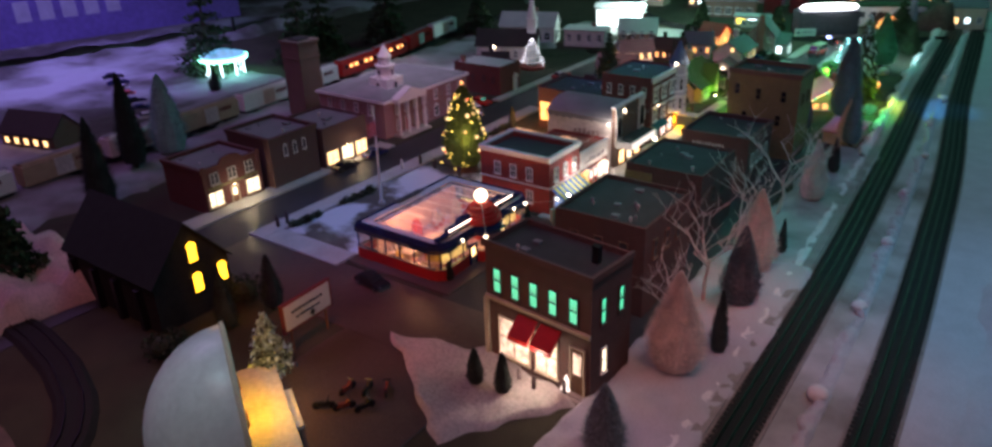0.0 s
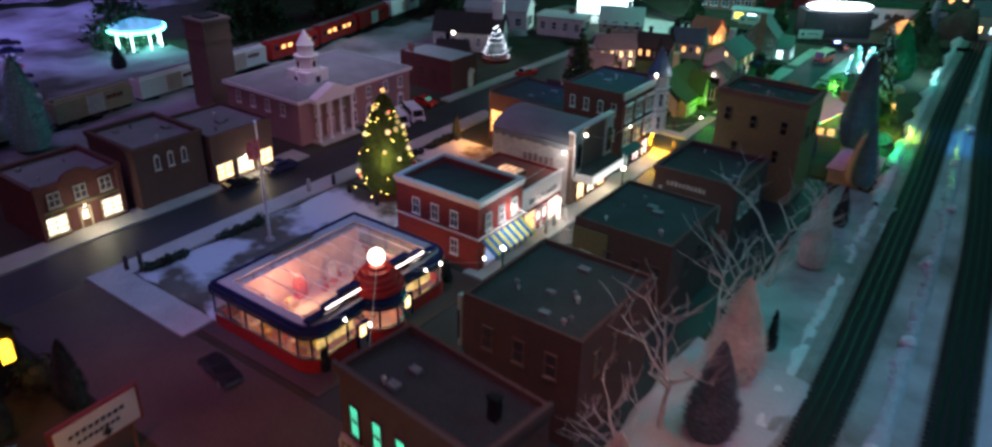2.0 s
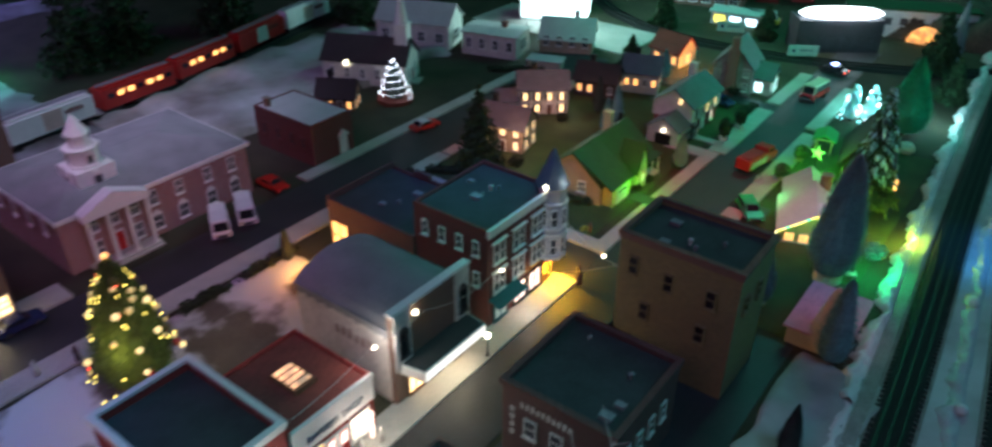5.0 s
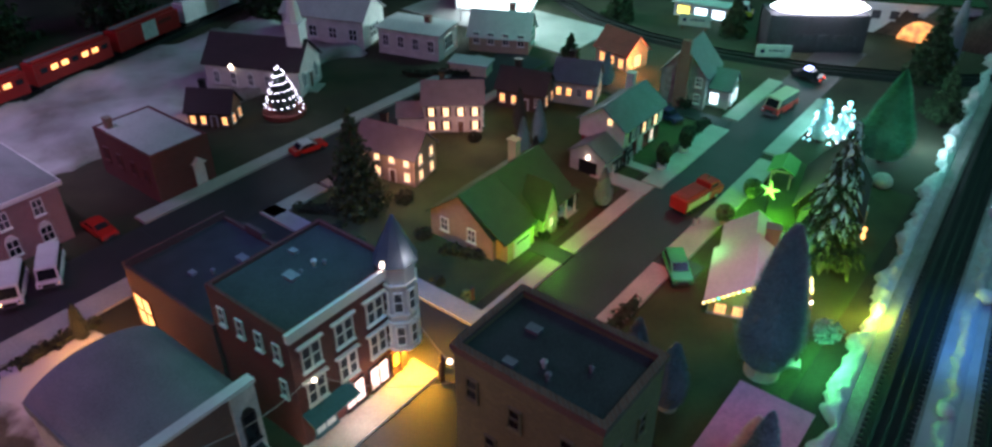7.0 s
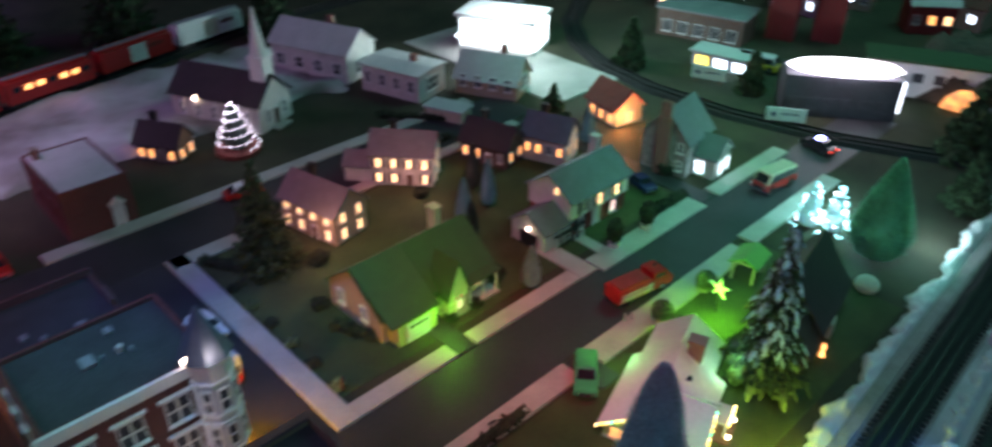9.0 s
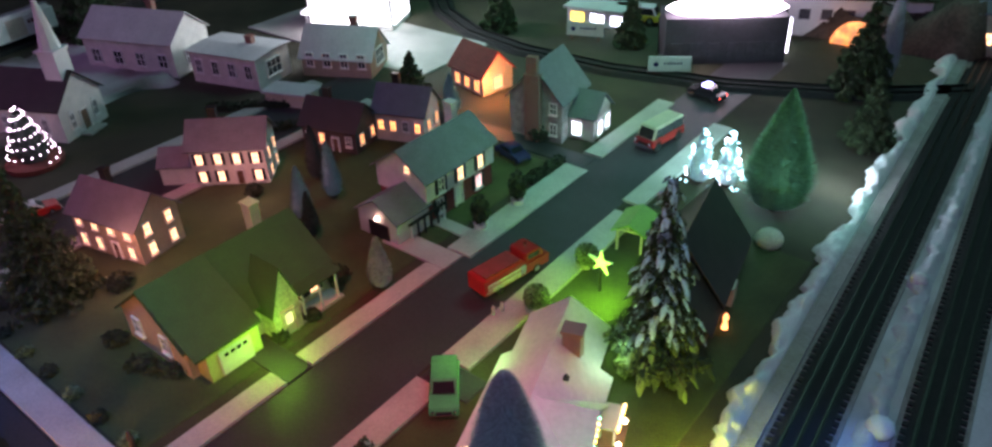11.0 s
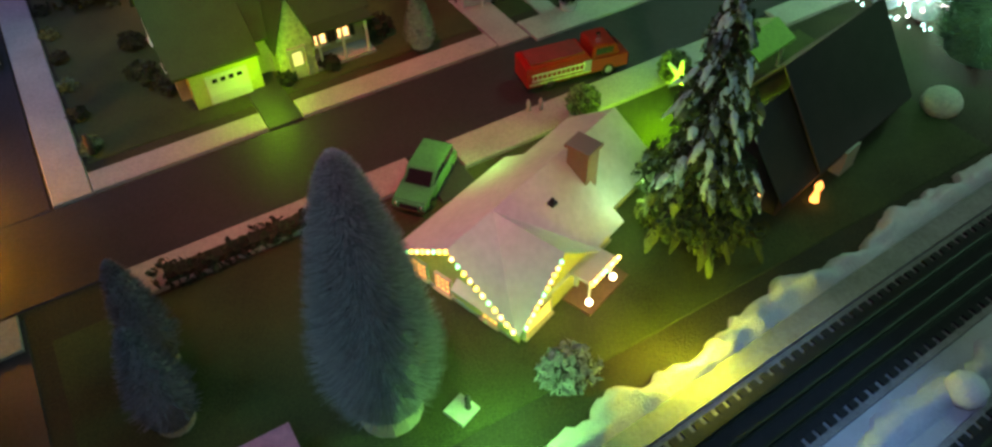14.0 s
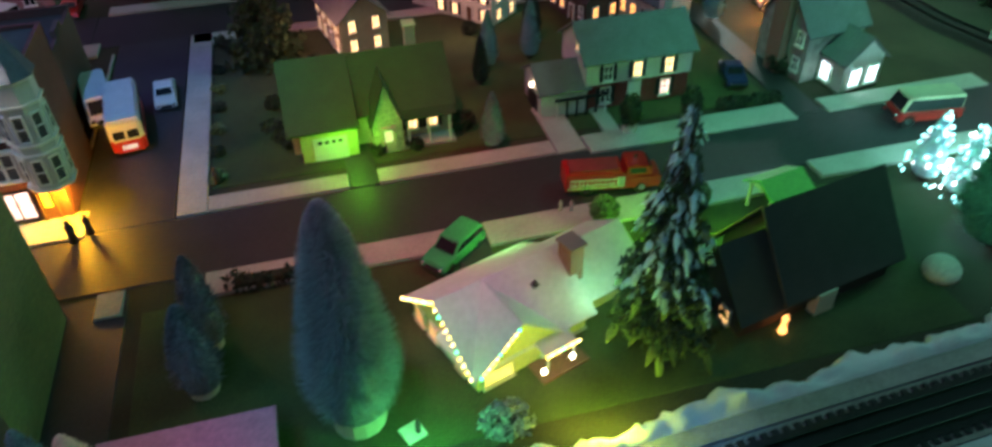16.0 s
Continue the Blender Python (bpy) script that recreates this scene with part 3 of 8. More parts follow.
def lumps(name, off, width, y0, y1, height, material, label, seed, mid=False):
    """Cotton wool laid along the track: a row of soft uneven heaps."""
    bm = B()
    nx, ny = 14, int((y1 - y0) / 0.008)
    grid = []
    for j in range(ny + 1):
        y = y0 + (y1 - y0) * j / ny
        left = width * (1.0 + 0.75 * noise.noise((y * 9, seed, 0)) + 0.45 * noise.noise((y * 30, seed, 3)) + 0.3 * noise.noise((y * 75, seed, 5)))
        row = []
        for i in range(nx + 1):
            s = i / nx
            x = (0.5 * (rail_x(y) + rail_x(y, 1)) if mid else rail_x(y)) + off - left * (1 - s)
            h = height * (math.sin(math.pi * min(1, s * 1.05)) ** 0.6) * (0.7 + 0.8 * abs(noise.noise((x * 25, y * 22, seed))) + 0.35 * noise.noise((x * 90, y * 90, seed)))
            row.append(bm.verts.new((x, y, max(0, h) + 0.001)))
        grid.append(row)
    for j in range(ny):
        for i in range(nx):
            bm.faces.new((grid[j][i], grid[j][i + 1], grid[j + 1][i + 1], grid[j + 1][i])).smooth = True
    return solid(name, bm, material, label, kind="stuff")


lumps("cotton_bank", -0.062, 0.036, 3.3, 5.6, 0.022, COTTON, "white cotton wool snow heaped along the kerb", 2.0)
lumps("cotton_bank", -0.062, 0.03, 1.2, 3.3, 0.014, COTTON, "white cotton wool snow along the kerb", 5.0)
lumps("cotton_bank", 0.018, 0.034, 1.0, 5.6, 0.014, SNOW, "bluish cotton wool snow between the tracks", 8.0, True)


ROADBED = mat("grey_roadbed", (0.26, 0.23, 0.21), 0.9, 0.35, 60, 0.5)
solid("snow_10", ribbon(B(), lambda y: rail_x(y) + 0.0425, lambda y: rail_x(y, 1) - 0.0425, 0.0, 0.005), SLOPESNOW, "patchy grey snow between the two tracks", kind="stuff")
solid("snow_11", ribbon(B(), lambda y: rail_x(y, 1) + 0.0425, lambda y: rail_x(y, 1) + 0.22, 0.0, 0.006), SNOW, "smooth snow edge past the second track", kind="stuff")


def railway(name, line, label, y0=1.3, y1=5.5):
    root = thing(name, 0, 0, 0, label, "railway")
    part("roadbed", strip(B(), -0.042, 0.042, 0.0, 0.0078, line), ROADBED, root, "pale grey roadbed")
    part("centre_strip", strip(B(), -0.029, 0.029, 0.0078, 0.0114, line), BALLAST, root, "black ballast between the rails")
    for a in (-0.018, 0.0, 0.018):
        part("rail", strip(strip(B(), a - 0.0009, a + 0.0009, 0.0125, 0.017, line), a - 0.0028, a + 0.0028, 0.0113, 0.0127, line), STEEL, root, "worn steel rail")
    me = mesh_of("tie", box(B(), -0.036, 0.036, -0.0042, 0.0042, -0.001, 0.0024), TIE)
    k = 0
    y = y0
    while y < y1 and k < 298:
        t = new("tie", me)
        t.parent = root
        t.matrix_basis = pose(rail_x(y, line), y, 0.0085, 0, 0, 2.5 + rnd.uniform(-1, 1))
        y += 0.0142
        k += 1
    return root


railway("railway", 0, "three rail model railway with black ties")
railway("railway", 1, "second three rail model railway with black ties")
solid("track_kerb", strip(B(), -0.066, -0.0425, 0.0, 0.012), KERB, "smooth pale kerb strip beside the track", kind="structure")

# the hall round the layout
solid("wall_west", box(B(), -6.1, -6.0, -5, 14, -0.2, 3.0), mat("violet_wall", (0.16, 0.12, 0.3), 0.8, 0.25, 2, 0.1), "dim violet hall wall", kind="structure")
solid("wall_north", box(B(), -6, 3, 9.0, 9.1, -0.2, 3.0), mat("dark_wall", (0.04, 0.035, 0.035), 0.9, 0.3, 2, 0.1), "dark hall wall", kind="structure")
solid("wall_east", box(B(), 3.0, 3.1, -5, 9.1, -0.2, 3.0), mat("dark_wall_b", (0.05, 0.045, 0.045), 0.9, 0.3, 2, 0.1), "dark hall wall", kind="structure")
solid("wall_south", box(B(), -6, 3, -5.1, -5, -0.2, 3.0), mat("dark_wall_c", (0.05, 0.045, 0.045), 0.9, 0.3, 2, 0.1), "dark hall wall", kind="structure")
solid("ceiling", box(B(), -6.1, 3.1, -5.1, 9.1, 3.0, 3.1), mat("dark_ceiling", (0.05, 0.05, 0.06), 0.9, 0.3, 2, 0.1), "dark hall ceiling", kind="structure")

# ---- builders ----
FACES = {"S": 0, "E": 90, "N": 180, "W": -90}


def on_face(w, d, face, u, z, proud=0.0):
    """A place on a wall of a block w by d round its middle: u along the wall, from its left end as one faces it."""
    half = {"S": (-w / 2, -d / 2), "E": (w / 2, -d / 2), "N": (w / 2, d / 2), "W": (-w / 2, d / 2)}[face]
    a = radians(FACES[face])
    return pose(half[0] + u * math.cos(a) + proud * math.sin(a), half[1] + u * math.sin(a) - proud * math.cos(a), z, 0, 0, FACES[face])


def window(parent, at, w, h, pane=DIMGLASS, trim=WHITE, bars=(1, 1), sill=True, shutters=None, arch=False, t=0.0022):
    bm = B()
    loops = [[bm.verts.new((sx * (w / 2 + o), y, -o if sz < 0 else h + o)) for sx, sz in ((-1, -1), (1, -1), (1, 1), (-1, 1))] for o, y in ((t, -0.0035), (0, -0.0035), (0, 0.001), (t, 0.001))]
    for k in range(4):
        p, q = loops[k], loops[(k + 1) % 4]
        for i in range(4):
            j = (i + 1) % 4
            bm.faces.new((p[i], p[j], q[j], q[i]))
    ob = part("window", bm, trim, parent, at=at)
    b = t * 0.45
    for k in range(1, bars[0] + 1):
        x = -w / 2 + w * k / (bars[0] + 1)
        part("glazing_bar", box(B(), x - b, x + b, -0.0026, 0.0, 0, h), trim, ob)
    for k in range(1, bars[1] + 1):
        z = h * k / (bars[1] + 1)
        part("glazing_bar", box(B(), -w / 2, w / 2, -0.0029, 0.0, z - b, z + b), trim, ob)
    if sill:
        part("sill", box(B(), -w / 2 - t * 1.8, w / 2 + t * 1.8, -0.0055, 0.001, -t * 2, -t), trim, ob)
    if arch:
        part("arch_head", profile(B(), [(w / 2 * math.cos(math.pi * k / 8), h + t + w / 2 * math.sin(math.pi * k / 8)) for k in range(9)], -0.0035, 0.001), trim, ob)
    part("pane", box(B(), -w / 2, w / 2, -0.0012, 0.0008, 0, h), pane, ob)
    if shutters:
        for s in (-1, 1):
            part("shutter", box(B(), s * (w / 2 + t) if s > 0 else -w / 2 - t - w * 0.45, w / 2 + t + w * 0.45 if s > 0 else -w / 2 - t, -0.003, 0.0, -t, h + t), shutters, ob)
    return ob


def door(parent, at, w, h, leaf=WOOD, trim=WHITE, pane=None):
    bm = B()
    t = 0.003
    for x0, x1, z0, z1 in ((-w / 2 - t, -w / 2, 0, h + t), (w / 2, w / 2 + t, 0, h + t), (-w / 2, w / 2, h, h + t)):
        box(bm, x0, x1, -0.004, 0.001, z0, z1)
    ob = part("door", bm, trim, parent, at=at)
    lf = part("leaf", box(box(box(B(), -w / 2, w / 2, -0.0012, 0.001, 0, h), -w * 0.36, w * 0.36, -0.002, 0, h * 0.08, h * 0.4), -w * 0.36, w * 0.36, -0.002, 0, h * 0.48, h * 0.92), leaf, ob)
    if pane:
        part("pane", box(B(), -w * 0.33, w * 0.33, -0.0028, -0.001, h * 0.45, h * 0.9), pane, ob)
    part("knob", ball(B(), (w * 0.38, -0.003, h * 0.46), 0.0012, 6, 4), CHROME, ob)
    return ob


def bars(parent, at, w, h, n, material, name="lettering", gap=0.35):
    """Writing that cannot be read: a row of short bars."""
    bm = B()
    step = w / n
    for k in range(n):
        x = -w / 2 + k * step
        box(bm, x, x + step * (1 - gap), -0.0015, 0.0005, 0, h * (0.8 + 0.2 * ((k * 7) % 3) / 2))
    return part(name, bm, material, parent, at=at)


def flat_block(name, cx, cy, w, d, h, wall, roof, label, rz=0, par=0.012, cornice=None, group="", belt=None, category="building", fine=0.006):
    root = thing(name, cx, cy, rz, label, category, group)
    t = fine
    bm = B()
    rings = [[bm.verts.new((sx * (w / 2 - o), sy * (d / 2 - o), z)) for sx, sy in ((-1, -1), (1, -1), (1, 1), (-1, 1))] for o, z in ((0, 0), (0, h), (t, h), (t, h - par))]
    for lo, hi in zip(rings, rings[1:]):
        for i in range(4):
            bm.faces.new((lo[i], lo[(i + 1) % 4], hi[(i + 1) % 4], hi[i]))
    bm.faces.new(rings[-1])
    bm.faces.new(list(reversed(rings[0])))
    part("wall", bm, wall, root)
    part("roof", box(B(), -w / 2 + t, w / 2 - t, -d / 2 + t, d / 2 - t, h - par - 0.001, h - par + 0.001), roof, root)
    if cornice:
        bm = B()
        e = 0.004
        steps = ((0.0, h - 0.014), (e * 0.5, h - 0.014), (e * 0.5, h - 0.008), (e, h - 0.008), (e, h + 0.002), (-t - 0.001, h + 0.002), (-t - 0.001, h - 0.004), (0.0, h - 0.004))
        rows = [[bm.verts.new((sx * (w / 2 + o), sy * (d / 2 + o), z)) for sx, sy in ((-1, -1), (1, -1), (1, 1), (-1, 1))] for o, z in steps]
        for k in range(len(rows)):
            lo, hi = rows[k], rows[(k + 1) % len(rows)]
            for i in range(4):
                bm.faces.new((lo[i], lo[(i + 1) % 4], hi[(i + 1) % 4], hi[i]))
        part("cornice", bm, cornice, root)
    if belt:
        o = 0.0025
        bm = B()
        box(bm, -w / 2 - o, w / 2 + o, -d / 2 - o, -d / 2, h * 0.47, h * 0.47 + 0.004)
        box(bm, w / 2, w / 2 + o, -d / 2, d / 2, h * 0.47, h * 0.47 + 0.004)
        part("belt_course", bm, belt, root)
    return root


def roof_bits(root, w, d, z, seed, n=5):
    """Vents, a hatch and a chimney on a flat roof."""
    r = random.Random(seed)
    for k in range(n):
        x, y = r.uniform(-w * 0.36, w * 0.36), r.uniform(-d * 0.36, d * 0.36)
        s = r.uniform(0.003, 0.006)
        if k % 3 == 0:
            part("hatch", box(box(B(), x - s * 2, x + s * 2, y - s * 1.4, y + s * 1.4, z, z + s), x - s * 2.2, x + s * 2.2, y - s * 1.6, y + s * 1.6, z + s, z + s * 1.3), GREYROOF, root)
        else:
            part("vent", lathe(lathe(B(), x, y, [(s * 0.5, z), (s * 0.5, z + s * 1.6)], 8), x, y, [(s * 0.9, z + s * 1.6), (s * 0.9, z + s * 2), (s * 0.2, z + s * 2.6)], 8), OFFWHITE if k % 2 else GREYROOF, root)


def gable_part(root, w, d, eave, ridge, wall, roof, x=0.0, y=0.0, over=0.008, thick=0.004, name="wall", axis="x", base=0.0):
    """A gabled block whose ridge runs along its own x, or along y; walls and two roof slabs."""
    turn = pose(x, y, 0, 0, 0, 0 if axis == "x" else 90)
    L, S = (w, d) if axis == "x" else (d, w)
    bm = B()
    prof = [(-S / 2, base), (S / 2, base), (S / 2, eave), (0, ridge), (-S / 2, eave)]
    a, b = [bm.verts.new((-L / 2, y0, z)) for y0, z in prof], [bm.verts.new((L / 2, y0, z)) for y0, z in prof]
    bm.faces.new(a), bm.faces.new(b)
    for i in range(5):
        j = (i + 1) % 5
        bm.faces.new((a[i], a[j], b[j], b[i]))
    part(name, bm, wall, root, at=turn)
    slope = (ridge - eave) / (S / 2)
    for s in (-1, 1):
        bm = B()
        e = S / 2 + over
        pts = [(0.0, ridge + 0.001), (s * e, eave - over * slope + 0.001), (s * e, eave - over * slope + thick), (0.0, ridge + thick)]
        va, vb = [bm.verts.new((-L / 2 - over, p[0], p[1])) for p in pts], [bm.verts.new((L / 2 + over, p[0], p[1])) for p in pts]
        bm.faces.new(va), bm.faces.new(vb)
        for i in range(4):
            j = (i + 1) % 4
            bm.faces.new((va[i], va[j], vb[j], vb[i]))
        part("roof", bm, roof, root, at=turn)


def chimney(root, x, y, z0, z1, s=0.012, material=None):
    part("chimney", box(box(B(), x - s, x + s, y - s * 0.8, y + s * 0.8, z0, z1), x - s * 1.2, x + s * 1.2, y - s, y + s, z1, z1 + 0.004), material or CHIM_BRICK, root)


# trees
def bristle_mesh(name, h, r, material, n, seed, z0=0.1, power=0.75, thick=0.0011):
    q = random.Random(seed)
    verts, faces = [], []
    for _ in range(n):
        s = q.random() ** 0.8
        z = h * (z0 + (1 - z0) * s)
        rad = r * ((1 - s) ** power) * (0.68 + 0.32 * min(1, s * 5)) * q.uniform(0.84, 1.09) + 0.002
        a = q.uniform(0, 6.2832)
        c, sn = math.cos(a), math.sin(a)
        tip = (rad * c, rad * sn, z + rad * q.uniform(0.05, 0.3))
        k = len(verts)
        i0 = 0.5
        verts += [(i0 * rad * c - thick * sn, i0 * rad * sn + thick * c, z), (i0 * rad * c + thick * sn, i0 * rad * sn - thick * c, z), tip, (i0 * rad * c, i0 * rad * sn, z - thick * 2)]
        faces += [(k, k + 1, k + 2), (k, k + 2, k + 3), (k + 1, k + 3, k + 2)]
    seg, rings = 12, 8
    base = len(verts)
    for j in range(rings + 1):
        s = j / rings
        rr = max(0.001, r * 0.78 * (1 - s) ** power * (0.68 + 0.32 * min(1, s * 5)))
        for i in range(seg):
            verts.append((rr * math.cos(6.2832 * i / seg), rr * math.sin(6.2832 * i / seg), h * (z0 + (1 - z0) * s * 0.98)))
    for j in range(rings):
        for i in range(seg):
            a, b = base + j * seg + i, base + j * seg + (i + 1) % seg
            faces.append((a, b, b + seg, a + seg))
    faces.append(tuple(base + i for i in reversed(range(seg))))
    me = bpy.data.meshes.new(name)
    me.from_pydata(verts, [], faces)
    me.materials.append(material)
    return me


def brush_tree(x, y, h, r, material, label, n=1500, seed=1, group="", z=0.0, foot=None, name="bottle_brush_tree", power=0.62, thick=0.0011):
    root = thing(name, x, y, seed * 37 % 360, label, "tree", group, z)
    crown = new("crown", bristle_mesh("crown", h, r, material, n, seed, power=power, thick=thick))
    crown.parent = root
    part("trunk", lathe(B(), 0, 0, [(0.004 + h * 0.01, 0), (0.003 + h * 0.008, h * 0.16)], 7), BARK, root)
    if foot:
        part("base", lathe(B(), 0, 0, [(r * 0.46, 0), (r * 0.46, h * 0.08), (r * 0.3, h * 0.095)], 14), foot, root, "white disc foot")
    return root


def leafy(name, blobs, material, n, size, seed, droop=0.0):
    """Many small bent leaves on the shells of some lumps: centre, radii."""
    q = random.Random(seed)
    verts, faces = [], []
    total = sum(b[3] * b[3] for b in blobs)
    for cx, cy, cz, rx, rz in blobs:
        for _ in range(int(n * rx * rx / total) + 3):
            d = Vector((q.gauss(0, 1), q.gauss(0, 1), q.gauss(0, 1))).normalized()
            k = q.uniform(0.7, 1.08)
            c = Vector((cx + d.x * rx * k, cy + d.y * rx * k, cz + d.z * rz * k))
            u = Vector((q.uniform(-1, 1), q.uniform(-1, 1), q.uniform(-1, 1) - droop)).normalized()
            v = u.cross(d + Vector((q.uniform(-0.6, 0.6), q.uniform(-0.6, 0.6), q.uniform(-0.6, 0.6)))).normalized()
            s = size * q.uniform(0.6, 1.4)
            i = len(verts)
            verts += [tuple(c - u * s), tuple(c + v * s * 0.5 + d * s * 0.25), tuple(c + u * s), tuple(c - v * s * 0.5 + d * s * 0.25)]
            faces += [(i, i + 1, i + 2), (i, i + 2, i + 3)]
    me = bpy.data.meshes.new(name)
    me.from_pydata(verts, [], faces)
    me.materials.append(material)
    return me


def conifer(x, y, h, r, material, label, n=2600, seed=1, size=0.007, layers=9, droop=0.6, name="fir_tree", group="", z=0.0, tips=None):
    root = thing(name, x, y, 0, label, "tree", group, z)
    q = random.Random(seed)
    part("trunk", tube(B(), (0, 0, 0), (0, 0, h * 0.97), 0.006 + h * 0.015, 0.0015, 7), BARK, root)
    blobs, low = [], []
    bm = B()
    for k in range(layers):
        s = k / (layers - 1)
        zz = h * (0.14 + 0.82 * s)
        rad = r * (1 - s) ** 0.9 + 0.004
        m = max(3, int(9 * (1 - s) + 3))
        for i in range(m):
            a = 6.2832 * (i + q.random() * 0.7) / m
            reach = rad * q.uniform(0.65, 1.1)
            ex, ey, ez = reach * math.cos(a), reach * math.sin(a), zz - reach * 0.3
            tube(bm, (0, 0, zz), (ex, ey, ez), 0.0022, 0.0008, 4)
            for f in (0.45, 0.72, 1.0):
                b = (ex * f, ey * f, zz - reach * 0.3 * f, rad * 0.17 + 0.004, rad * 0.11 + 0.004)
                (low if tips and s < 0.18 else blobs).append(b)
    part("branch_frame", bm, BARK, root)
    crown = new("crown", leafy("crown", blobs, material, n, size, seed, droop))
    crown.parent = root
    if low:
        ob = new("lower_crown", leafy("lower_crown", low, tips, int(n * 0.4), size, seed + 5, droop))
        ob.parent = root
    return root


def shrub(x, y, r, label, seed, material=SHRUB, name="shrub", n=260, tall=0.8, group="", length=0.0, rz=0, size=0.005):
    root = thing(name, x, y, rz, label, "shrub", group)
    q = random.Random(seed)
    k = max(3, int(length / r) + 2)
    blobs = []
    for i in range(k):
        u = (i / (k - 1) - 0.5) * length
        blobs.append((u + q.uniform(-0.2, 0.2) * r, q.uniform(-0.3, 0.3) * r, r * tall * q.uniform(0.6, 0.85), r * q.uniform(0.65, 0.95), r * tall * q.uniform(0.6, 0.9)))
    ob = new("leaves", leafy("leaves", blobs, material, n, size, seed))
    ob.parent = root
    part("core", ball(B(), (0, 0, r * tall * 0.6), r * 0.55, 8, 5, tall) if length < r else box(B(), -length / 2, length / 2, -r * 0.45, r * 0.45, 0, r * tall), SHRUB, root)
    return root


def twig_tree(x, y, h, label, seed, group=""):
    root = thing("bare_tree", x, y, 0, label, "tree", group)
    q = random.Random(seed)
    trunk, limbs = B(), B()

    def grow(p, way, length, r, depth):
        mid = p + way * length * 0.5 + Vector((q.uniform(-1, 1), q.uniform(-1, 1), 0)) * length * 0.06
        end = mid + (way + Vector((q.uniform(-1, 1), q.uniform(-1, 1), 0.3)) * 0.18).normalized() * length * 0.5
        bm = trunk if depth == 0 else limbs
        tube(bm, p, mid, r, r * 0.85, 5), tube(bm, mid, end, r * 0.85, r * 0.65, 5)
        if depth < 4:
            for k in range(4 if depth < 1 else 3 if depth < 2 else 2):
                a = q.uniform(0, 6.2832)
                side = Vector((math.cos(a), math.sin(a), q.uniform(0.1, 0.7)))
                grow(mid.lerp(end, q.uniform(0.3, 1)), (way * 0.6 + side * 0.9 + Vector((0, 0, 0.15))).normalized(), length * q.uniform(0.6, 0.86), r * 0.58, depth + 1)

    grow(Vector((0, 0, 0)), Vector((0.05, 0.03, 1)).normalized(), h * 0.4, h * 0.017, 0)
    part("trunk", trunk, PALEBARK, root)
    part("branch_crown", limbs, PALEBARK, root)
    return root


def tongues(verts, faces, p, way, length, wide, q):
    """A drooping clump: a bent, knobbly, pointed tongue."""
    way = way.normalized()
    side = way.cross(Vector((0, 0, 1))).normalized()
    up = side.cross(way)
    base, seg, rows = len(verts), 6, 5
    for j in range(rows + 1):
        u = j / rows
        c = p + way * length * u - Vector((0, 0, 0.35 * length * u * u))
        rr = wide * (math.sin(math.pi * min(0.97, 0.12 + 0.85 * u)) ** 0.7)
        for i in range(seg):
            a = 6.2832 * i / seg
            k = rr * q.uniform(0.7, 1.25)
            verts.append(tuple(c + side * k * math.cos(a) + up * k * 0.6 * math.sin(a)))
    for j in range(rows):
        for i in range(seg):
            a, b = base + j * seg + i, base + j * seg + (i + 1) % seg
            faces.append((a, b, b + seg, a + seg))
    faces.append(tuple(base + rows * seg + i for i in range(seg)))


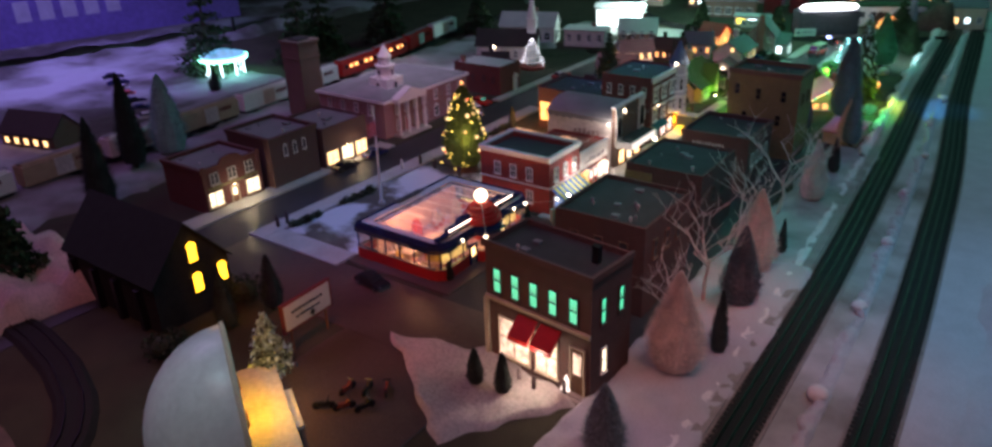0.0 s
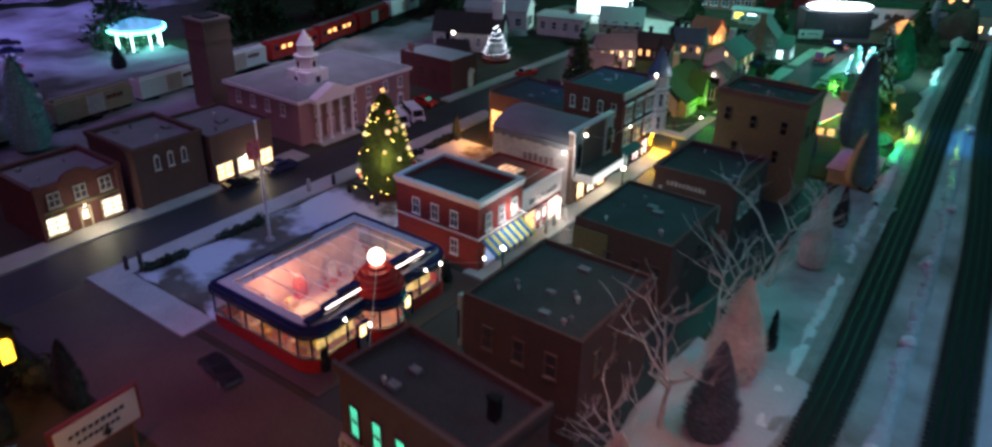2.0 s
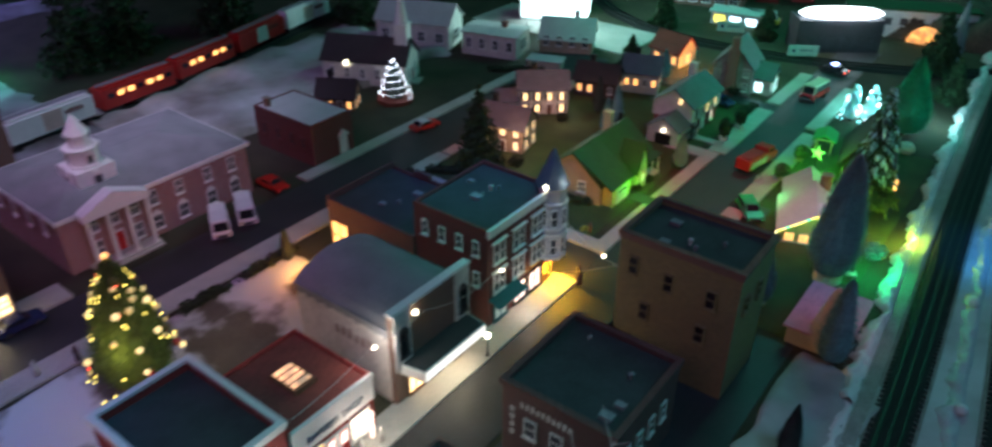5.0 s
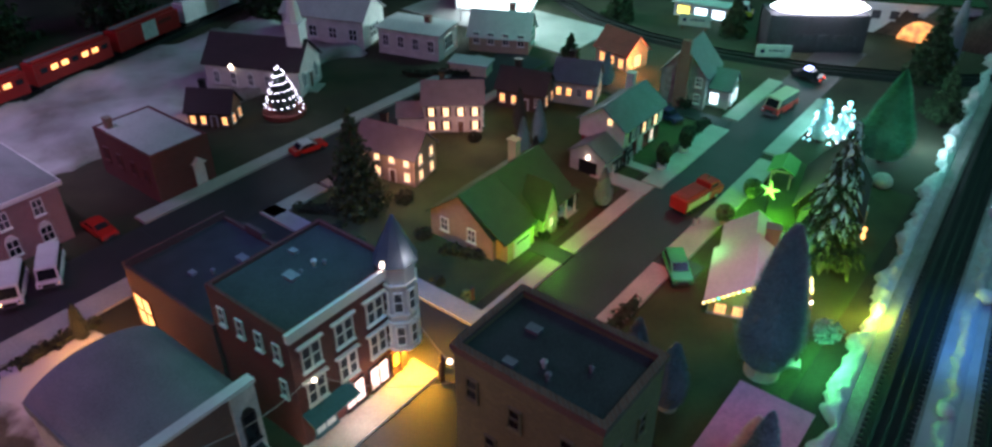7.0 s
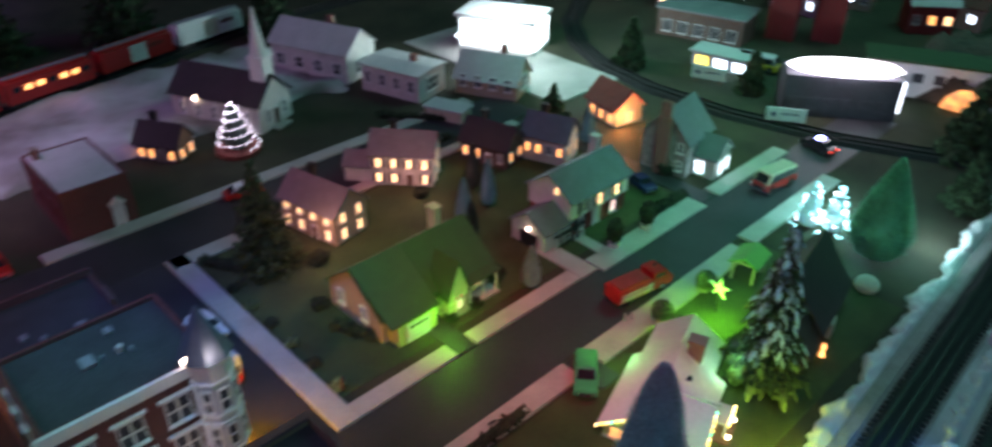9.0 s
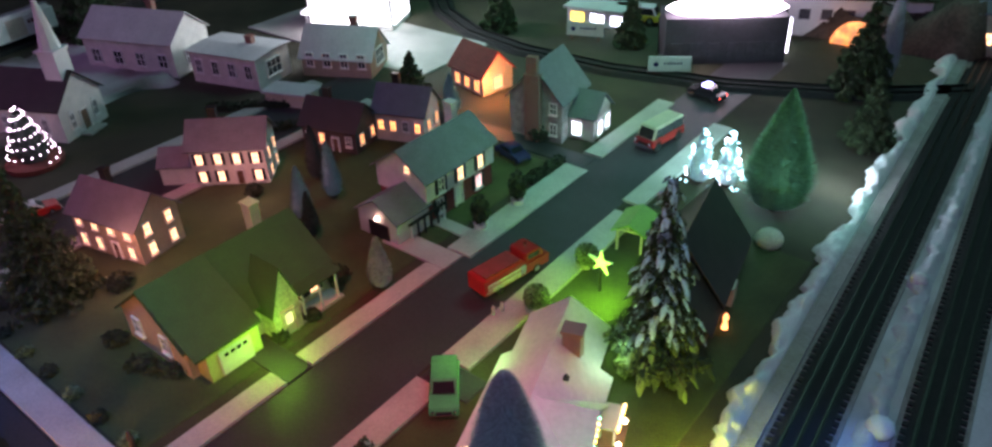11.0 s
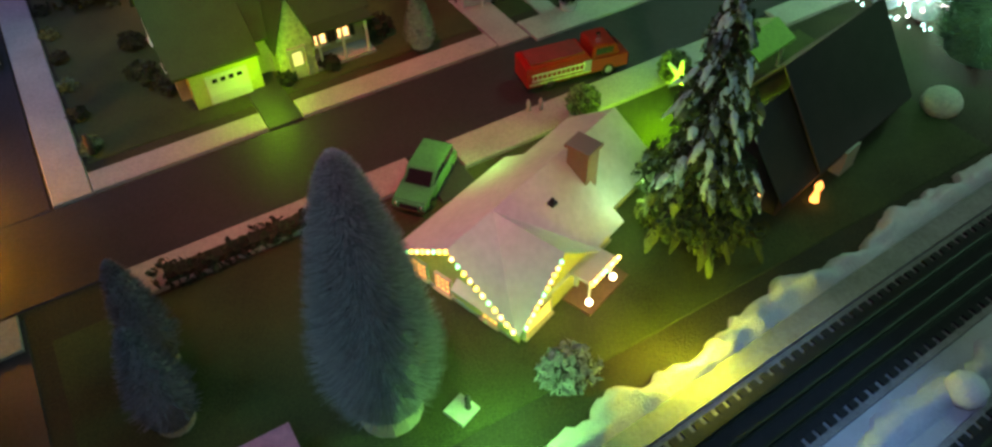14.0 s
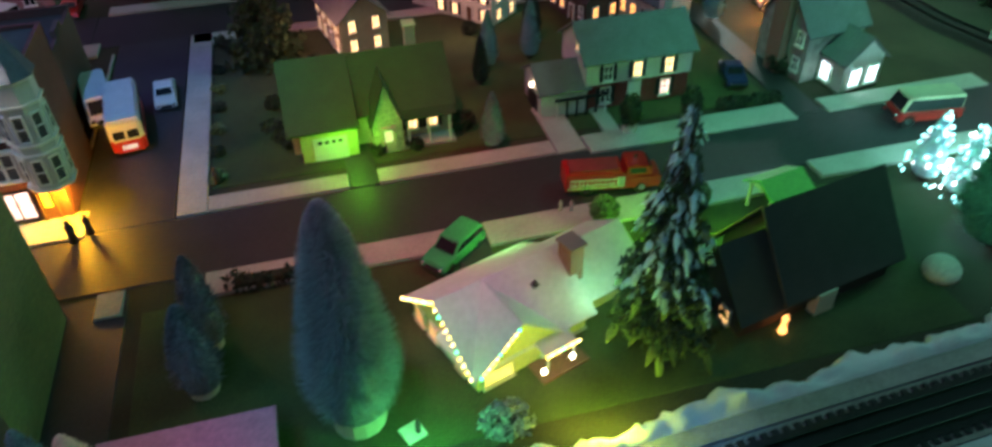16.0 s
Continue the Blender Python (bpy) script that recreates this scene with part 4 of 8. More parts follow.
def snow_spruce(x, y, h, r, label, seed):
    """Whorls of boughs that hang down in separate snowy tongues, with dark gaps between."""
    root = thing("fir_tree", x, y, 0, label, "tree")
    q = random.Random(seed)
    part("trunk", tube(B(), (0, 0, 0), (0.004, 0.002, h * 0.99), 0.008, 0.0012, 8), BARK, root)
    snow, green, blobs, boughs = ([], []), ([], []), [], B()
    whorls = 17
    for k in range(whorls):
        s = k / (whorls - 1)
        z = h * (0.2 + 0.785 * s)
        reach = r * (1 - s) ** 0.85 * q.uniform(0.85, 1.1) + 0.004
        m = max(4, int(9 * (1 - s) + 3))
        for i in range(m):
            a = 6.2832 * (i + q.uniform(-0.3, 0.3)) / m + k
            l = reach * q.uniform(0.6, 1.15)
            out = Vector((math.cos(a), math.sin(a), 0))
            tip = out * l + Vector((0, 0, z - l * q.uniform(0.35, 0.6)))
            tube(boughs, (0, 0, z), tip, 0.0016, 0.0006, 4)
            low = s < 0.16
            for f in (0.35, 0.6, 0.85):
                at = Vector((0, 0, z)).lerp(tip, f) + Vector((q.uniform(-1, 1), q.uniform(-1, 1), q.uniform(-1, 1))) * 0.004
                way = out * 0.7 + Vector((q.uniform(-0.35, 0.35), q.uniform(-0.35, 0.35), -q.uniform(0.5, 1.1)))
                tongues(*(green if low else snow), at, way, (0.01 + 0.15 * l) * q.uniform(0.7, 1.3), (0.0028 + 0.035 * l) * q.uniform(0.7, 1.3), q)
            blobs.append((tip.x * 0.6, tip.y * 0.6, z - l * 0.3 - 0.006, l * 0.3 + 0.003, 0.012))
    # Lower boughs take a lighter green: lamplight at the foot, put into colour.
    for name, (v, f), m in (("snow_crown", snow, FROSTLEAF), ("lower_crown", green, LITLEAF)):
        me = bpy.data.meshes.new(name)
        me.from_pydata(v, [], f)
        me.materials.append(m)
        ob = new(name, me)
        ob.parent = root
    part("branch_frame", boughs, BARK, root)
    ob = new("needles", leafy("needles", blobs, NEEDLE, 5200, 0.0048, seed, 0.9))
    ob.parent = root
    ob = new("lower_leaves", leafy("lower_leaves", [(0.042 * math.cos(k), 0.042 * math.sin(k), 0.026 + 0.014 * (k % 2), 0.017, 0.018) for k in range(9)], LITLEAF, 2600, 0.004, seed + 1, 0.6))
    ob.parent = root
    return root


# vehicles
def wheels(root, xs, w, r, t=0.006):
    for x in xs:
        for s in (-1, 1):
            ob = part("wheel", lathe(B(), 0, 0, [(r * 0.9, 0), (r, t * 0.25), (r, t * 0.75), (r * 0.9, t)], 14), RUBBER, root, at=pose(x, s * (w / 2 - t / 2) - t / 2, r, -90, 0, 0))
            part("rim", lathe(B(), 0, 0, [(r * 0.55, -0.0006), (r * 0.5, t + 0.0006)], 10), CHROME, ob)


def car(x, y, rz, label, body, name="car", L=0.095, W=0.038, H=0.031, kind="sedan", group="", second=None, tail=None):
    """Points along +x. Boxes and cabins are outlines from the side, drawn out and rounded."""
    root = thing(name, x, y, rz, label, "truck" if "truck" in name else "car", group, 0.002)
    c = H * 0.28
    if kind == "sedan":
        low = [(-L / 2, c * 0.7), (-L / 2, H * 0.6), (-L * 0.3, H * 0.66), (L * 0.18, H * 0.66), (L * 0.47, H * 0.58), (L / 2, H * 0.42), (L / 2, c * 0.7)]
        cab = [(-L * 0.36, H * 0.66), (-L * 0.22, H), (L * 0.08, H), (L * 0.22, H * 0.66)]
    elif kind == "wagon":
        low = [(-L / 2, c * 0.7), (-L / 2, H * 0.6), (L * 0.2, H * 0.6), (L * 0.47, H * 0.52), (L / 2, H * 0.36), (L / 2, c * 0.7)]
        cab = [(-L * 0.48, H * 0.6), (-L * 0.44, H), (L * 0.06, H), (L * 0.22, H * 0.6)]
    else:
        low = [(-L / 2, c * 0.7), (-L / 2, H * 0.52), (L * 0.47, H * 0.52), (L / 2, H * 0.38), (L / 2, c * 0.7)]
        cab = [(-L * 0.49, H * 0.52), (-L * 0.47, H), (L * 0.36, H), (L * 0.45, H * 0.52)]
    bm = profile(B(), low, -W / 2, W / 2)
    bmesh.ops.bevel(bm, geom=list(bm.edges), offset=H * 0.05, segments=2, affect="EDGES")
    part("body", bm, body, root, smooth=False)
    bm = profile(B(), cab, -W * 0.44, W * 0.44)
    bmesh.ops.bevel(bm, geom=list(bm.edges), offset=H * 0.04, segments=2, affect="EDGES")
    part("cabin", bm, second or body, root)
    x0, x1, zt, zb = cab[0][0], cab[-1][0], H * 0.93, cab[0][1] + H * 0.04
    for s in (-1, 1):
        part("side_window", profile(B(), [(x0 + L * 0.04, zb), (cab[1][0] + L * 0.02, zt), (cab[2][0] - L * 0.02, zt), (x1 - L * 0.05, zb)], s * W * 0.44 - 0.0006, s * W * 0.44 + 0.0006), DARKGLASS, root)
    for (ax, az), (bx, bz), nm in ((cab[3], cab[2], "windscreen"), (cab[0], cab[1], "rear_window")):
        bm = B()
        o = 0.0008 if ax > 0 else -0.0008
        v = [bm.verts.new(p) for p in ((ax * 0.96 + o + bx * 0.04, -W * 0.37, az * 0.9 + bz * 0.1), (ax * 0.96 + o + bx * 0.04, W * 0.37, az * 0.9 + bz * 0.1), (bx + o + (ax - bx) * 0.12, W * 0.35, bz - (bz - az) * 0.12), (bx + o + (ax - bx) * 0.12, -W * 0.35, bz - (bz - az) * 0.12))]
        bm.faces.new(v)
        ret = bmesh.ops.extrude_face_region(bm, geom=list(bm.faces))
        bmesh.ops.translate(bm, verts=[g for g in ret["geom"] if isinstance(g, bmesh.types.BMVert)], vec=(-o, 0, -0.0004))
        part(nm, bm, DARKGLASS, root)
    wheels(root, (-L * 0.31, L * 0.31), W, H * 0.24)
    for s in (-1, 1):
        part("headlight", ball(B(), (L / 2, s * W * 0.36, H * 0.42), H * 0.07, 6, 4), CHROME, root)
        part("tail_light", box(B(), -L / 2 - 0.0008, -L / 2 + 0.001, s * W * 0.4 - 0.002, s * W * 0.4 + 0.002, H * 0.42, H * 0.52), BULB_R if tail else REDPAINT, root)
    for x0 in (L / 2 - 0.001, -L / 2 - 0.002):
        part("bumper", box(B(), x0, x0 + 0.003, -W * 0.48, W * 0.48, c * 0.7, c * 1.1), CHROME, root)
    part("grille", box(B(), L / 2 - 0.002, L / 2 + 0.0008, -W * 0.26, W * 0.26, H * 0.3, H * 0.42), BLACK, root)
    return root


def string_light(points, label, bulbs, sag=0.02):
    root = thing("string_light", 0, 0, 0, label, "lights")
    way = [Vector(points[0])]
    for p, q in zip(points, points[1:]):
        way += [Vector(p).lerp(Vector(q), k / 6) - Vector((0, 0, sag * 4 * k / 6 * (1 - k / 6))) for k in range(1, 7)]
    wire = B()
    rows = []
    for c in way:
        rows.append([wire.verts.new(c + Vector(o) * 0.0008) for o in ((0.7, 0.7, -0.5), (-0.7, -0.7, -0.5), (0, 0, 1))])
    for a, b in zip(rows, rows[1:]):
        for i in range(3):
            wire.faces.new((a[i], a[(i + 1) % 3], b[(i + 1) % 3], b[i]))
    part("wire", wire, PLAIN_PALE, root)
    for c in bulbs:
        part("bulb", ball(B(), c, 0.0034, 10, 6), BULB, root)
    return root


def figurine(x, y, h, label, material=PLAIN_DARK, rz=0):
    """A plain peg: one lathed shape."""
    bm = lathe(B(), 0, 0, [(h * 0.16, 0), (h * 0.13, h * 0.4), (h * 0.17, h * 0.7), (h * 0.06, h * 0.8), (h * 0.11, h * 0.88), (h * 0.08, h * 0.97), (0.0004, h)], 8)
    return solid("figurine", bm, material, label, "figurine", at=pose(x, y, 0.006, 0, 0, rz), smooth=True)


def lettering(text, size, material, parent, at, name="lettering"):
    cu = bpy.data.curves.new(name, "FONT")
    cu.body, cu.size, cu.extrude, cu.align_x = text, size, 0.0004, "CENTER"
    cu.materials.append(material)
    ob = new(name, cu)
    ob.parent = parent
    ob.matrix_basis = at @ pose(0, -0.0012, 0, 90, 0, 0)
    return ob

# ---- the shopping block ----
# glass roofed diner
def diner():
    w, d, h = 0.27, 0.375, 0.104
    root = thing("diner", -0.735, 2.11, 0, "red and navy railcar style diner with clear roof, lit within", "diner")

    def outline(o, bay=True):
        """Rounded corners and a round bay at the front."""
        pts = []
        r = 0.035
        for cx, cy, a0 in ((w / 2 - r, -d / 2 + r, -90), ):
            pts += [(cx + (r + o) * math.cos(radians(a0 + 15 * k)), cy + (r + o) * math.sin(radians(a0 + 15 * k))) for k in range(7)]
        if bay:
            pts += [(w / 2 - 0.012 + (0.046 + o) * math.cos(radians(-75 + 15 * k)), -0.005 + (0.046 + o) * math.sin(radians(-75 + 15 * k))) for k in range(11)]
        pts += [(w / 2 - r + (r + o) * math.cos(radians(15 * k)), d / 2 - r + (r + o) * math.sin(radians(15 * k))) for k in range(7)]
        pts += [(-w / 2 - o, d / 2 + o), (-w / 2 - o, -d / 2 - o)]
        return pts

    def ring(z0, z1, o0, o1):
        bm = B()
        a, b = outline(o1), outline(o0)
        n = len(a)
        v = [[bm.verts.new((*p, z)) for p in ps] for ps, z in ((a, z0), (a, z1), (b, z1), (b, z0))]
        for i in range(n):
            j = (i + 1) % n
            for k in range(4):
                m = (k + 1) % 4
                bm.faces.new((v[k][i], v[k][j], v[m][j], v[m][i]))
        return bm

    part("floor", prism(B(), outline(0.002), 0.004, 0.008), mat("diner_floor", (0.6, 0.36, 0.3), 0.4, 0.3, 60, 0.1), root)
    part("wall", ring(0.006, 0.034, -0.003, 0.003), REDPAINT, root, "red enamel lower wall")
    part("band", ring(0.034, 0.038, -0.003, 0.004), CHROME, root, "chrome band")
    part("glazing", ring(0.038, 0.078, -0.0005, 0.0008), GLASS, root)
    part("fascia", ring(0.078, 0.096, -0.004, 0.006), NAVY, root, "navy enamel fascia")
    part("rim", ring(0.096, 0.104, -0.004, 0.002), NAVY, root, "navy roof rim")
    part("roof_border", ring(0.0985, 0.1005, -0.026, -0.004), mat("frosted_border", (0.52, 0.46, 0.44), 0.45, 0.15, 40, 0.1), root, "frosted pale border of the roof")
    part("trim", ring(0.085, 0.0875, 0.006, 0.0075), CHROME, root, "chrome strip")
    part("trim", ring(0.0785, 0.0805, 0.006, 0.0075), CHROME, root, "chrome strip")
    # Pinkish light lying over the clear roof is put into this tint.
    o = part("roof", prism(B(), outline(-0.01), 0.0965, 0.098), clear("pink_haze_sheet", (0.92, 0.66, 0.56), 0.3, 0.2), root, "clear plastic roof sheet with pink light haze in its colour")
    o.visible_shadow = False
    pts = outline(0.0012)
    for i in range(0, len(pts)):
        j = (i + 1) % len(pts)
        a, b = Vector(pts[i]), Vector(pts[j])
        n = max(1, int((b - a).length / 0.045))
        for k in range(n):
            c = a.lerp(b, k / n)
            if (b - a).length > 0.02 or i % 3 == 0:
                part("mullion", box(B(), c.x - 0.0014, c.x + 0.0014, c.y - 0.0014, c.y + 0.0014, 0.038, 0.078), NAVY, root)
    # roof crown: stepped drum with a lit globe, and stepped fins
    part("drum", lathe(B(), 0.122, -0.005, [(0.05, 0.104), (0.05, 0.112), (0.044, 0.113), (0.044, 0.122), (0.037, 0.123), (0.037, 0.132), (0.028, 0.133), (0.028, 0.142), (0.018, 0.143), (0.016, 0.15)], 24), REDPAINT, root, "stepped red drum")
    part("globe", ball(B(), (0.122, -0.005, 0.166), 0.0165, 20, 12), glow("globe_glow", (1.0, 0.86, 0.6), 3.0), root, "lit white globe")
    for s in (-1, 1):
        for k, (l, z) in enumerate(((0.125, 0.112), (0.085, 0.122), (0.045, 0.132))):
            y0 = -0.005 + s * 0.046
            part("fin", box(B(), 0.108, 0.122, min(y0, y0 + s * l), max(y0, y0 + s * l), 0.104, z), NAVY, root, "stepped navy fin")
            part("neon", tube(B(), (0.1235, y0, z - 0.003), (0.1235, y0 + s * l, z - 0.003), 0.0012, seg=6), glow("neon", (1.0, 0.75, 0.6), 5.0) if k == 1 else CHROME, root)
    # within
    CT = mat("counter_top", (0.6, 0.5, 0.35), 0.3, 0.2, 60, 0)
    VINYL = mat("red_vinyl", (0.5, 0.06, 0.04), 0.4, 0.2, 60, 0)
    part("counter", box(box(B(), -0.02, 0.0, -0.15, 0.15, 0.008, 0.03), -0.026, 0.006, -0.155, 0.155, 0.03, 0.033), CT, root)
    part("back_wall", box(B(), -0.1, -0.096, -0.16, 0.16, 0.008, 0.09), mat("inner_wall", (0.55, 0.4, 0.35), 0.6, 0.3, 50, 0), root)
    for k in range(8):
        y = -0.15 + k * 0.042
        part("stool", lathe(lathe(B(), 0.018, y, [(0.0015, 0.008), (0.0015, 0.02)], 6), 0.018, y, [(0.007, 0.02), (0.007, 0.024)], 10), VINYL, root)
        if abs(y + 0.005) > 0.045:
            part("booth", box(box(box(B(), 0.05, 0.09, y - 0.013, y - 0.009, 0.008, 0.034), 0.05, 0.09, y - 0.009, y + 0.001, 0.008, 0.019), 0.052, 0.09, y + 0.006, y + 0.016, 0.024, 0.027), VINYL if k % 2 else CT, root)
        part("ceiling_grid", box(B(), -0.095, 0.1, y - 0.001, y + 0.0006, 0.0955, 0.097), OFFWHITE, root)
        if k % 2:
            part("shelf_goods", box(box(B(), -0.09, -0.075, y - 0.012, y + 0.012, 0.008, 0.045), -0.088, -0.078, y - 0.008, y + 0.006, 0.045, 0.058), PLAIN_PALE if k % 3 else VINYL, root)
    for s in (-1, 1):
        door(root, pose(0.1375, -0.005 + s * 0.062, 0.008, 0, 0, 90), 0.022, 0.05, CHROME, NAVY, WARM)
        part("lamp", ball(B(), (0.142, s * 0.11, 0.09), 0.0028, 8, 6), BULB, root)
    q = random.Random(3)
    hues = (VINYL, CT, PLAIN_PALE, mat("yellow_cover", (0.75, 0.55, 0.06), 0.5, 0.2, 50, 0), mat("dark_cover", (0.1, 0.05, 0.04), 0.5, 0.2, 50, 0))
    for k in range(84):
        x, y, s = q.uniform(-0.085, 0.1), q.uniform(-0.165, 0.165), q.uniform(0.004, 0.009)
        if k % 2:
            part("table", lathe(lathe(B(), x, y, [(0.001, 0.008), (0.001, 0.022)], 5), x, y, [(s, 0.022), (s, 0.025)], 9), hues[k % 5], root)
        else:
            part("seat", box(box(B(), x - s, x + s, y - s * 0.7, y + s * 0.7, 0.008, 0.018), x - s, x - s * 0.6, y - s * 0.7, y + s * 0.7, 0.018, 0.032), hues[k % 5], root)
    # Added glowing panels that fill the front glazing with warm light.
    glowing = lit("window_fill_glow", (1.0, 0.66, 0.16), 0.9, 0.35, 60)
    for u in (-0.115, 0.105):
        part("fill_panel", box(B(), 0.116, 0.118, u - 0.045, u + 0.045, 0.04, 0.074), glowing, root, "yellow glowing panel added behind the glass")
    part("parasol", lathe(B(), 0.085, -0.145, [(0.026, 0.045), (0.016, 0.058), (0.001, 0.066)], 12), hues[3], root, "yellow parasol")
    part("letter_board", box(B(), -0.134, -0.118, -0.05, 0.05, 0.104, 0.109), TARROOF, root)
    return root


diner()

# red brick corner block with a striped awning
def red_block():
    w, d, h = 0.235, 0.168, 0.172
    root = flat_block("brick_shop", -0.7125, 2.479, w, d, h, RED_BRICK, TARROOF, "red brick two storey shop with white cornice and striped awning", cornice=WHITE, belt=WHITE, par=0.02)
    for u in (0.06, 0.115, 0.17):
        window(root, on_face(w, d, "S", u, 0.098), 0.017, 0.034)
    for u in (0.17,):
        window(root, on_face(w, d, "S", u, 0.03), 0.017, 0.034)
    for u in (0.035, 0.084, 0.133):
        window(root, on_face(w, d, "E", u, 0.098), 0.017, 0.036)
    for u in (0.05, 0.118):
        window(root, on_face(w, d, "E", u, 0.012), 0.052, 0.038, lit("blue_shop", (0.25, 0.45, 0.9), 0.5), WHITE, (1, 0))
    aw = part("awning", box(B(), 0, 0.001, 0, 0.001, 0, 0.001), WHITE, root)
    cols = (mat("awning_blue", (0.03, 0.12, 0.4), 0.7, 0.15, 50, 0.1), mat("awning_yellow", (0.6, 0.55, 0.15), 0.7, 0.15, 50, 0.1))
    n = 14
    for k in range(n):
        y0 = -d / 2 + 0.008 + k * (d - 0.012) / n
        y1 = y0 + (d - 0.012) / n
        bm = profile(B(), [(0, 0.078), (0.038, 0.052), (0.038, 0.044), (0.0375, 0.044), (0.0375, 0.0515), (0, 0.0765)], y0, y1)
        part("stripe", bm, cols[k % 2], aw, at=pose(w / 2 + 0.003, 0, 0))
    return root


red_block()


def barber():
    w, d, h = 0.19, 0.172, 0.128
    root = flat_block("barber_shop", -0.70, 2.661, w, d, h, RED_BRICK, REDROOF, "low red barber shop with white front and lit skylight", par=0.006)
    part("front", box(box(B(), w / 2, w / 2 + 0.004, -d / 2, d / 2, 0.075, h + 0.002), w / 2, w / 2 + 0.007, -d / 2, d / 2, h - 0.004, h + 0.004), WHITE, root, "white painted signboard")
    lettering("BARBER SHOP", 0.019, NAVY, root, on_face(w, d, "E", d / 2, 0.088, 0.004), "sign_lettering")
    for u, pane in ((0.035, ORANGE), (0.138, WARMW)):
        window(root, on_face(w, d, "E", u, 0.016), 0.04, 0.048, pane, WHITE, (2, 1))
    for u in (0.072, 0.1):
        door(root, on_face(w, d, "E", u, 0.004), 0.02, 0.055, REDPAINT, WHITE, PINKW)
    SKYPANE = lit("skylight_pane", (1.0, 0.45, 0.2), 1.15, 0.15, 70)
    sk = part("skylight", box(B(), -0.03, 0.035, -0.022, 0.022, h - 0.007, h + 0.004), WOOD, root)
    for k in range(4):
        part("pane", box(B(), -0.026 + k * 0.0148, -0.0165 + k * 0.0148, -0.018, 0.018, h + 0.003, h + 0.006), SKYPANE, sk, "lit orange pane")
    part("barber_pole", lathe(B(), w / 2 + 0.012, d / 2 - 0.02, [(0.005, 0.006), (0.004, 0.012), (0.004, 0.05), (0.006, 0.055), (0.004, 0.062)], 10), PINKW, root, "lit white barber pole")
    return root


barber()


def theatre():
    w, d, h = 0.25, 0.2, 0.19
    root = thing("theatre", -0.735, 2.91, 0, "pale sided theatre with curved grey roof and lit marquee", "theatre")
    part("wall", box(B(), -w / 2, w / 2 - 0.012, -d / 2, d / 2, 0, h - 0.025), OFFWHITE, root, "worn white side wall")
    bm = B()
    pts = [(-d / 2 - 0.003 + (d + 0.006) * k / 12, h - 0.026 + 0.034 * math.sin(math.pi * k / 12) ** 0.7) for k in range(13)]
    a, b = [bm.verts.new((-w / 2 - 0.004, y, z)) for y, z in pts], [bm.verts.new((w / 2 - 0.012, y, z)) for y, z in pts]
    for i in range(12):
        bm.faces.new((a[i], a[i + 1], b[i + 1], b[i]))
    bm.faces.new(a), bm.faces.new(b), bm.faces.new((a[0], a[-1], b[-1], b[0]))
    part("roof", bm, GREYROOF, root)
    bm = B()
    n = 40
    top = [(-w / 2 + (w - 0.012) * k / n, h - 0.022) for k in range(n + 1)]
    low = [(x, h - 0.034 - 0.014 * abs(noise.noise((x * 40, 3.1, 0))) - 0.008 * abs(noise.noise((x * 130, 1.1, 0)))) for x, _ in top]
    profile(bm, top + low[::-1], -d / 2 - 0.003, -d / 2 + 0.001)
    part("roof_lap", bm, GREYROOF, root, "ragged grey roofing lapped over the wall")
    part("facade", box(B(), w / 2 - 0.012, w / 2, -d / 2 - 0.002, d / 2 + 0.002, 0, h + 0.012), BROWN_BRICK, root, "brown brick front")
    part("parapet", box(B(), w / 2 - 0.014, w / 2 + 0.003, -d / 2 - 0.004, d / 2 + 0.004, h + 0.012, h + 0.018), WHITE, root)
    for y in (-d / 2 + 0.02, d / 2 - 0.02):
        part("pilaster", box(B(), w / 2, w / 2 + 0.004, y - 0.02, y + 0.02, 0.08, h + 0.012), OFFWHITE, root)
        window(root, pose(w / 2 + 0.004, y, 0.11, 0, 0, 90), 0.018, 0.05, DARKGLASS, BLACK, (0, 0), arch=True)
    mq = part("marquee", prism(B(), [(w / 2, -d / 2 + 0.01), (w / 2 + 0.05, -d / 2 + 0.02), (w / 2 + 0.05, d / 2 - 0.01), (w / 2, d / 2 - 0.005)], 0.07, 0.092), WHITE, root, "white marquee box")
    part("marquee_top", prism(B(), [(w / 2, -d / 2 + 0.013), (w / 2 + 0.047, -d / 2 + 0.023), (w / 2 + 0.047, d / 2 - 0.013), (w / 2, d / 2 - 0.008)], 0.091, 0.0935), TARROOF, mq, "dark marquee roof")
    part("light_strip", box(box(B(), w / 2 + 0.002, w / 2 + 0.049, -d / 2 + 0.022, d / 2 - 0.012, 0.0675, 0.0705), w / 2 + 0.049, w / 2 + 0.0515, -d / 2 + 0.022, d / 2 - 0.012, 0.072, 0.09), glow("marquee_glow", (1.0, 0.95, 0.85), 0.7), mq)
    bars(root, on_face(w, d, "S", 0.15, 0.1), 0.1, 0.022, 6, mat("ghost_sign", (0.33, 0.27, 0.25), 0.9, 0.3, 40, 0), "faded_wall_sign")
    for u in (0.045, 0.1, 0.155):
        window(root, on_face(w, d, "E", u, 0.012, 0.001), 0.036, 0.045, WARM if u != 0.1 else WARMW, WOOD, (1, 0))
    part("lamp", ball(B(), (w / 2 + 0.006, -d / 2 + 0.05, h - 0.004), 0.0045, 10, 6), BULB, root)
    return root


theatre()


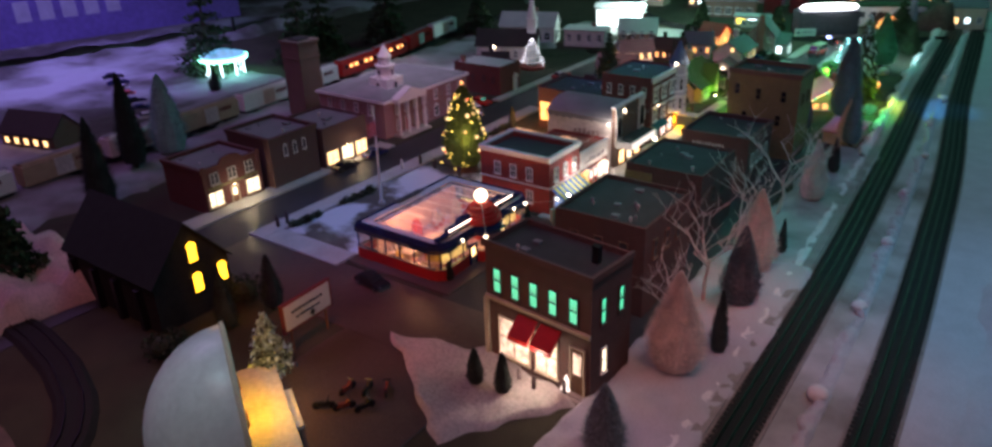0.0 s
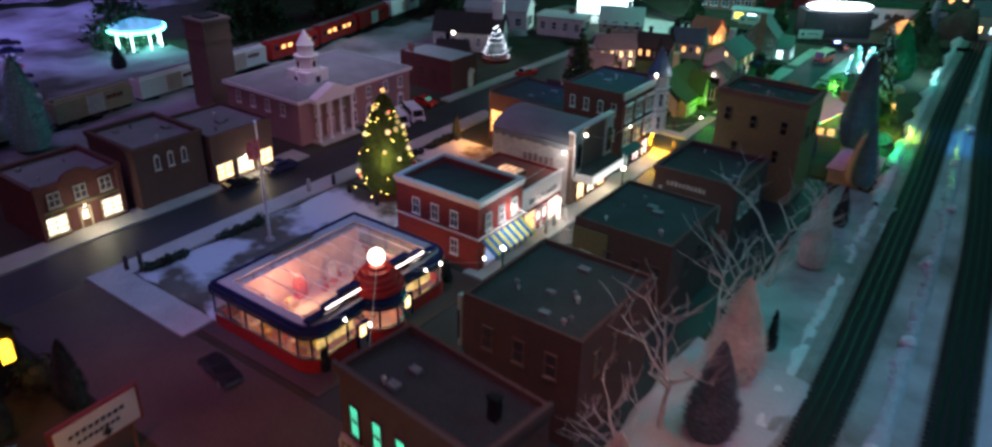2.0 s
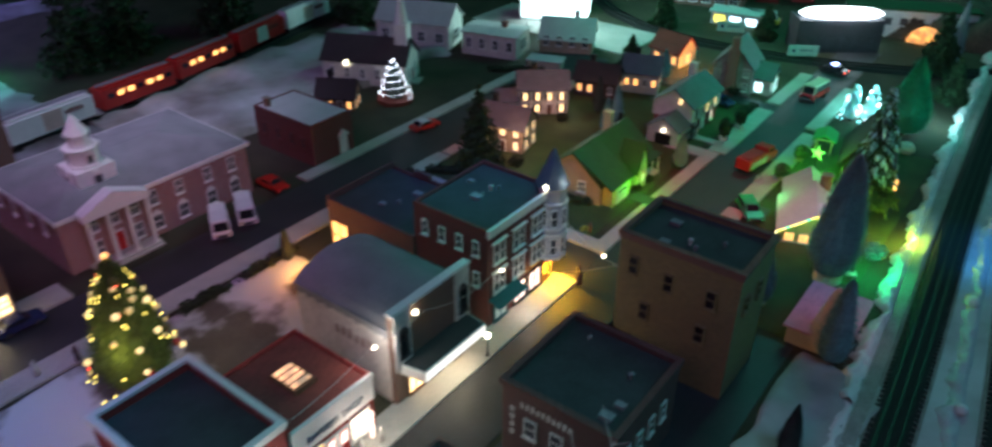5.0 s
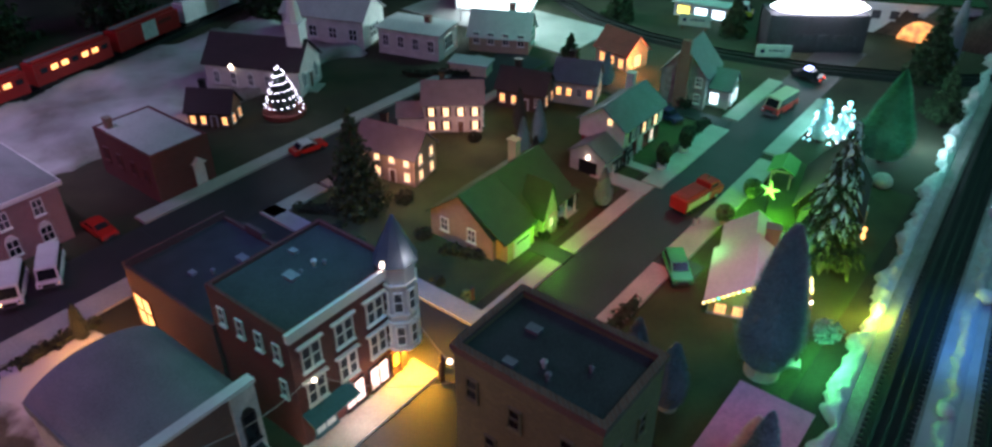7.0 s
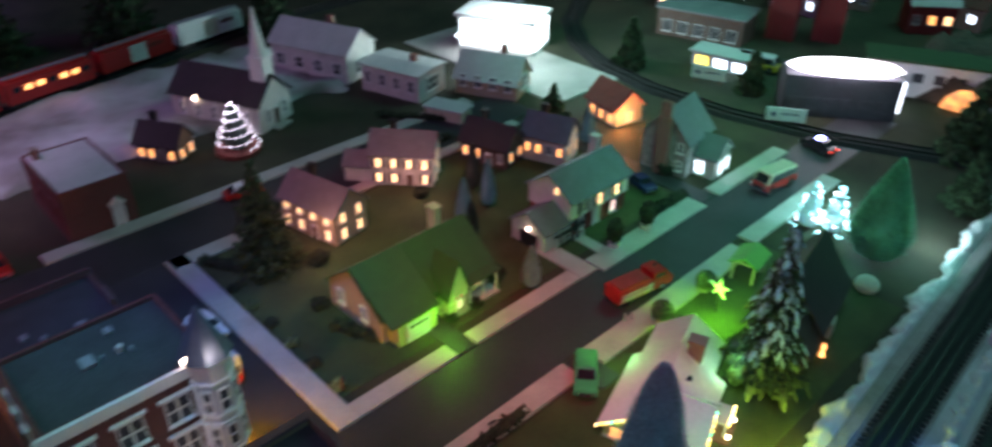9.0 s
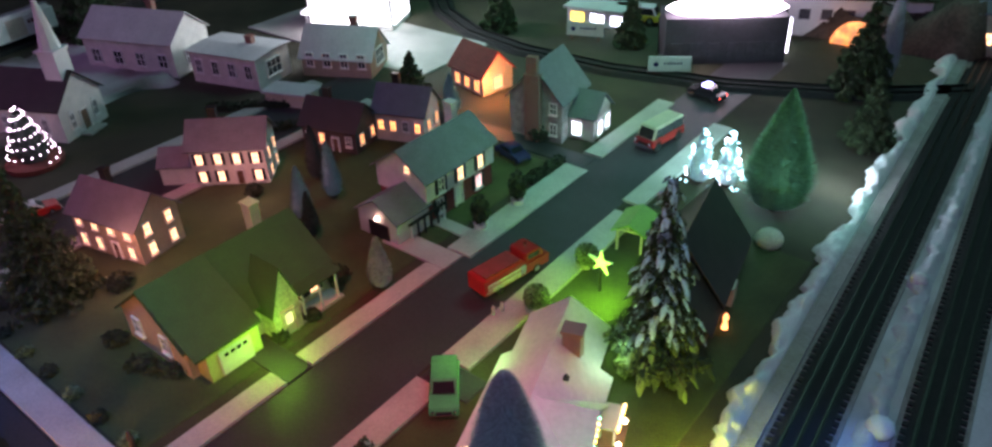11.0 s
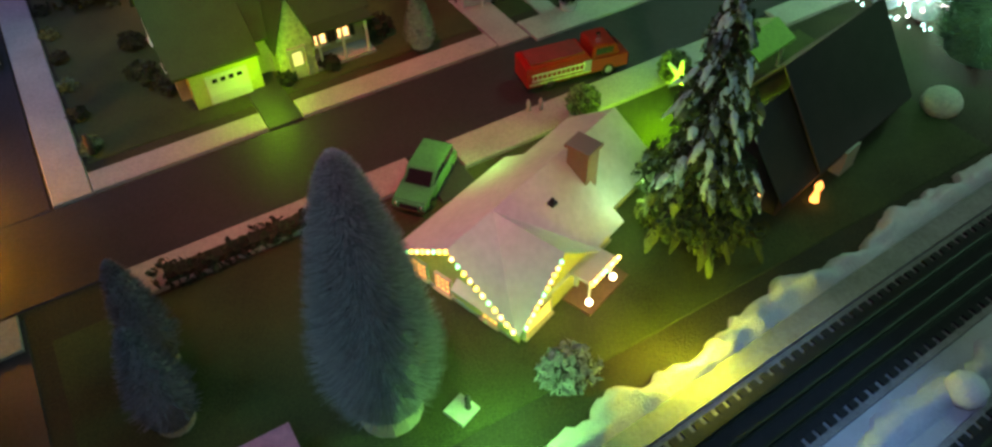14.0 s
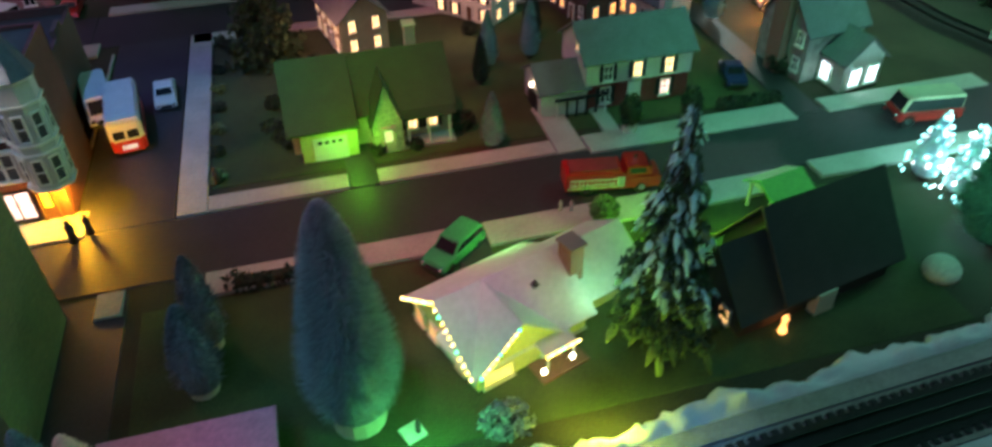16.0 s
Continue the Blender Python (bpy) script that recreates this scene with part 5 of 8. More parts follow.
def hotel():
    w, d, h = 0.19, 0.228, 0.236
    root = flat_block("hotel", -0.71, 3.192, w, d, h, MAROON_BRICK, TARROOF, "three storey dark brick corner hotel with octagonal turret", par=0.008)
    part("cornice", box(box(B(), w / 2, w / 2 + 0.006, -d / 2 - 0.004, d / 2 - 0.02, h - 0.012, h + 0.003), w / 2, w / 2 + 0.0035, -d / 2, d / 2 - 0.02, h - 0.018, h - 0.012), WHITE, root)
    for row, z in enumerate((0.083, 0.152)):
        for u in (0.035, 0.1, 0.165):
            for s in (-0.009, 0.009):
                window(root, on_face(w, d, "E", u + s, z), 0.014, 0.042, DIMGLASS, WHITE, (0, 1))
            part("window_cap", box(B(), -0.024, 0.024, -0.006, 0.001, 0, 0.004), WHITE, root, at=on_face(w, d, "E", u, z + 0.046))
    for u, zz in ((0.03, 0.172), (0.075, 0.172), (0.12, 0.172), (0.162, 0.172), (0.162, 0.1)):
        window(root, on_face(w, d, "S", u, zz), 0.012, 0.03, DIMGLASS, OFFWHITE, (0, 1))
    for u, p in ((0.105, PINKW), (0.16, PINKW)):
        window(root, on_face(w, d, "E", u, 0.014), 0.04, 0.046, p, BLACK, (1, 0))
    window(root, on_face(w, d, "E", 0.04, 0.012), 0.04, 0.05, lit("teal_shop", (0.2, 0.6, 0.6), 0.25), mat("teal_trim", (0.03, 0.12, 0.14), 0.5, 0.2, 50, 0.1), (1, 1))
    part("awning", profile(B(), [(w / 2 + 0.002, 0.076), (w / 2 + 0.03, 0.066), (w / 2 + 0.03, 0.062), (w / 2 + 0.002, 0.072)], -d / 2, -0.02), mat("teal_awning", (0.04, 0.12, 0.13), 0.8, 0.2, 50, 0.2), root)
    door(root, on_face(w, d, "E", 0.2, 0.004), 0.018, 0.055, WOOD, WOOD, AMBER)
    # turret
    tx, ty, r = w / 2 + 0.0, d / 2 - 0.008, 0.031
    t = part("turret", lathe(B(), tx, ty, [(r * 0.6, 0.066), (r, 0.074), (r, 0.245)], 8, start=22.5), mat("turret_paint", (0.5, 0.5, 0.54), 0.6, 0.15, 50, 0.1), root, "pale painted turret")
    for z in (0.072, 0.13, 0.146, 0.206, 0.24):
        part("moulding", lathe(B(), tx, ty, [(r * 1.1, z), (r * 1.12, z + 0.004)], 8, start=22.5), WHITE, t)
    part("turret_roof", lathe(B(), tx, ty, [(r * 1.22, 0.245), (r * 1.1, 0.252), (r * 0.55, 0.29), (0.002, 0.325)], 8, start=22.5), mat("slate", (0.06, 0.08, 0.11), 0.6, 0.3, 60, 0.3), root, "dark slate cone roof")
    for a in range(-90, 136, 45):
        for z in (0.086, 0.156):
            at = pose(tx, ty, z, 0, 0, a + 90) @ pose(0, -r * 0.93, 0)
            window(t, at, 0.012, 0.038, DIMGLASS, WHITE, (0, 1), sill=False, t=0.0018)
    part("lamp", ball(B(), (tx + 0.004, ty - 0.03, h + 0.012), 0.006, 10, 6), BULB, root)
    # low wing behind
    wing = flat_block("hotel_wing", -0.937, 3.177, 0.26, 0.208, 0.152, DARK_BRICK, TARROOF, "low dark brick wing with an orange lit shop", par=0.008)
    window(wing, on_face(0.26, 0.208, "S", 0.035, 0.03), 0.05, 0.07, ORANGE, WOOD, (1, 1))
    window(wing, on_face(0.26, 0.208, "W", 0.17, 0.03), 0.05, 0.07, ORANGE, WOOD, (1, 1))
    roof_bits(wing, 0.24, 0.2, 0.145, 41, 5)
    part("parapet_step", box(box(B(), -0.13, -0.124, -0.104, 0.104, 0.152, 0.16), -0.05, 0.0, 0.096, 0.104, 0.152, 0.165), DARK_BRICK, wing)
    roof_bits(root, 0.18, 0.2, h - 0.007, 43, 5)
    return root


hotel()

# ---- the brick blocks on the other side of the street ----
def corner_store():
    w, d, h = 0.25, 0.128, 0.262
    root = flat_block("corner_store", -0.207, 1.804, w, d, h, DARK_BRICK, TARROOF, "dark brick corner store with green lit upper windows", rz=-6, par=0.012)
    part("cornice", box(box(B(), -w / 2 - 0.005, w / 2 + 0.005, -d / 2 - 0.006, -d / 2, h - 0.01, h + 0.004), w / 2, w / 2 + 0.005, -d / 2, d / 2, h - 0.01, h + 0.004), DARK_BRICK, root)
    for u in (0.03, 0.075, 0.12, 0.165, 0.212):
        window(root, on_face(w, d, "S", u, 0.158), 0.017, 0.05, GREENW, DARK_BRICK, (0, 1))
    for u in (0.035, 0.092):
        window(root, on_face(w, d, "E", u, 0.158), 0.014, 0.05, GREENW, DARK_BRICK, (0, 1))
    window(root, on_face(w, d, "E", 0.04, 0.05), 0.013, 0.05, WARMW, WHITE, (0, 1))
    part("belt_course", box(B(), -w / 2, w / 2, -d / 2 - 0.006, -d / 2, 0.138, 0.146), CREAM, root)
    window(root, on_face(w, d, "S", 0.07, 0.02), 0.075, 0.085, STOREW, CREAM, (1, 1))
    window(root, on_face(w, d, "S", 0.15, 0.02), 0.05, 0.085, STOREW, CREAM, (1, 1))
    door(root, on_face(w, d, "S", 0.222, 0.006), 0.028, 0.1, WOOD, CREAM, STOREW)
    for u in (0.105, 0.16):
        part("awning", profile(B(), [(0, 0.128), (-0.035, 0.098), (-0.035, 0.088), (0, 0.124)], -0.024, 0.024), REDPAINT, root, "red cloth awning", at=on_face(w, d, "S", u, 0) @ pose(0, 0, 0, 0, 0, 90))
    part("wall_post", box(B(), -w / 2 - 0.002, -w / 2 + 0.006, -d / 2 - 0.008, -d / 2, 0, 0.138), CREAM, root)
    chimney(root, w * 0.34, d * 0.05, h - 0.012, h + 0.02, 0.007, BLACK)
    roof_bits(root, w, d, h - 0.011, 4, 4)
    part("stone_steps", box(box(B(), 0.07, 0.125, -d / 2 - 0.02, -d / 2, 0, 0.004), 0.075, 0.12, -d / 2 - 0.012, -d / 2, 0.004, 0.008), CONCRETE, root)
    return root


corner_store()
b2 = flat_block("brick_block", -0.25, 2.165, 0.22, 0.24, 0.215, DARK_BRICK, TARROOF, "brown brick block with dark tar roof and vents", par=0.01)
roof_bits(b2, 0.22, 0.24, 0.206, 9, 9)
for u in (0.05, 0.11, 0.17):
    window(b2, on_face(0.22, 0.24, "E", u, 0.13), 0.018, 0.04, DIMGLASS, BROWN_BRICK, (0, 1))
    window(b2, on_face(0.22, 0.24, "S", u, 0.13), 0.018, 0.04, DIMGLASS, BROWN_BRICK, (0, 1))
part("blade_sign", box(B(), -0.13, -0.122, -0.11, -0.1, 0.10, 0.2), mat("sign_green", (0.5, 0.62, 0.5), 0.5, 0.1, 50, 0), b2, "pale green upright sign")
bars(b2, pose(-0.126, -0.1105, 0.115), 0.005, 0.07, 1, NAVY, "sign_lettering")
b3 = flat_block("brick_block", -0.28, 2.555, 0.21, 0.23, 0.19, DARK_BRICK, TARROOF, "dark brick block with mossy tar roof", par=0.008)
roof_bits(b3, 0.21, 0.23, 0.183, 12, 6)
part("side_wall", box(B(), -0.106, -0.03, -0.118, -0.1155, 0, 0.17), TAN_BRICK, b3, "tan brick end wall")
window(b3, on_face(0.21, 0.23, "S", 0.03, 0.08, 0.003), 0.022, 0.04, lit("dim_yellow", (0.6, 0.55, 0.15), 0.25), CREAM, (1, 1))
for u in (0.08, 0.14, 0.185):
    window(b3, on_face(0.21, 0.23, "S", u, 0.1), 0.016, 0.036, DIMGLASS, DARK_BRICK, (0, 1))
    window(b3, on_face(0.21, 0.23, "E", u, 0.1), 0.016, 0.036, DIMGLASS, DARK_BRICK, (0, 1))
hw = flat_block("hardware_store", -0.297, 2.945, 0.205, 0.21, 0.165, DARK_BRICK, TARROOF, "dark brick hardware store with painted wall lettering", par=0.01, cornice=DARK_BRICK)
bars(hw, on_face(0.205, 0.21, "S", 0.085, 0.125), 0.1, 0.012, 10, OFFWHITE, "wall_lettering")
for k in range(4):
    bars(hw, on_face(0.205, 0.21, "S", 0.02, 0.108 - k * 0.017), 0.009, 0.012, 1, OFFWHITE, "wall_lettering", 0.1)
for u in (0.055, 0.105, 0.16):
    window(hw, on_face(0.205, 0.21, "S", u, 0.07), 0.02, 0.034, DIMGLASS, OFFWHITE, (0, 1))
for u in (0.04, 0.08, 0.12, 0.16):
    window(hw, on_face(0.205, 0.21, "E", u, 0.075), 0.016, 0.034, DIMGLASS, OFFWHITE, (0, 1))
roof_bits(hw, 0.2, 0.2, 0.156, 15, 4)
yb = flat_block("tan_block", -0.272, 3.25, 0.228, 0.15, 0.28, TAN_BRICK, TARROOF, "tall tan brick block with dark roof", par=0.012, cornice=BROWN_BRICK)
for u, z in ((0.03, 0.2), (0.1, 0.19), (0.18, 0.19), (0.06, 0.11), (0.17, 0.11)):
    window(yb, on_face(0.228, 0.15, "S", u, z), 0.016, 0.034, DARKGLASS, TAN_BRICK, (0, 1))
for u in (0.04, 0.1):
    window(yb, on_face(0.228, 0.15, "E", u, 0.18), 0.016, 0.034, DARKGLASS, TAN_BRICK, (0, 1))
roof_bits(yb, 0.22, 0.14, 0.269, 21, 5)
part("side_fence", box(B(), -0.12, -0.116, -0.09, -0.06, 0, 0.07), BLACK, yb)

# ---- the old shops and the courthouse ----
def old_shop(cx, cy, w, d, h, wall, label, panes, style, seed):
    root = flat_block("old_shop", cx, cy, w, d, h, wall, GREYROOF, label, par=0.01, group="old shops along the street", cornice=wall if style else None)
    n = len(panes)
    for k, p in enumerate(panes):
        u = d * (k + 0.5) / n
        if p == "door":
            door(root, on_face(w, d, "E", u, 0.006), 0.022, 0.05, WOOD, CREAM, WARMW)
        elif p:
            window(root, on_face(w, d, "E", u, 0.016), d / n * 0.72, 0.042, p, CREAM, (1, 2))
            part("stall_riser", box(B(), -d / n * 0.4, d / n * 0.4, -0.005, 0.001, -0.012, -0.004), WOOD, root, at=on_face(w, d, "E", u, 0.016))
    if style == 1:
        for u in (d * 0.2, d * 0.5, d * 0.8):
            for s in (-0.007, 0.007):
                window(root, on_face(w, d, "E", u + s, 0.084), 0.011, 0.03, DIMGLASS, OFFWHITE, (0, 1))
        part("gablet", profile(B(), [(-0.044, h)] + [(0.04 * math.cos(math.pi * k / 12), h + 0.004 + 0.018 * math.sin(math.pi * k / 12)) for k in range(12, -1, -1)] + [(0.044, h)], -0.006, 0.0), wall, root, "rounded parapet", at=pose(w / 2 - 0.002, 0, 0, 0, 0, 90))
        for y in (-d / 2 + 0.006, d / 2 - 0.006):
            part("pier", box(B(), w / 2, w / 2 + 0.005, y - 0.006, y + 0.006, 0, h + 0.008), wall, root)
        part("belt_course", box(B(), w / 2, w / 2 + 0.004, -d / 2, d / 2, 0.068, 0.074), TAN_BRICK, root)
    elif style == 2:
        for u in (d * 0.3, d * 0.5, d * 0.7):
            window(root, on_face(w, d, "E", u, 0.1), 0.011, 0.03, DIMGLASS, OFFWHITE, (0, 0), arch=True)
    if style != 2:
        part("side_lamp", ball(B(), (w / 2 + 0.006, 0, 0.064), 0.002, 6, 4), BULB, root)
    roof_bits(root, w, d, h - 0.009, seed, 4)
    return root


old_shop(-1.55, 1.985, 0.19, 0.205, 0.135, MAROON_BRICK, "two storey brown brick shop with lit show windows", [WARMW, "door", WARMW], 1, 31)
old_shop(-1.535, 2.21, 0.21, 0.19, 0.165, DARK_BRICK, "dark brick shop with narrow arched windows", [None, None, None], 2, 32)
old_shop(-1.53, 2.42, 0.22, 0.2, 0.142, DARK_BRICK, "brown brick shop with warm lit windows", [WARM, WARMW, WARM], 0, 33)


def courthouse():
    w, d, h = 0.34, 0.49, 0.142
    root = thing("courthouse", -1.635, 2.905, 0, "rose brick courthouse with white portico and steeple", "courthouse")
    part("wall", box(B(), -w / 2, w / 2, -d / 2, d / 2, 0, h), PINK_BRICK, root)
    bm = B()
    rise, o = 0.035, 0.008
    x0, x1, y0, y1 = -w / 2 - o, w / 2 + o, -d / 2 - o, d / 2 + o
    v = [bm.verts.new(p) for p in ((x0, y0, h), (x1, y0, h), (x1, y1, h), (x0, y1, h), (0, y0 + w * 0.45, h + rise), (0, y1 - w * 0.45, h + rise))]
    for f in ((0, 1, 4), (1, 2, 5, 4), (2, 3, 5), (3, 0, 4, 5), (3, 2, 1, 0)):
        bm.faces.new([v[i] for i in f])
    part("roof", bm, GREYROOF, root, "grey hipped roof")
    part("eave_board", box(B(), x0, x1, y0, y1, h - 0.01, h + 0.0005), WHITE, root)
    # portico
    pc, pw = -d / 2 + 0.12, 0.16
    part("pediment_base", box(B(), w / 2, w / 2 + 0.035, pc - pw / 2, pc + pw / 2, h - 0.014, h), WHITE, root)
    part("pediment", profile(B(), [(-pw / 2, h), (pw / 2, h), (0, h + 0.034)], -0.035, 0.0), WHITE, root, at=pose(w / 2, pc, 0, 0, 0, 90))
    part("steps", box(box(B(), w / 2, w / 2 + 0.05, pc - pw / 2, pc + pw / 2, 0, 0.004), w / 2, w / 2 + 0.04, pc - pw / 2, pc + pw / 2, 0.004, 0.008), CONCRETE, root)
    for k in range(4):
        y = pc - pw / 2 + 0.01 + k * (pw - 0.02) / 3
        part("column", lathe(B(), w / 2 + 0.028, y, [(0.007, 0.008), (0.0055, 0.014), (0.005, h - 0.022), (0.007, h - 0.014)], 12), WHITE, root)
    for u in (-0.05, 0.0, 0.05):
        for z in (0.02, 0.082):
            if u == 0 and z < 0.05:
                door(root, pose(w / 2, pc, 0.008, 0, 0, 90), 0.024, 0.05, REDPAINT, WHITE)
            else:
                window(root, pose(w / 2, pc + u, z, 0, 0, 90), 0.018, 0.036, DIMGLASS, WHITE)
    for u in (0.1, 0.17, 0.25, 0.32):
        window(root, pose(w / 2, pc + u, 0.085, 0, 0, 90), 0.018, 0.034, DIMGLASS, WHITE)
        window(root, pose(w / 2, pc + u, 0.02, 0, 0, 90), 0.022, 0.034, DARKGLASS, WHITE, arch=True)
    for u in (0.06, 0.13, 0.2, 0.27):
        window(root, on_face(w, d, "S", u, 0.085), 0.016, 0.034, DIMGLASS, WHITE)
    # steeple
    sx, sy = 0.06, pc + 0.02
    s = part("steeple", box(B(), sx - 0.045, sx + 0.045, sy - 0.045, sy + 0.045, h, h + 0.05), WHITE, root, "white painted steeple")
    part("stage", lathe(B(), sx, sy, [(0.041, h + 0.05), (0.041, h + 0.055), (0.035, h + 0.056), (0.035, h + 0.09), (0.041, h + 0.091), (0.041, h + 0.095)], 8, start=22.5), WHITE, s)
    part("lantern", lathe(B(), sx, sy, [(0.025, h + 0.095), (0.025, h + 0.125), (0.029, h + 0.126), (0.024, h + 0.133), (0.014, h + 0.15), (0.001, h + 0.172)], 8), WHITE, s)
    for a in range(0, 360, 90):
        window(s, pose(sx, sy, h + 0.06, 0, 0, a) @ pose(0, -0.0323, 0), 0.012, 0.02, DIMGLASS, WHITE, (0, 0), sill=False, arch=True)
        window(s, pose(sx, sy, h + 0.012, 0, 0, a) @ pose(0, -0.045, 0), 0.02, 0.022, DIMGLASS, WHITE, (0, 0), sill=False, arch=True)
    return root


courthouse()
bx = flat_block("brick_store", -1.557, 3.417, 0.245, 0.15, 0.124, MAROON_BRICK, PALEROOF, "red brick box shaped store with a pale flat roof", par=0.003)
door(bx, on_face(0.245, 0.15, "E", 0.11, 0.004), 0.022, 0.055, WHITE, WHITE)
part("porch_hood", profile(B(), [(-0.018, 0.062), (0.018, 0.062), (0, 0.078)], -0.012, 0), WHITE, bx, at=on_face(0.245, 0.15, "E", 0.11, 0.0))
for u in (0.04, 0.1, 0.16, 0.21):
    window(bx, on_face(0.245, 0.15, "S", u, 0.05), 0.016, 0.03, DIMGLASS, MAROON_BRICK)
chimney(bx, -0.09, -0.05, 0.12, 0.145, 0.009)

# ---- the houses ----
def cottage():
    root = thing("cottage", -0.775, 3.775, 0, "tan cottage with green roof, arched gable and attached garage", "house")
    gable_part(root, 0.17, 0.27, 0.062, 0.128, CLAP_T, SHINGLE_G, axis="y")
    part("garage", profile(B(), [(0.08, 0), (0.115, 0), (0.115, 0.056), (0.08, 0.08)], -0.122, -0.03), CLAP_Y, root)
    part("roof", profile(B(), [(0.0, 0.1295), (0.122, 0.056), (0.122, 0.06), (0.0, 0.1335)], -0.142, -0.026), SHINGLE_G, root)
    gable_part(root, 0.06, 0.05, 0.058, 0.128, mat("lattice_front", (0.55, 0.6, 0.35), 0.7, 0.5, 140, 0.6), SHINGLE_G, x=0.092, y=0.02, name="entry_gable", over=0.004)
    g = part("garage_door", box(B(), -0.028, 0.028, -0.002, 0.001, 0, 0.042), WHITE, root, at=pose(0.1155, -0.075, 0.003, 0, 0, 90))
    for k in range(3):
        part("panel", box(B(), -0.027, 0.027, -0.003, -0.002, 0.001 + k * 0.0135, 0.0125 + k * 0.0135), WHITE, g)
    for k in range(4):
        part("pane", box(B(), -0.02 + k * 0.011, -0.013 + k * 0.011, -0.0036, -0.003, 0.032, 0.038), DARKGLASS, g)
    door(root, pose(0.1225, 0.02, 0.004, 0, 0, 90), 0.02, 0.045, CREAM, CREAM, lit("green_door", (0.7, 0.9, 0.3), 0.7))
    for y in (0.065, 0.1):
        window(root, pose(0.086, y, 0.022, 0, 0, 90), 0.016, 0.03, WARM, WHITE, (1, 1), shutters=BLACK)
    for y in (0.055, 0.09, 0.125):
        part("porch_post", box(B(), 0.115, 0.118, y - 0.0015, y + 0.0015, 0, 0.058), WHITE, root)
    part("porch_floor", box(B(), 0.086, 0.12, 0.046, 0.134, 0, 0.006), CONCRETE, root)
    part("porch_roof", box(B(), 0.085, 0.122, 0.045, 0.136, 0.057, 0.060), SHINGLE_G, root)
    for x in (-0.045, 0.03):
        window(root, on_face(0.17, 0.27, "S", 0.085 + x, 0.028), 0.018, 0.028, DIMGLASS, WHITE)
    chimney(root, -0.03, 0.09, 0.07, 0.155, 0.011, CREAM)
    return root


cottage()


def white_house(name, cx, cy, rz, w, d, eave, ridge, wall, label, rows, shutters=None, pane=WARM, roof=SHINGLE, lit_all=True):
    root = thing(name, cx, cy, rz, label, "house", "old houses of the block")
    gable_part(root, w, d, eave, ridge, wall, roof)
    for z in rows:
        n = 4
        for k in range(n):
            u = w * (k + 0.5) / n
            if z < 0.03 and k == 2:
                door(root, on_face(w, d, "S", u, 0.003), 0.014, 0.032, WOOD, WHITE)
            else:
                window(root, on_face(w, d, "S", u, z), 0.0125, 0.022, pane if (k + int(z * 100)) % 5 or lit_all else DIMGLASS, WHITE, (1, 1), shutters=shutters, t=0.0016)
        for k in range(2):
            for face in ("E", "W"):
                window(root, on_face(w, d, face, d * (k + 0.5) / 2, z), 0.0125, 0.022, pane, WHITE, (1, 1), t=0.0016)
    chimney(root, -w * 0.18, d * 0.08, ridge - 0.03, ridge + 0.022, 0.008, BLACK)
    return root


white_house("farmhouse", -1.11, 3.79, 12, 0.165, 0.1, 0.08, 0.125, CLAP_T, "pale clapboard farmhouse with warm lit windows", (0.014, 0.055), roof=SHINGLE)
fh = white_house("shuttered_house", -1.165, 4.07, 40, 0.155, 0.095, 0.088, 0.13, CLAP, "white clapboard house with dark shutters and lit windows", (0.012, 0.052), shutters=BLACK)
gable_part(fh, 0.08, 0.07, 0.045, 0.072, CLAP, SHINGLE, x=-0.11, y=-0.005, name="annex", over=0.005)
white_house("dark_house", -1.09, 4.3, 15, 0.14, 0.09, 0.06, 0.105, mat("dark_board", (0.1, 0.06, 0.05), 0.8, 0.3, 40, 0.2), "dark brown house with a few orange windows", (0.02,), pane=ORANGE, roof=SHINGLE_D, lit_all=False)
white_house("cabin", -1.70, 3.68, 32, 0.12, 0.08, 0.05, 0.095, WOOD, "small dark timber cabin with orange windows", (0.012,), pane=ORANGE, roof=SHINGLE_D)
white_house("grey_house", -0.99, 4.42, 20, 0.12, 0.09, 0.075, 0.12, CLAP, "grey clapboard house half hidden by trees", (0.03,), pane=ORANGE, roof=SHINGLE, lit_all=False)


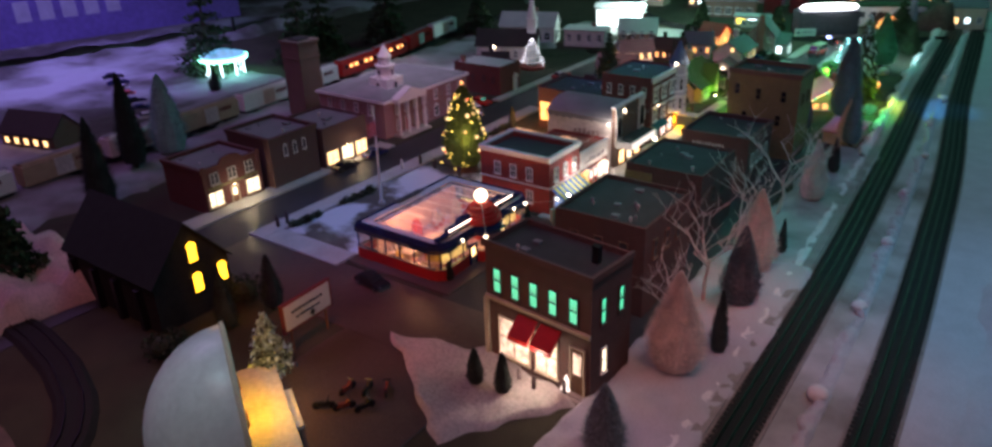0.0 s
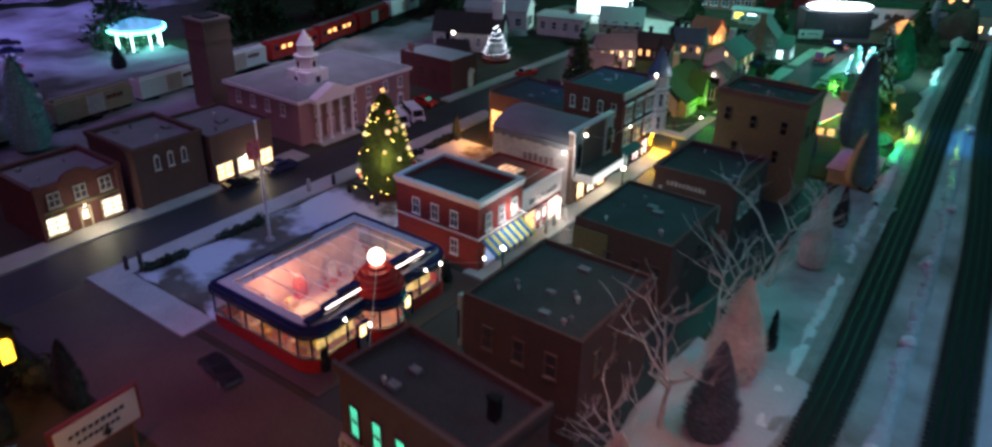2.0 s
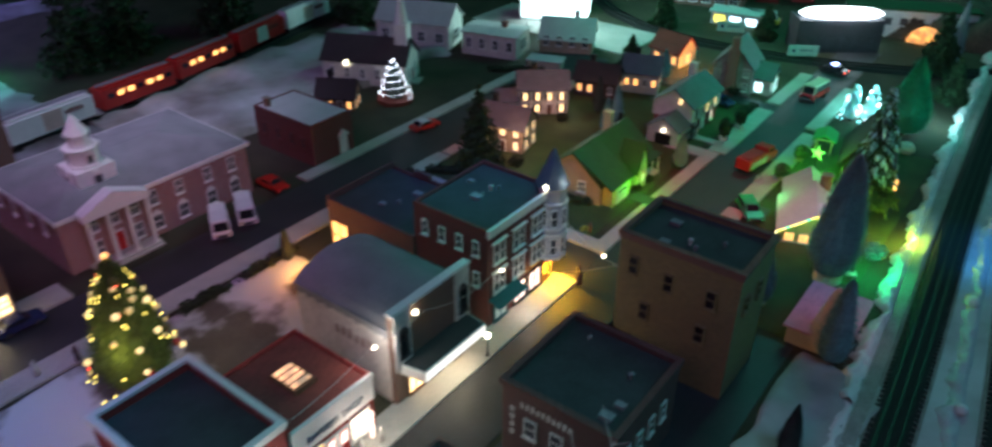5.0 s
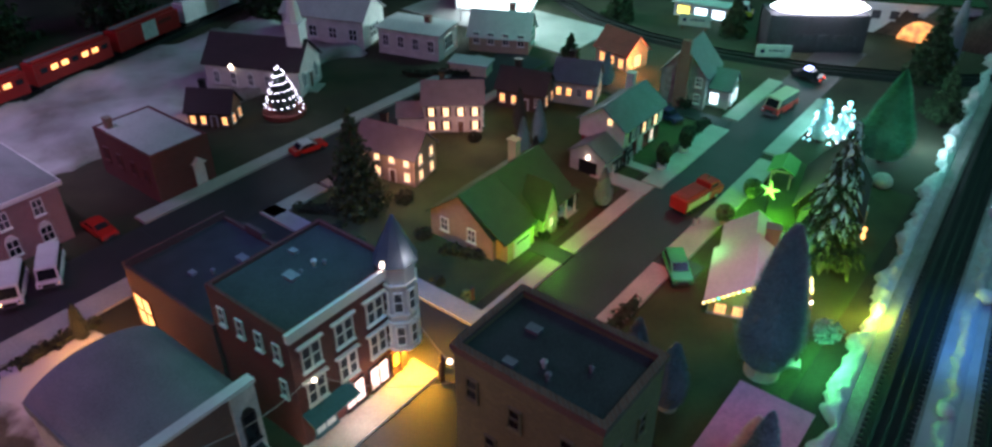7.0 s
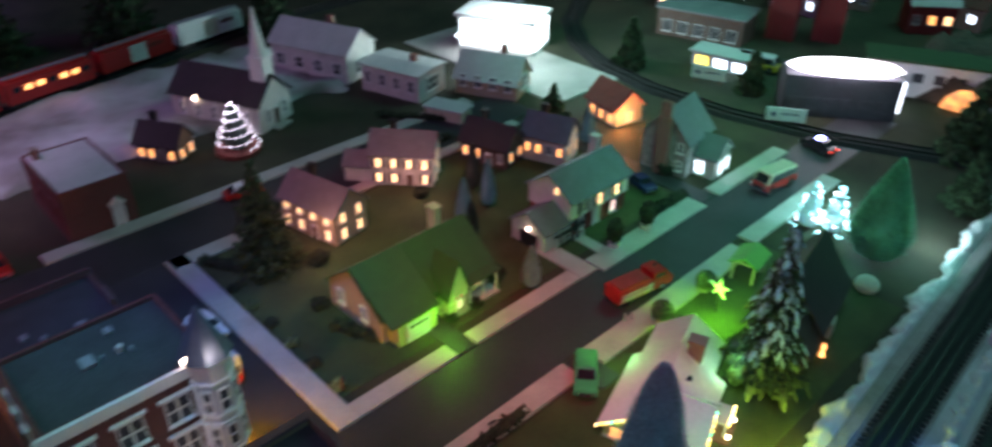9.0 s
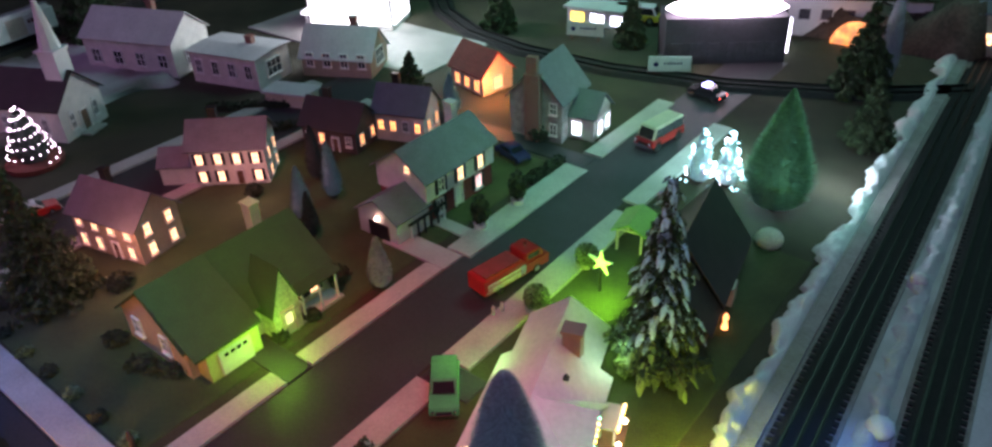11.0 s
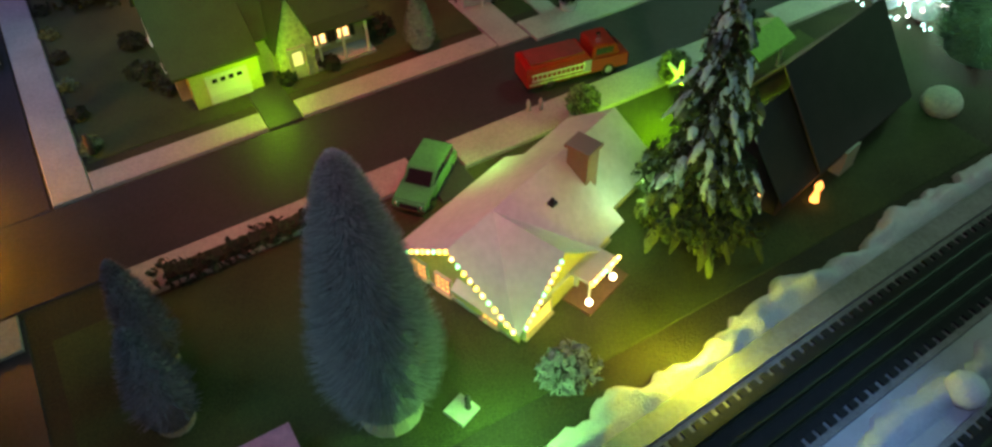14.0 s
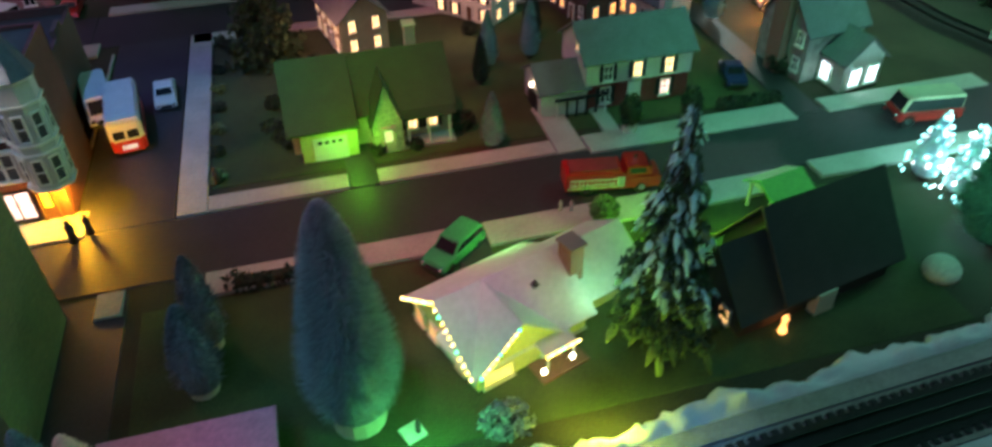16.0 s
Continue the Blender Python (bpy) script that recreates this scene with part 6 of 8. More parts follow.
def brick_house():
    root = thing("brick_house", -0.745, 4.25, 0, "two storey house of white boards over red brick with garage", "house")
    w, d = 0.115, 0.2
    part("lower_wall", box(B(), -w / 2, w / 2, -d / 2, d / 2, 0, 0.052), RED_BRICK, root)
    gable_part(root, w + 0.014, d, 0.1, 0.145, CLAP, SHINGLE, axis="y", base=0.053)
    gable_part(root, 0.1, 0.085, 0.05, 0.082, CLAP, SHINGLE, x=0.012, y=-0.138, name="garage", axis="y", over=0.006)
    for y in (-0.06, -0.005, 0.055):
        window(root, pose(w / 2 + 0.007, y, 0.062, 0, 0, 90), 0.014, 0.026, WARM if y > -0.05 else DIMGLASS, WHITE, (1, 1), shutters=BLACK)
    for y in (-0.06, 0.055):
        window(root, pose(w / 2, y, 0.014, 0, 0, 90), 0.016, 0.028, PINKW if y > 0 else DIMGLASS, WHITE, (1, 1), shutters=BLACK)
    door(root, pose(w / 2, -0.005, 0.003, 0, 0, 90), 0.018, 0.042, WHITE, WHITE)
    window(root, on_face(w, d, "S", 0.08, 0.105), 0.012, 0.016, WARM, WHITE)
    part("garage_door", box(B(), -0.03, 0.02, -0.002, 0.001, 0, 0.034), BLACK, root, at=pose(0.02, -0.181, 0.002))
    part("porch_lamp", ball(B(), (0.015, -0.184, 0.046), 0.004, 8, 5), BULB, root)
    for k in range(6):
        part("trellis_bar", box(B(), 0.07, 0.073, -0.155 + k * 0.018, -0.152 + k * 0.018, 0, 0.036), WHITE if k in (0, 5) else BLACK, root)
    part("trellis_rail", box(B(), 0.069, 0.074, -0.158, -0.06, 0.036, 0.04), BLACK, root)
    chimney(root, -0.03, 0.085, 0.08, 0.165, 0.01, CLAP)
    return root


brick_house()


def ranch():
    root = thing("ranch_house", -0.224, 3.866, 19, "low white ranch house edged with coloured fairy lights", "house")
    w, d, e, r = 0.145, 0.165, 0.036, 0.086
    gable_part(root, w, d, e, r, CLAP_Y, PALEROOF, over=0.01, thick=0.003, axis="y")
    gable_part(root, 0.115, 0.105, 0.03, 0.072, CLAP_Y, PALEROOF, x=-0.006, y=0.14, over=0.008, thick=0.003, axis="y", name="rear_wing")
    gable_part(root, 0.07, 0.118, e, r - 0.0008, CLAP_Y, PALEROOF, x=0.045, y=-0.025, over=0.009, thick=0.003, name="cross_gable")
    chimney(root, 0.024, 0.094, 0.05, 0.104, 0.013)
    part("vent", box(lathe(B(), 0.03, 0.034, [(0.002, 0.055), (0.002, 0.078)], 8), 0.026, 0.034, 0.03, 0.038, 0.07, 0.073), BLACK, root, "black roof vent")
    for u in (0.022, 0.055, 0.118):
        window(root, on_face(w, d, "S", u, 0.009, 0.0005), 0.019, 0.02, ORANGE, CREAM, (2, 2), t=0.0016)
    window(root, pose(0.0805, -0.056, 0.006, 0, 0, 90), 0.04, 0.022, lit("yellow_front", (0.9, 0.8, 0.12), 1.0), CREAM, (0, 0), t=0.0016)
    door(root, pose(0.0805, 0.018, 0.004, 0, 0, 90), 0.016, 0.026, CREAM, WHITE, WARMW)
    part("porch_roof", box(B(), 0.081, 0.108, -0.004, 0.042, 0.033, 0.036), PALEROOF, root)
    part("porch_floor", box(B(), 0.081, 0.116, -0.014, 0.055, 0, 0.004), WOOD, root)
    for y in (0.0, 0.038):
        part("porch_post", tube(B(), (0.104, y, 0.004), (0.104, y, 0.033), 0.0015), WHITE, root)
    for y in (-0.012, 0.03):
        part("porch_lamp", ball(B(), (0.112, y, 0.02), 0.0038, 8, 5), BULB, root)
    part("plinth", box(B(), -w / 2 - 0.002, w / 2 + 0.002, -d / 2 - 0.002, d / 2 + 0.002, 0, 0.005), CONCRETE, root)
    run = []
    y0, half, low = -d / 2 - 0.011, w / 2 + 0.009, 0.03
    for k in range(11):
        s = k / 10
        run.append((-half + half * s, y0, low + (r - low) * s + 0.001))
    for k in range(12):
        s = k / 11
        run.append((half * s, y0, r - (r - low) * s + 0.001))
    for k in range(1, 12):
        u = k / 12
        run.append((0.0895, y0 + 0.004 + 0.064 * u, low + (r - low) * u))
    for k in range(9):
        run.append((0.109, -0.004 + 0.046 * k / 8, 0.037))
    for k, c in enumerate(run):
        part("fairy_bulb", ball(B(), c, 0.0026, 6, 4), (FAIRY, BULB_Y, FAIRY, BULB_G, BULB_Y)[k % 5], root)
    return root


ranch()


def barn():
    root = thing("brown_house", -0.212, 4.315, 11, "dark brown gabled house with one lit window", "house")
    DB = mat("dark_stain", (0.06, 0.04, 0.03), 0.8, 0.3, 40, 0.2)
    gable_part(root, 0.125, 0.18, 0.05, 0.138, DB, SHINGLE_D, y=-0.025, axis="y", over=0.012)
    gable_part(root, 0.11, 0.1, 0.04, 0.11, DB, SHINGLE_D, x=0.008, y=-0.135, axis="y", over=0.01, name="front_wing")
    window(root, pose(0.035, -0.1855, 0.008), 0.016, 0.02, WARM, CREAM, (2, 3), t=0.0014)
    door(root, pose(0.063, -0.06, 0.003, 0, 0, 90), 0.016, 0.032, CREAM, CREAM)
    part("bay", box(B(), 0.0635, 0.078, -0.075, -0.045, 0, 0.036), CREAM, root)
    part("edge_board", tube(tube(B(), (-0.074, -0.128, 0.04), (0, -0.128, 0.1435), 0.0012), (0, -0.128, 0.1435), (0.074, -0.128, 0.04), 0.0012), WOOD, root)
    for y in (-0.03, 0.03):
        window(root, pose(-0.0625, y, 0.014, 0, 0, -90), 0.016, 0.022, DIMGLASS, CREAM)
    part("yard_figure", lathe(B(), 0.08, -0.13, [(0.006, 0), (0.003, 0.016), (0.005, 0.024), (0.002, 0.03)], 7), ORANGE, root, "small glowing garden ornament")
    return root


barn()


def stone_house():
    root = thing("stone_house", -0.74, 4.63, 8, "grey stone house with steep roof and red chimney stack", "house")
    gable_part(root, 0.13, 0.13, 0.1, 0.175, STONE, SHINGLE, axis="y")
    gable_part(root, 0.07, 0.09, 0.06, 0.1, CLAP, SHINGLE, x=0.09, y=0.02, name="porch_wing")
    part("chimney", box(box(B(), -0.018, 0.018, -0.085, -0.066, 0, 0.16), -0.012, 0.012, -0.083, -0.068, 0.16, 0.2), CHIM_BRICK, root)
    for y in (0.0, 0.04):
        window(root, pose(0.127, y, 0.012, 0, 0, 90), 0.024, 0.032, COOLW, WHITE, (1, 1))
    window(root, pose(0.085, -0.027, 0.012), 0.022, 0.032, COOLW, WHITE, (1, 1))
    for z in (0.02, 0.07):
        window(root, on_face(0.13, 0.13, "S", 0.11, z), 0.014, 0.024, DIMGLASS, WHITE)
    return root


stone_house()
og = thing("red_roof_house", -1.03, 4.74, -12, "small house with red roof, walls lit orange by an added lamp", "house")
gable_part(og, 0.13, 0.1, 0.055, 0.105, CREAM, mat("bright_red_roof", (0.42, 0.06, 0.045), 0.75, 0.25, 20, 0.3))
for u in (0.03, 0.07, 0.11):
    window(og, on_face(0.13, 0.1, "S", u, 0.012), 0.018, 0.026, ORANGE, WHITE)
window(og, on_face(0.13, 0.1, "E", 0.05, 0.014), 0.024, 0.028, ORANGE, WHITE)


def church():
    root = thing("church", -1.80, 3.93, 25, "white clapboard church with dark roof and steeple", "church")
    w, d = 0.3, 0.15
    gable_part(root, w, d, 0.085, 0.15, CLAP, SHINGLE_D)
    for k in range(5):
        window(root, on_face(w, d, "S", 0.035 + k * 0.055, 0.025), 0.014, 0.034, DIMGLASS, WHITE, arch=True)
    door(root, on_face(w, d, "E", d / 2, 0.004), 0.024, 0.05, WOOD, WHITE)
    for u in (0.035, 0.115):
        window(root, on_face(w, d, "E", u, 0.025), 0.014, 0.034, DIMGLASS, WHITE, arch=True)
    part("tower", box(box(B(), 0.1, 0.145, -0.0225, 0.0225, 0.08, 0.2), 0.096, 0.149, -0.0265, 0.0265, 0.2, 0.206), WHITE, root)
    part("spire", lathe(B(), 0.1225, 0, [(0.024, 0.206), (0.018, 0.24), (0.001, 0.34)], 8), WHITE, root)
    part("wall_lamp", ball(B(), (-0.06, -0.08, 0.08), 0.007, 8, 5), BULB, root)
    part("step", box(B(), 0.15, 0.18, -0.03, 0.03, 0, 0.005), CONCRETE, root)
    return root


church()
# big white houses farther off
for x, y, rz, w, d, e, r, lab in ((-1.93, 4.33, 20, 0.3, 0.16, 0.1, 0.16, "large white house with long porch"), (-1.62, 4.42, 15, 0.22, 0.14, 0.085, 0.09, "white building with a dark picture window"), (-1.42, 4.62, 25, 0.2, 0.13, 0.055, 0.12, "brown house with pale snowy roof")):
    root = thing("far_house", x, y, rz, lab, "house", "far houses")
    gable_part(root, w, d, e, r, CLAP if "white" in lab else CLAP_T, PALEROOF)
    for k in range(4):
        window(root, on_face(w, d, "S", w * (k + 0.5) / 4, 0.03), w * 0.09, 0.035, DARKGLASS if k % 2 else DIMGLASS, WHITE, (1, 1))
    window(root, on_face(w, d, "E", d / 2, 0.025), d * 0.4, 0.04, DIMGLASS, WHITE, (2, 1))
    chimney(root, 0.03, 0.02, r - 0.03, r + 0.02, 0.01)
yw = thing("yellow_shed", -1.36, 4.38, 20, "low cream shed with flat roof", "shed")
part("wall", box(B(), -0.06, 0.06, -0.03, 0.03, 0, 0.035), CREAM, yw)
part("roof", box(B(), -0.066, 0.066, -0.036, 0.036, 0.035, 0.041), PALEROOF, yw)


def dark_church():
    root = thing("dark_church", -1.16, 1.52, 0, "dark stone church with amber arched windows", "church")
    gable_part(root, 0.36, 0.19, 0.12, 0.23, mat("dark_stone", (0.02, 0.018, 0.018), 0.9, 0.4, 60, 0.6), mat("green_slate", (0.014, 0.024, 0.02), 0.85, 0.3, 50, 0.3))
    for z, y in ((0.135, 0.01), (0.06, 0.01), (0.06, 0.075)):
        window(root, pose(0.18, y, z, 0, 0, 90), 0.022, 0.035, AMBER, BLACK, (0, 0), sill=False)
        bm = profile(B(), [(0.011 * math.cos(math.pi * k / 10), 0.011 * math.sin(math.pi * k / 10)) for k in range(11)], -0.0045, 0.0)
        part("arch_pane", bm, AMBER, root, at=pose(0.18, y, z + 0.035, 0, 0, 90))
    for k in range(4):
        part("buttress", box(B(), -0.15 + k * 0.09, -0.135 + k * 0.09, -0.11, -0.095, 0, 0.1), BLACK, root)
    return root


dark_church()


def bandshell():
    root = thing("bandshell", -0.58, 1.325, 60, "white domed bandshell with amber lit stage", "bandshell")
    bm = B()
    R, n, m = 0.165, 28, 12
    for rad in (R, R - 0.006):
        rows = []
        for j in range(m + 1):
            z = rad * 1.2 * math.sin(radians(90 * j / m))
            rr = max(0.0008, rad * math.cos(radians(90 * j / m)))
            rows.append([bm.verts.new((rr * math.cos(radians(90 + 180 * i / n)), rr * math.sin(radians(90 + 180 * i / n)), z)) for i in range(n + 1)])
        for a, b in zip(rows, rows[1:]):
            for i in range(n):
                bm.faces.new((a[i], a[i + 1], b[i + 1], b[i])).smooth = True
    part("shell", bm, mat("shell_paint", (0.68, 0.7, 0.7), 0.35, 0.12, 10, 0.1), root, "glossy white dome shell")
    rim = B()
    for i in range(24):
        a0, a1 = math.pi * i / 24, math.pi * (i + 1) / 24
        tube(rim, (0, R * math.cos(a0), R * 1.2 * math.sin(a0)), (0, R * math.cos(a1), R * 1.2 * math.sin(a1)), 0.005, seg=6)
    part("rim", rim, CREAM, root)
    part("stage", box(box(B(), -0.1, 0.085, -0.15, 0.15, 0, 0.02), 0.085, 0.1, -0.06, 0.06, 0, 0.01), OFFWHITE, root)
    for k in range(4):
        part("stage_prop", lathe(B(), -0.02 + 0.02 * (k % 2), -0.09 + k * 0.06, [(0.012, 0.02), (0.01, 0.05), (0.004, 0.06)], 8), WOOD, root)
    return root


bandshell()
bb = thing("billboard", -0.69, 1.59, 93, "white billboard in a red frame on posts", "sign")
part("board", box(B(), -0.07, 0.07, -0.003, 0.003, 0.05, 0.118), mat("board_red", (0.2, 0.04, 0.04), 0.6, 0.2, 40, 0.1), bb)
part("panel", box(B(), -0.064, 0.064, -0.0045, -0.003, 0.056, 0.112), mat("board_white", (0.6, 0.62, 0.66), 0.5, 0.1, 30, 0), bb)
bars(bb, pose(0, -0.0045, 0.09), 0.09, 0.006, 9, NAVY)
bars(bb, pose(0, -0.0045, 0.075), 0.07, 0.005, 8, NAVY)
part("emblem", lathe(B(), 0, 0, [(0.008, 0), (0.008, 0.001)], 4), BLACK, bb, at=pose(0.01, -0.005, 0.066, 90, 0, 0))
for x in (-0.05, 0.05):
    part("post", tube(B(), (x, 0, 0), (x, 0, 0.05), 0.003), WOOD, bb)

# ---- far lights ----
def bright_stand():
    root = thing("lit_stand", -1.68, 4.92, 25, "white building, cold floodlight put in as glowing faces and canopy", "building")
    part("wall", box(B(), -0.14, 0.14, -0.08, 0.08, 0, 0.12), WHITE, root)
    # Glowing faces stand in for the floodlight on the walls.
    part("glow_panel", box(box(B(), -0.13, 0.13, -0.083, -0.08, 0.02, 0.11), 0.14, 0.143, -0.07, 0.07, 0.02, 0.11), glow("flood_glow", (0.7, 1.0, 0.97), 3.0), root)
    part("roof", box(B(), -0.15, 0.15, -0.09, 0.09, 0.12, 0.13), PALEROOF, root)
    # The canopy emits too, as part of that glow.
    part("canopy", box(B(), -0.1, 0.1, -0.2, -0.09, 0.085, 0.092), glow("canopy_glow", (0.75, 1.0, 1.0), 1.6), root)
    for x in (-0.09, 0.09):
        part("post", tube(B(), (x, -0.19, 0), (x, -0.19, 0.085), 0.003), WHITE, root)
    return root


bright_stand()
st = thing("stadium_canopy", -0.60, 5.25, 36, "dark building topped by a long glowing white canopy", "building")
part("wall", box(B(), -0.16, 0.16, -0.05, 0.07, 0, 0.125), mat("dark_front", (0.05, 0.05, 0.06), 0.7, 0.3, 30, 0.1), st)
part("canopy", lathe(B(), 0, 0, [(0.1, 0), (0.115, 0.01), (0.1, 0.022)], 24), glow("oval_glow", (0.85, 0.95, 1.0), 5.0), st, "glowing oval canopy", at=pose(0, -0.02, 0.135, 0, 0, 0) @ Matrix.Diagonal((1.4, 0.5, 1, 1)))
part("lit_post", box(B(), 0.175, 0.19, 0.02, 0.035, 0.0, 0.095), glow("post_glow", (0.7, 0.95, 1.0), 3.0), st)
for k in range(6):
    part("front_window", box(B(), -0.145 + k * 0.05, -0.115 + k * 0.05, -0.053, -0.05, 0.02, 0.06), DIMGLASS, st)
wide = thing("far_store", -1.25, 5.55, 14, "long brown brick store with grey roof and columns", "building")
part("wall", box(B(), -0.16, 0.16, -0.08, 0.08, 0, 0.1), BROWN_BRICK, wide)
part("roof", box(B(), -0.17, 0.17, -0.09, 0.09, 0.1, 0.107), GREYROOF, wide)
for k in range(5):
    window(wide, on_face(0.32, 0.16, "S", 0.04 + k * 0.06, 0.02), 0.035, 0.04, DIMGLASS, WHITE, (1, 0))
shop2 = thing("yellow_stand", -1.02, 5.32, 10, "small stand with yellow and white lit front", "building")
part("wall", box(B(), -0.1, 0.1, -0.04, 0.04, 0, 0.05), WHITE, shop2)
part("roof", box(B(), -0.11, 0.11, -0.05, 0.05, 0.05, 0.057), PALEROOF, shop2)
for k, m in enumerate((glow("stand_yellow", (1.0, 0.85, 0.1), 1.6), COOLW, COOLW)):
    window(shop2, on_face(0.2, 0.08, "S", 0.035 + k * 0.065, 0.01), 0.045, 0.03, m, WHITE, (0, 0))
for x, y, rz in ((-0.65, 5.05, 32), (-0.98, 5.16, 20)):
    s = thing("billboard", x, y, rz, "pale green billboard with dark emblem", "sign")
    part("board", box(B(), -0.055, 0.055, -0.003, 0.003, 0.015, 0.055), mat("board_pale", (0.4, 0.55, 0.48), 0.6, 0.15, 40, 0.1), s)
    bars(s, pose(0.01, -0.003, 0.035), 0.05, 0.006, 6, NAVY)
    part("emblem", lathe(B(), 0, 0, [(0.007, 0), (0.007, 0.001)], 10), NAVY, s, at=pose(-0.035, -0.003, 0.035, 90, 0, 0))
    for u in (-0.04, 0.04):
        part("post", tube(B(), (u, 0, 0), (u, 0, 0.015), 0.003), WOOD, s)
tn = thing("tunnel_portal", -0.32, 5.55, 0, "rocky tunnel mouth glowing orange inside", "tunnel")
bm = B()
sheet(bm, -0.25, 0.3, -0.02, 0.5, 0.0, 16, 16, 0.16, 5, 0.02)
part("rock", bm, mat("rock", (0.1, 0.07, 0.05), 0.9, 0.5, 14, 0.8), tn)
part("arch_pane", profile(B(), [(0.07 * math.cos(math.pi * k / 12), 0.07 * math.sin(math.pi * k / 12)) for k in range(13)], -0.035, -0.025), lit("tunnel_glow", (1.0, 0.35, 0.04), 1.2, 0.15, 30), tn)

# ---- trees, vehicles, small things ----
brush_tree(-0.122, 3.675, 0.312, 0.066, BRISTLE, "large frosted grey bottle brush tree on a pale foot", 16000, 3, foot=CREAM, power=0.6, thick=0.0007)
brush_tree(-0.214, 3.503, 0.14, 0.038, BRISTLE_S, "small slate grey bottle brush tree", 1500, 4, foot=CREAM)
brush_tree(-0.285, 3.51, 0.15, 0.034, BRISTLE_S, "small slate grey bottle brush tree", 1500, 5, foot=CREAM)
snow_spruce(-0.15, 4.053, 0.33, 0.066, "tall spruce crusted with bluish snow, lower boughs coloured as lit green", 6)
brush_tree(-0.18, 4.575, 0.25, 0.082, mat("sea_green_bristle", (0.07, 0.3, 0.2), 0.85, 0.4, 30, 0, island=0.8), "large sea green cone tree", 7000, 7, power=0.85)
conifer(-0.12, 4.95, 0.15, 0.045, NEEDLE, "dark spruce beside the far track", 2600, 8, 0.008)
# Gold ornament with a faint emission for the tree lights shining on it.
GOLDBALL = mat("glowing_gold_ornament", (0.8, 0.55, 0.2), 0.3, 0.2, 50, 0, 0.6, (1.0, 0.75, 0.3), 0.25)
XGREEN = mat("christmas_needle", (0.13, 0.2, 0.045), 0.8, 0.5, 40, 0, island=0.9)
brush_tree(-1.02, 2.56, 0.285, 0.088, XGREEN, "tall green Christmas tree with ornaments and lights", 5200, 9, name="christmas_tree", foot=WOOD)
xt = bpy.data.objects["christmas_tree"]
q = random.Random(5)
# Pale ornaments emit more strongly, again for light caught from the bulbs.
XGLOW = glow("ornament_glow", (1.0, 0.72, 0.3), 0.9)
for k in range(104):
    u = q.random() ** 0.9 * 0.9
    a = q.uniform(0, 6.2832)
    rad = 0.087 * (1 - u) ** 0.62
    c = (rad * math.cos(a), rad * math.sin(a), 0.285 * (0.1 + 0.9 * u) + rad * 0.1)
    if k % 3 == 0:
        part("ornament", ball(B(), c, q.uniform(0.004, 0.0068), 8, 6), (XGLOW, GOLDBALL, XGLOW, GOLDBALL, REDPAINT)[k // 3 % 5], xt)
    else:
        part("bulb", ball(B(), c, 0.0019, 6, 4), BULB_R if k % 13 == 2 else BULB_Y, xt)
part("star", ball(B(), (0, 0, 0.292), 0.006, 6, 4), ORANGE, xt)
wt = brush_tree(-1.59, 3.83, 0.135, 0.05, BRISTLE_D, "small tree wound with white lights", 900, 10, name="lighted_tree")
for k in range(100):
    u = k / 99
    a = u * 6.2832 * 6
    rad = 0.053 * (1 - u) ** 0.85 + 0.003
    part("bulb", ball(B(), (rad * math.cos(a), rad * math.sin(a), 0.018 + 0.124 * u), 0.0016, 5, 4), BULB_W, wt)
part("planter", lathe(B(), 0, 0, [(0.06, 0), (0.062, 0.012), (0.055, 0.014)], 20), REDROOF, wt, "round red planter")

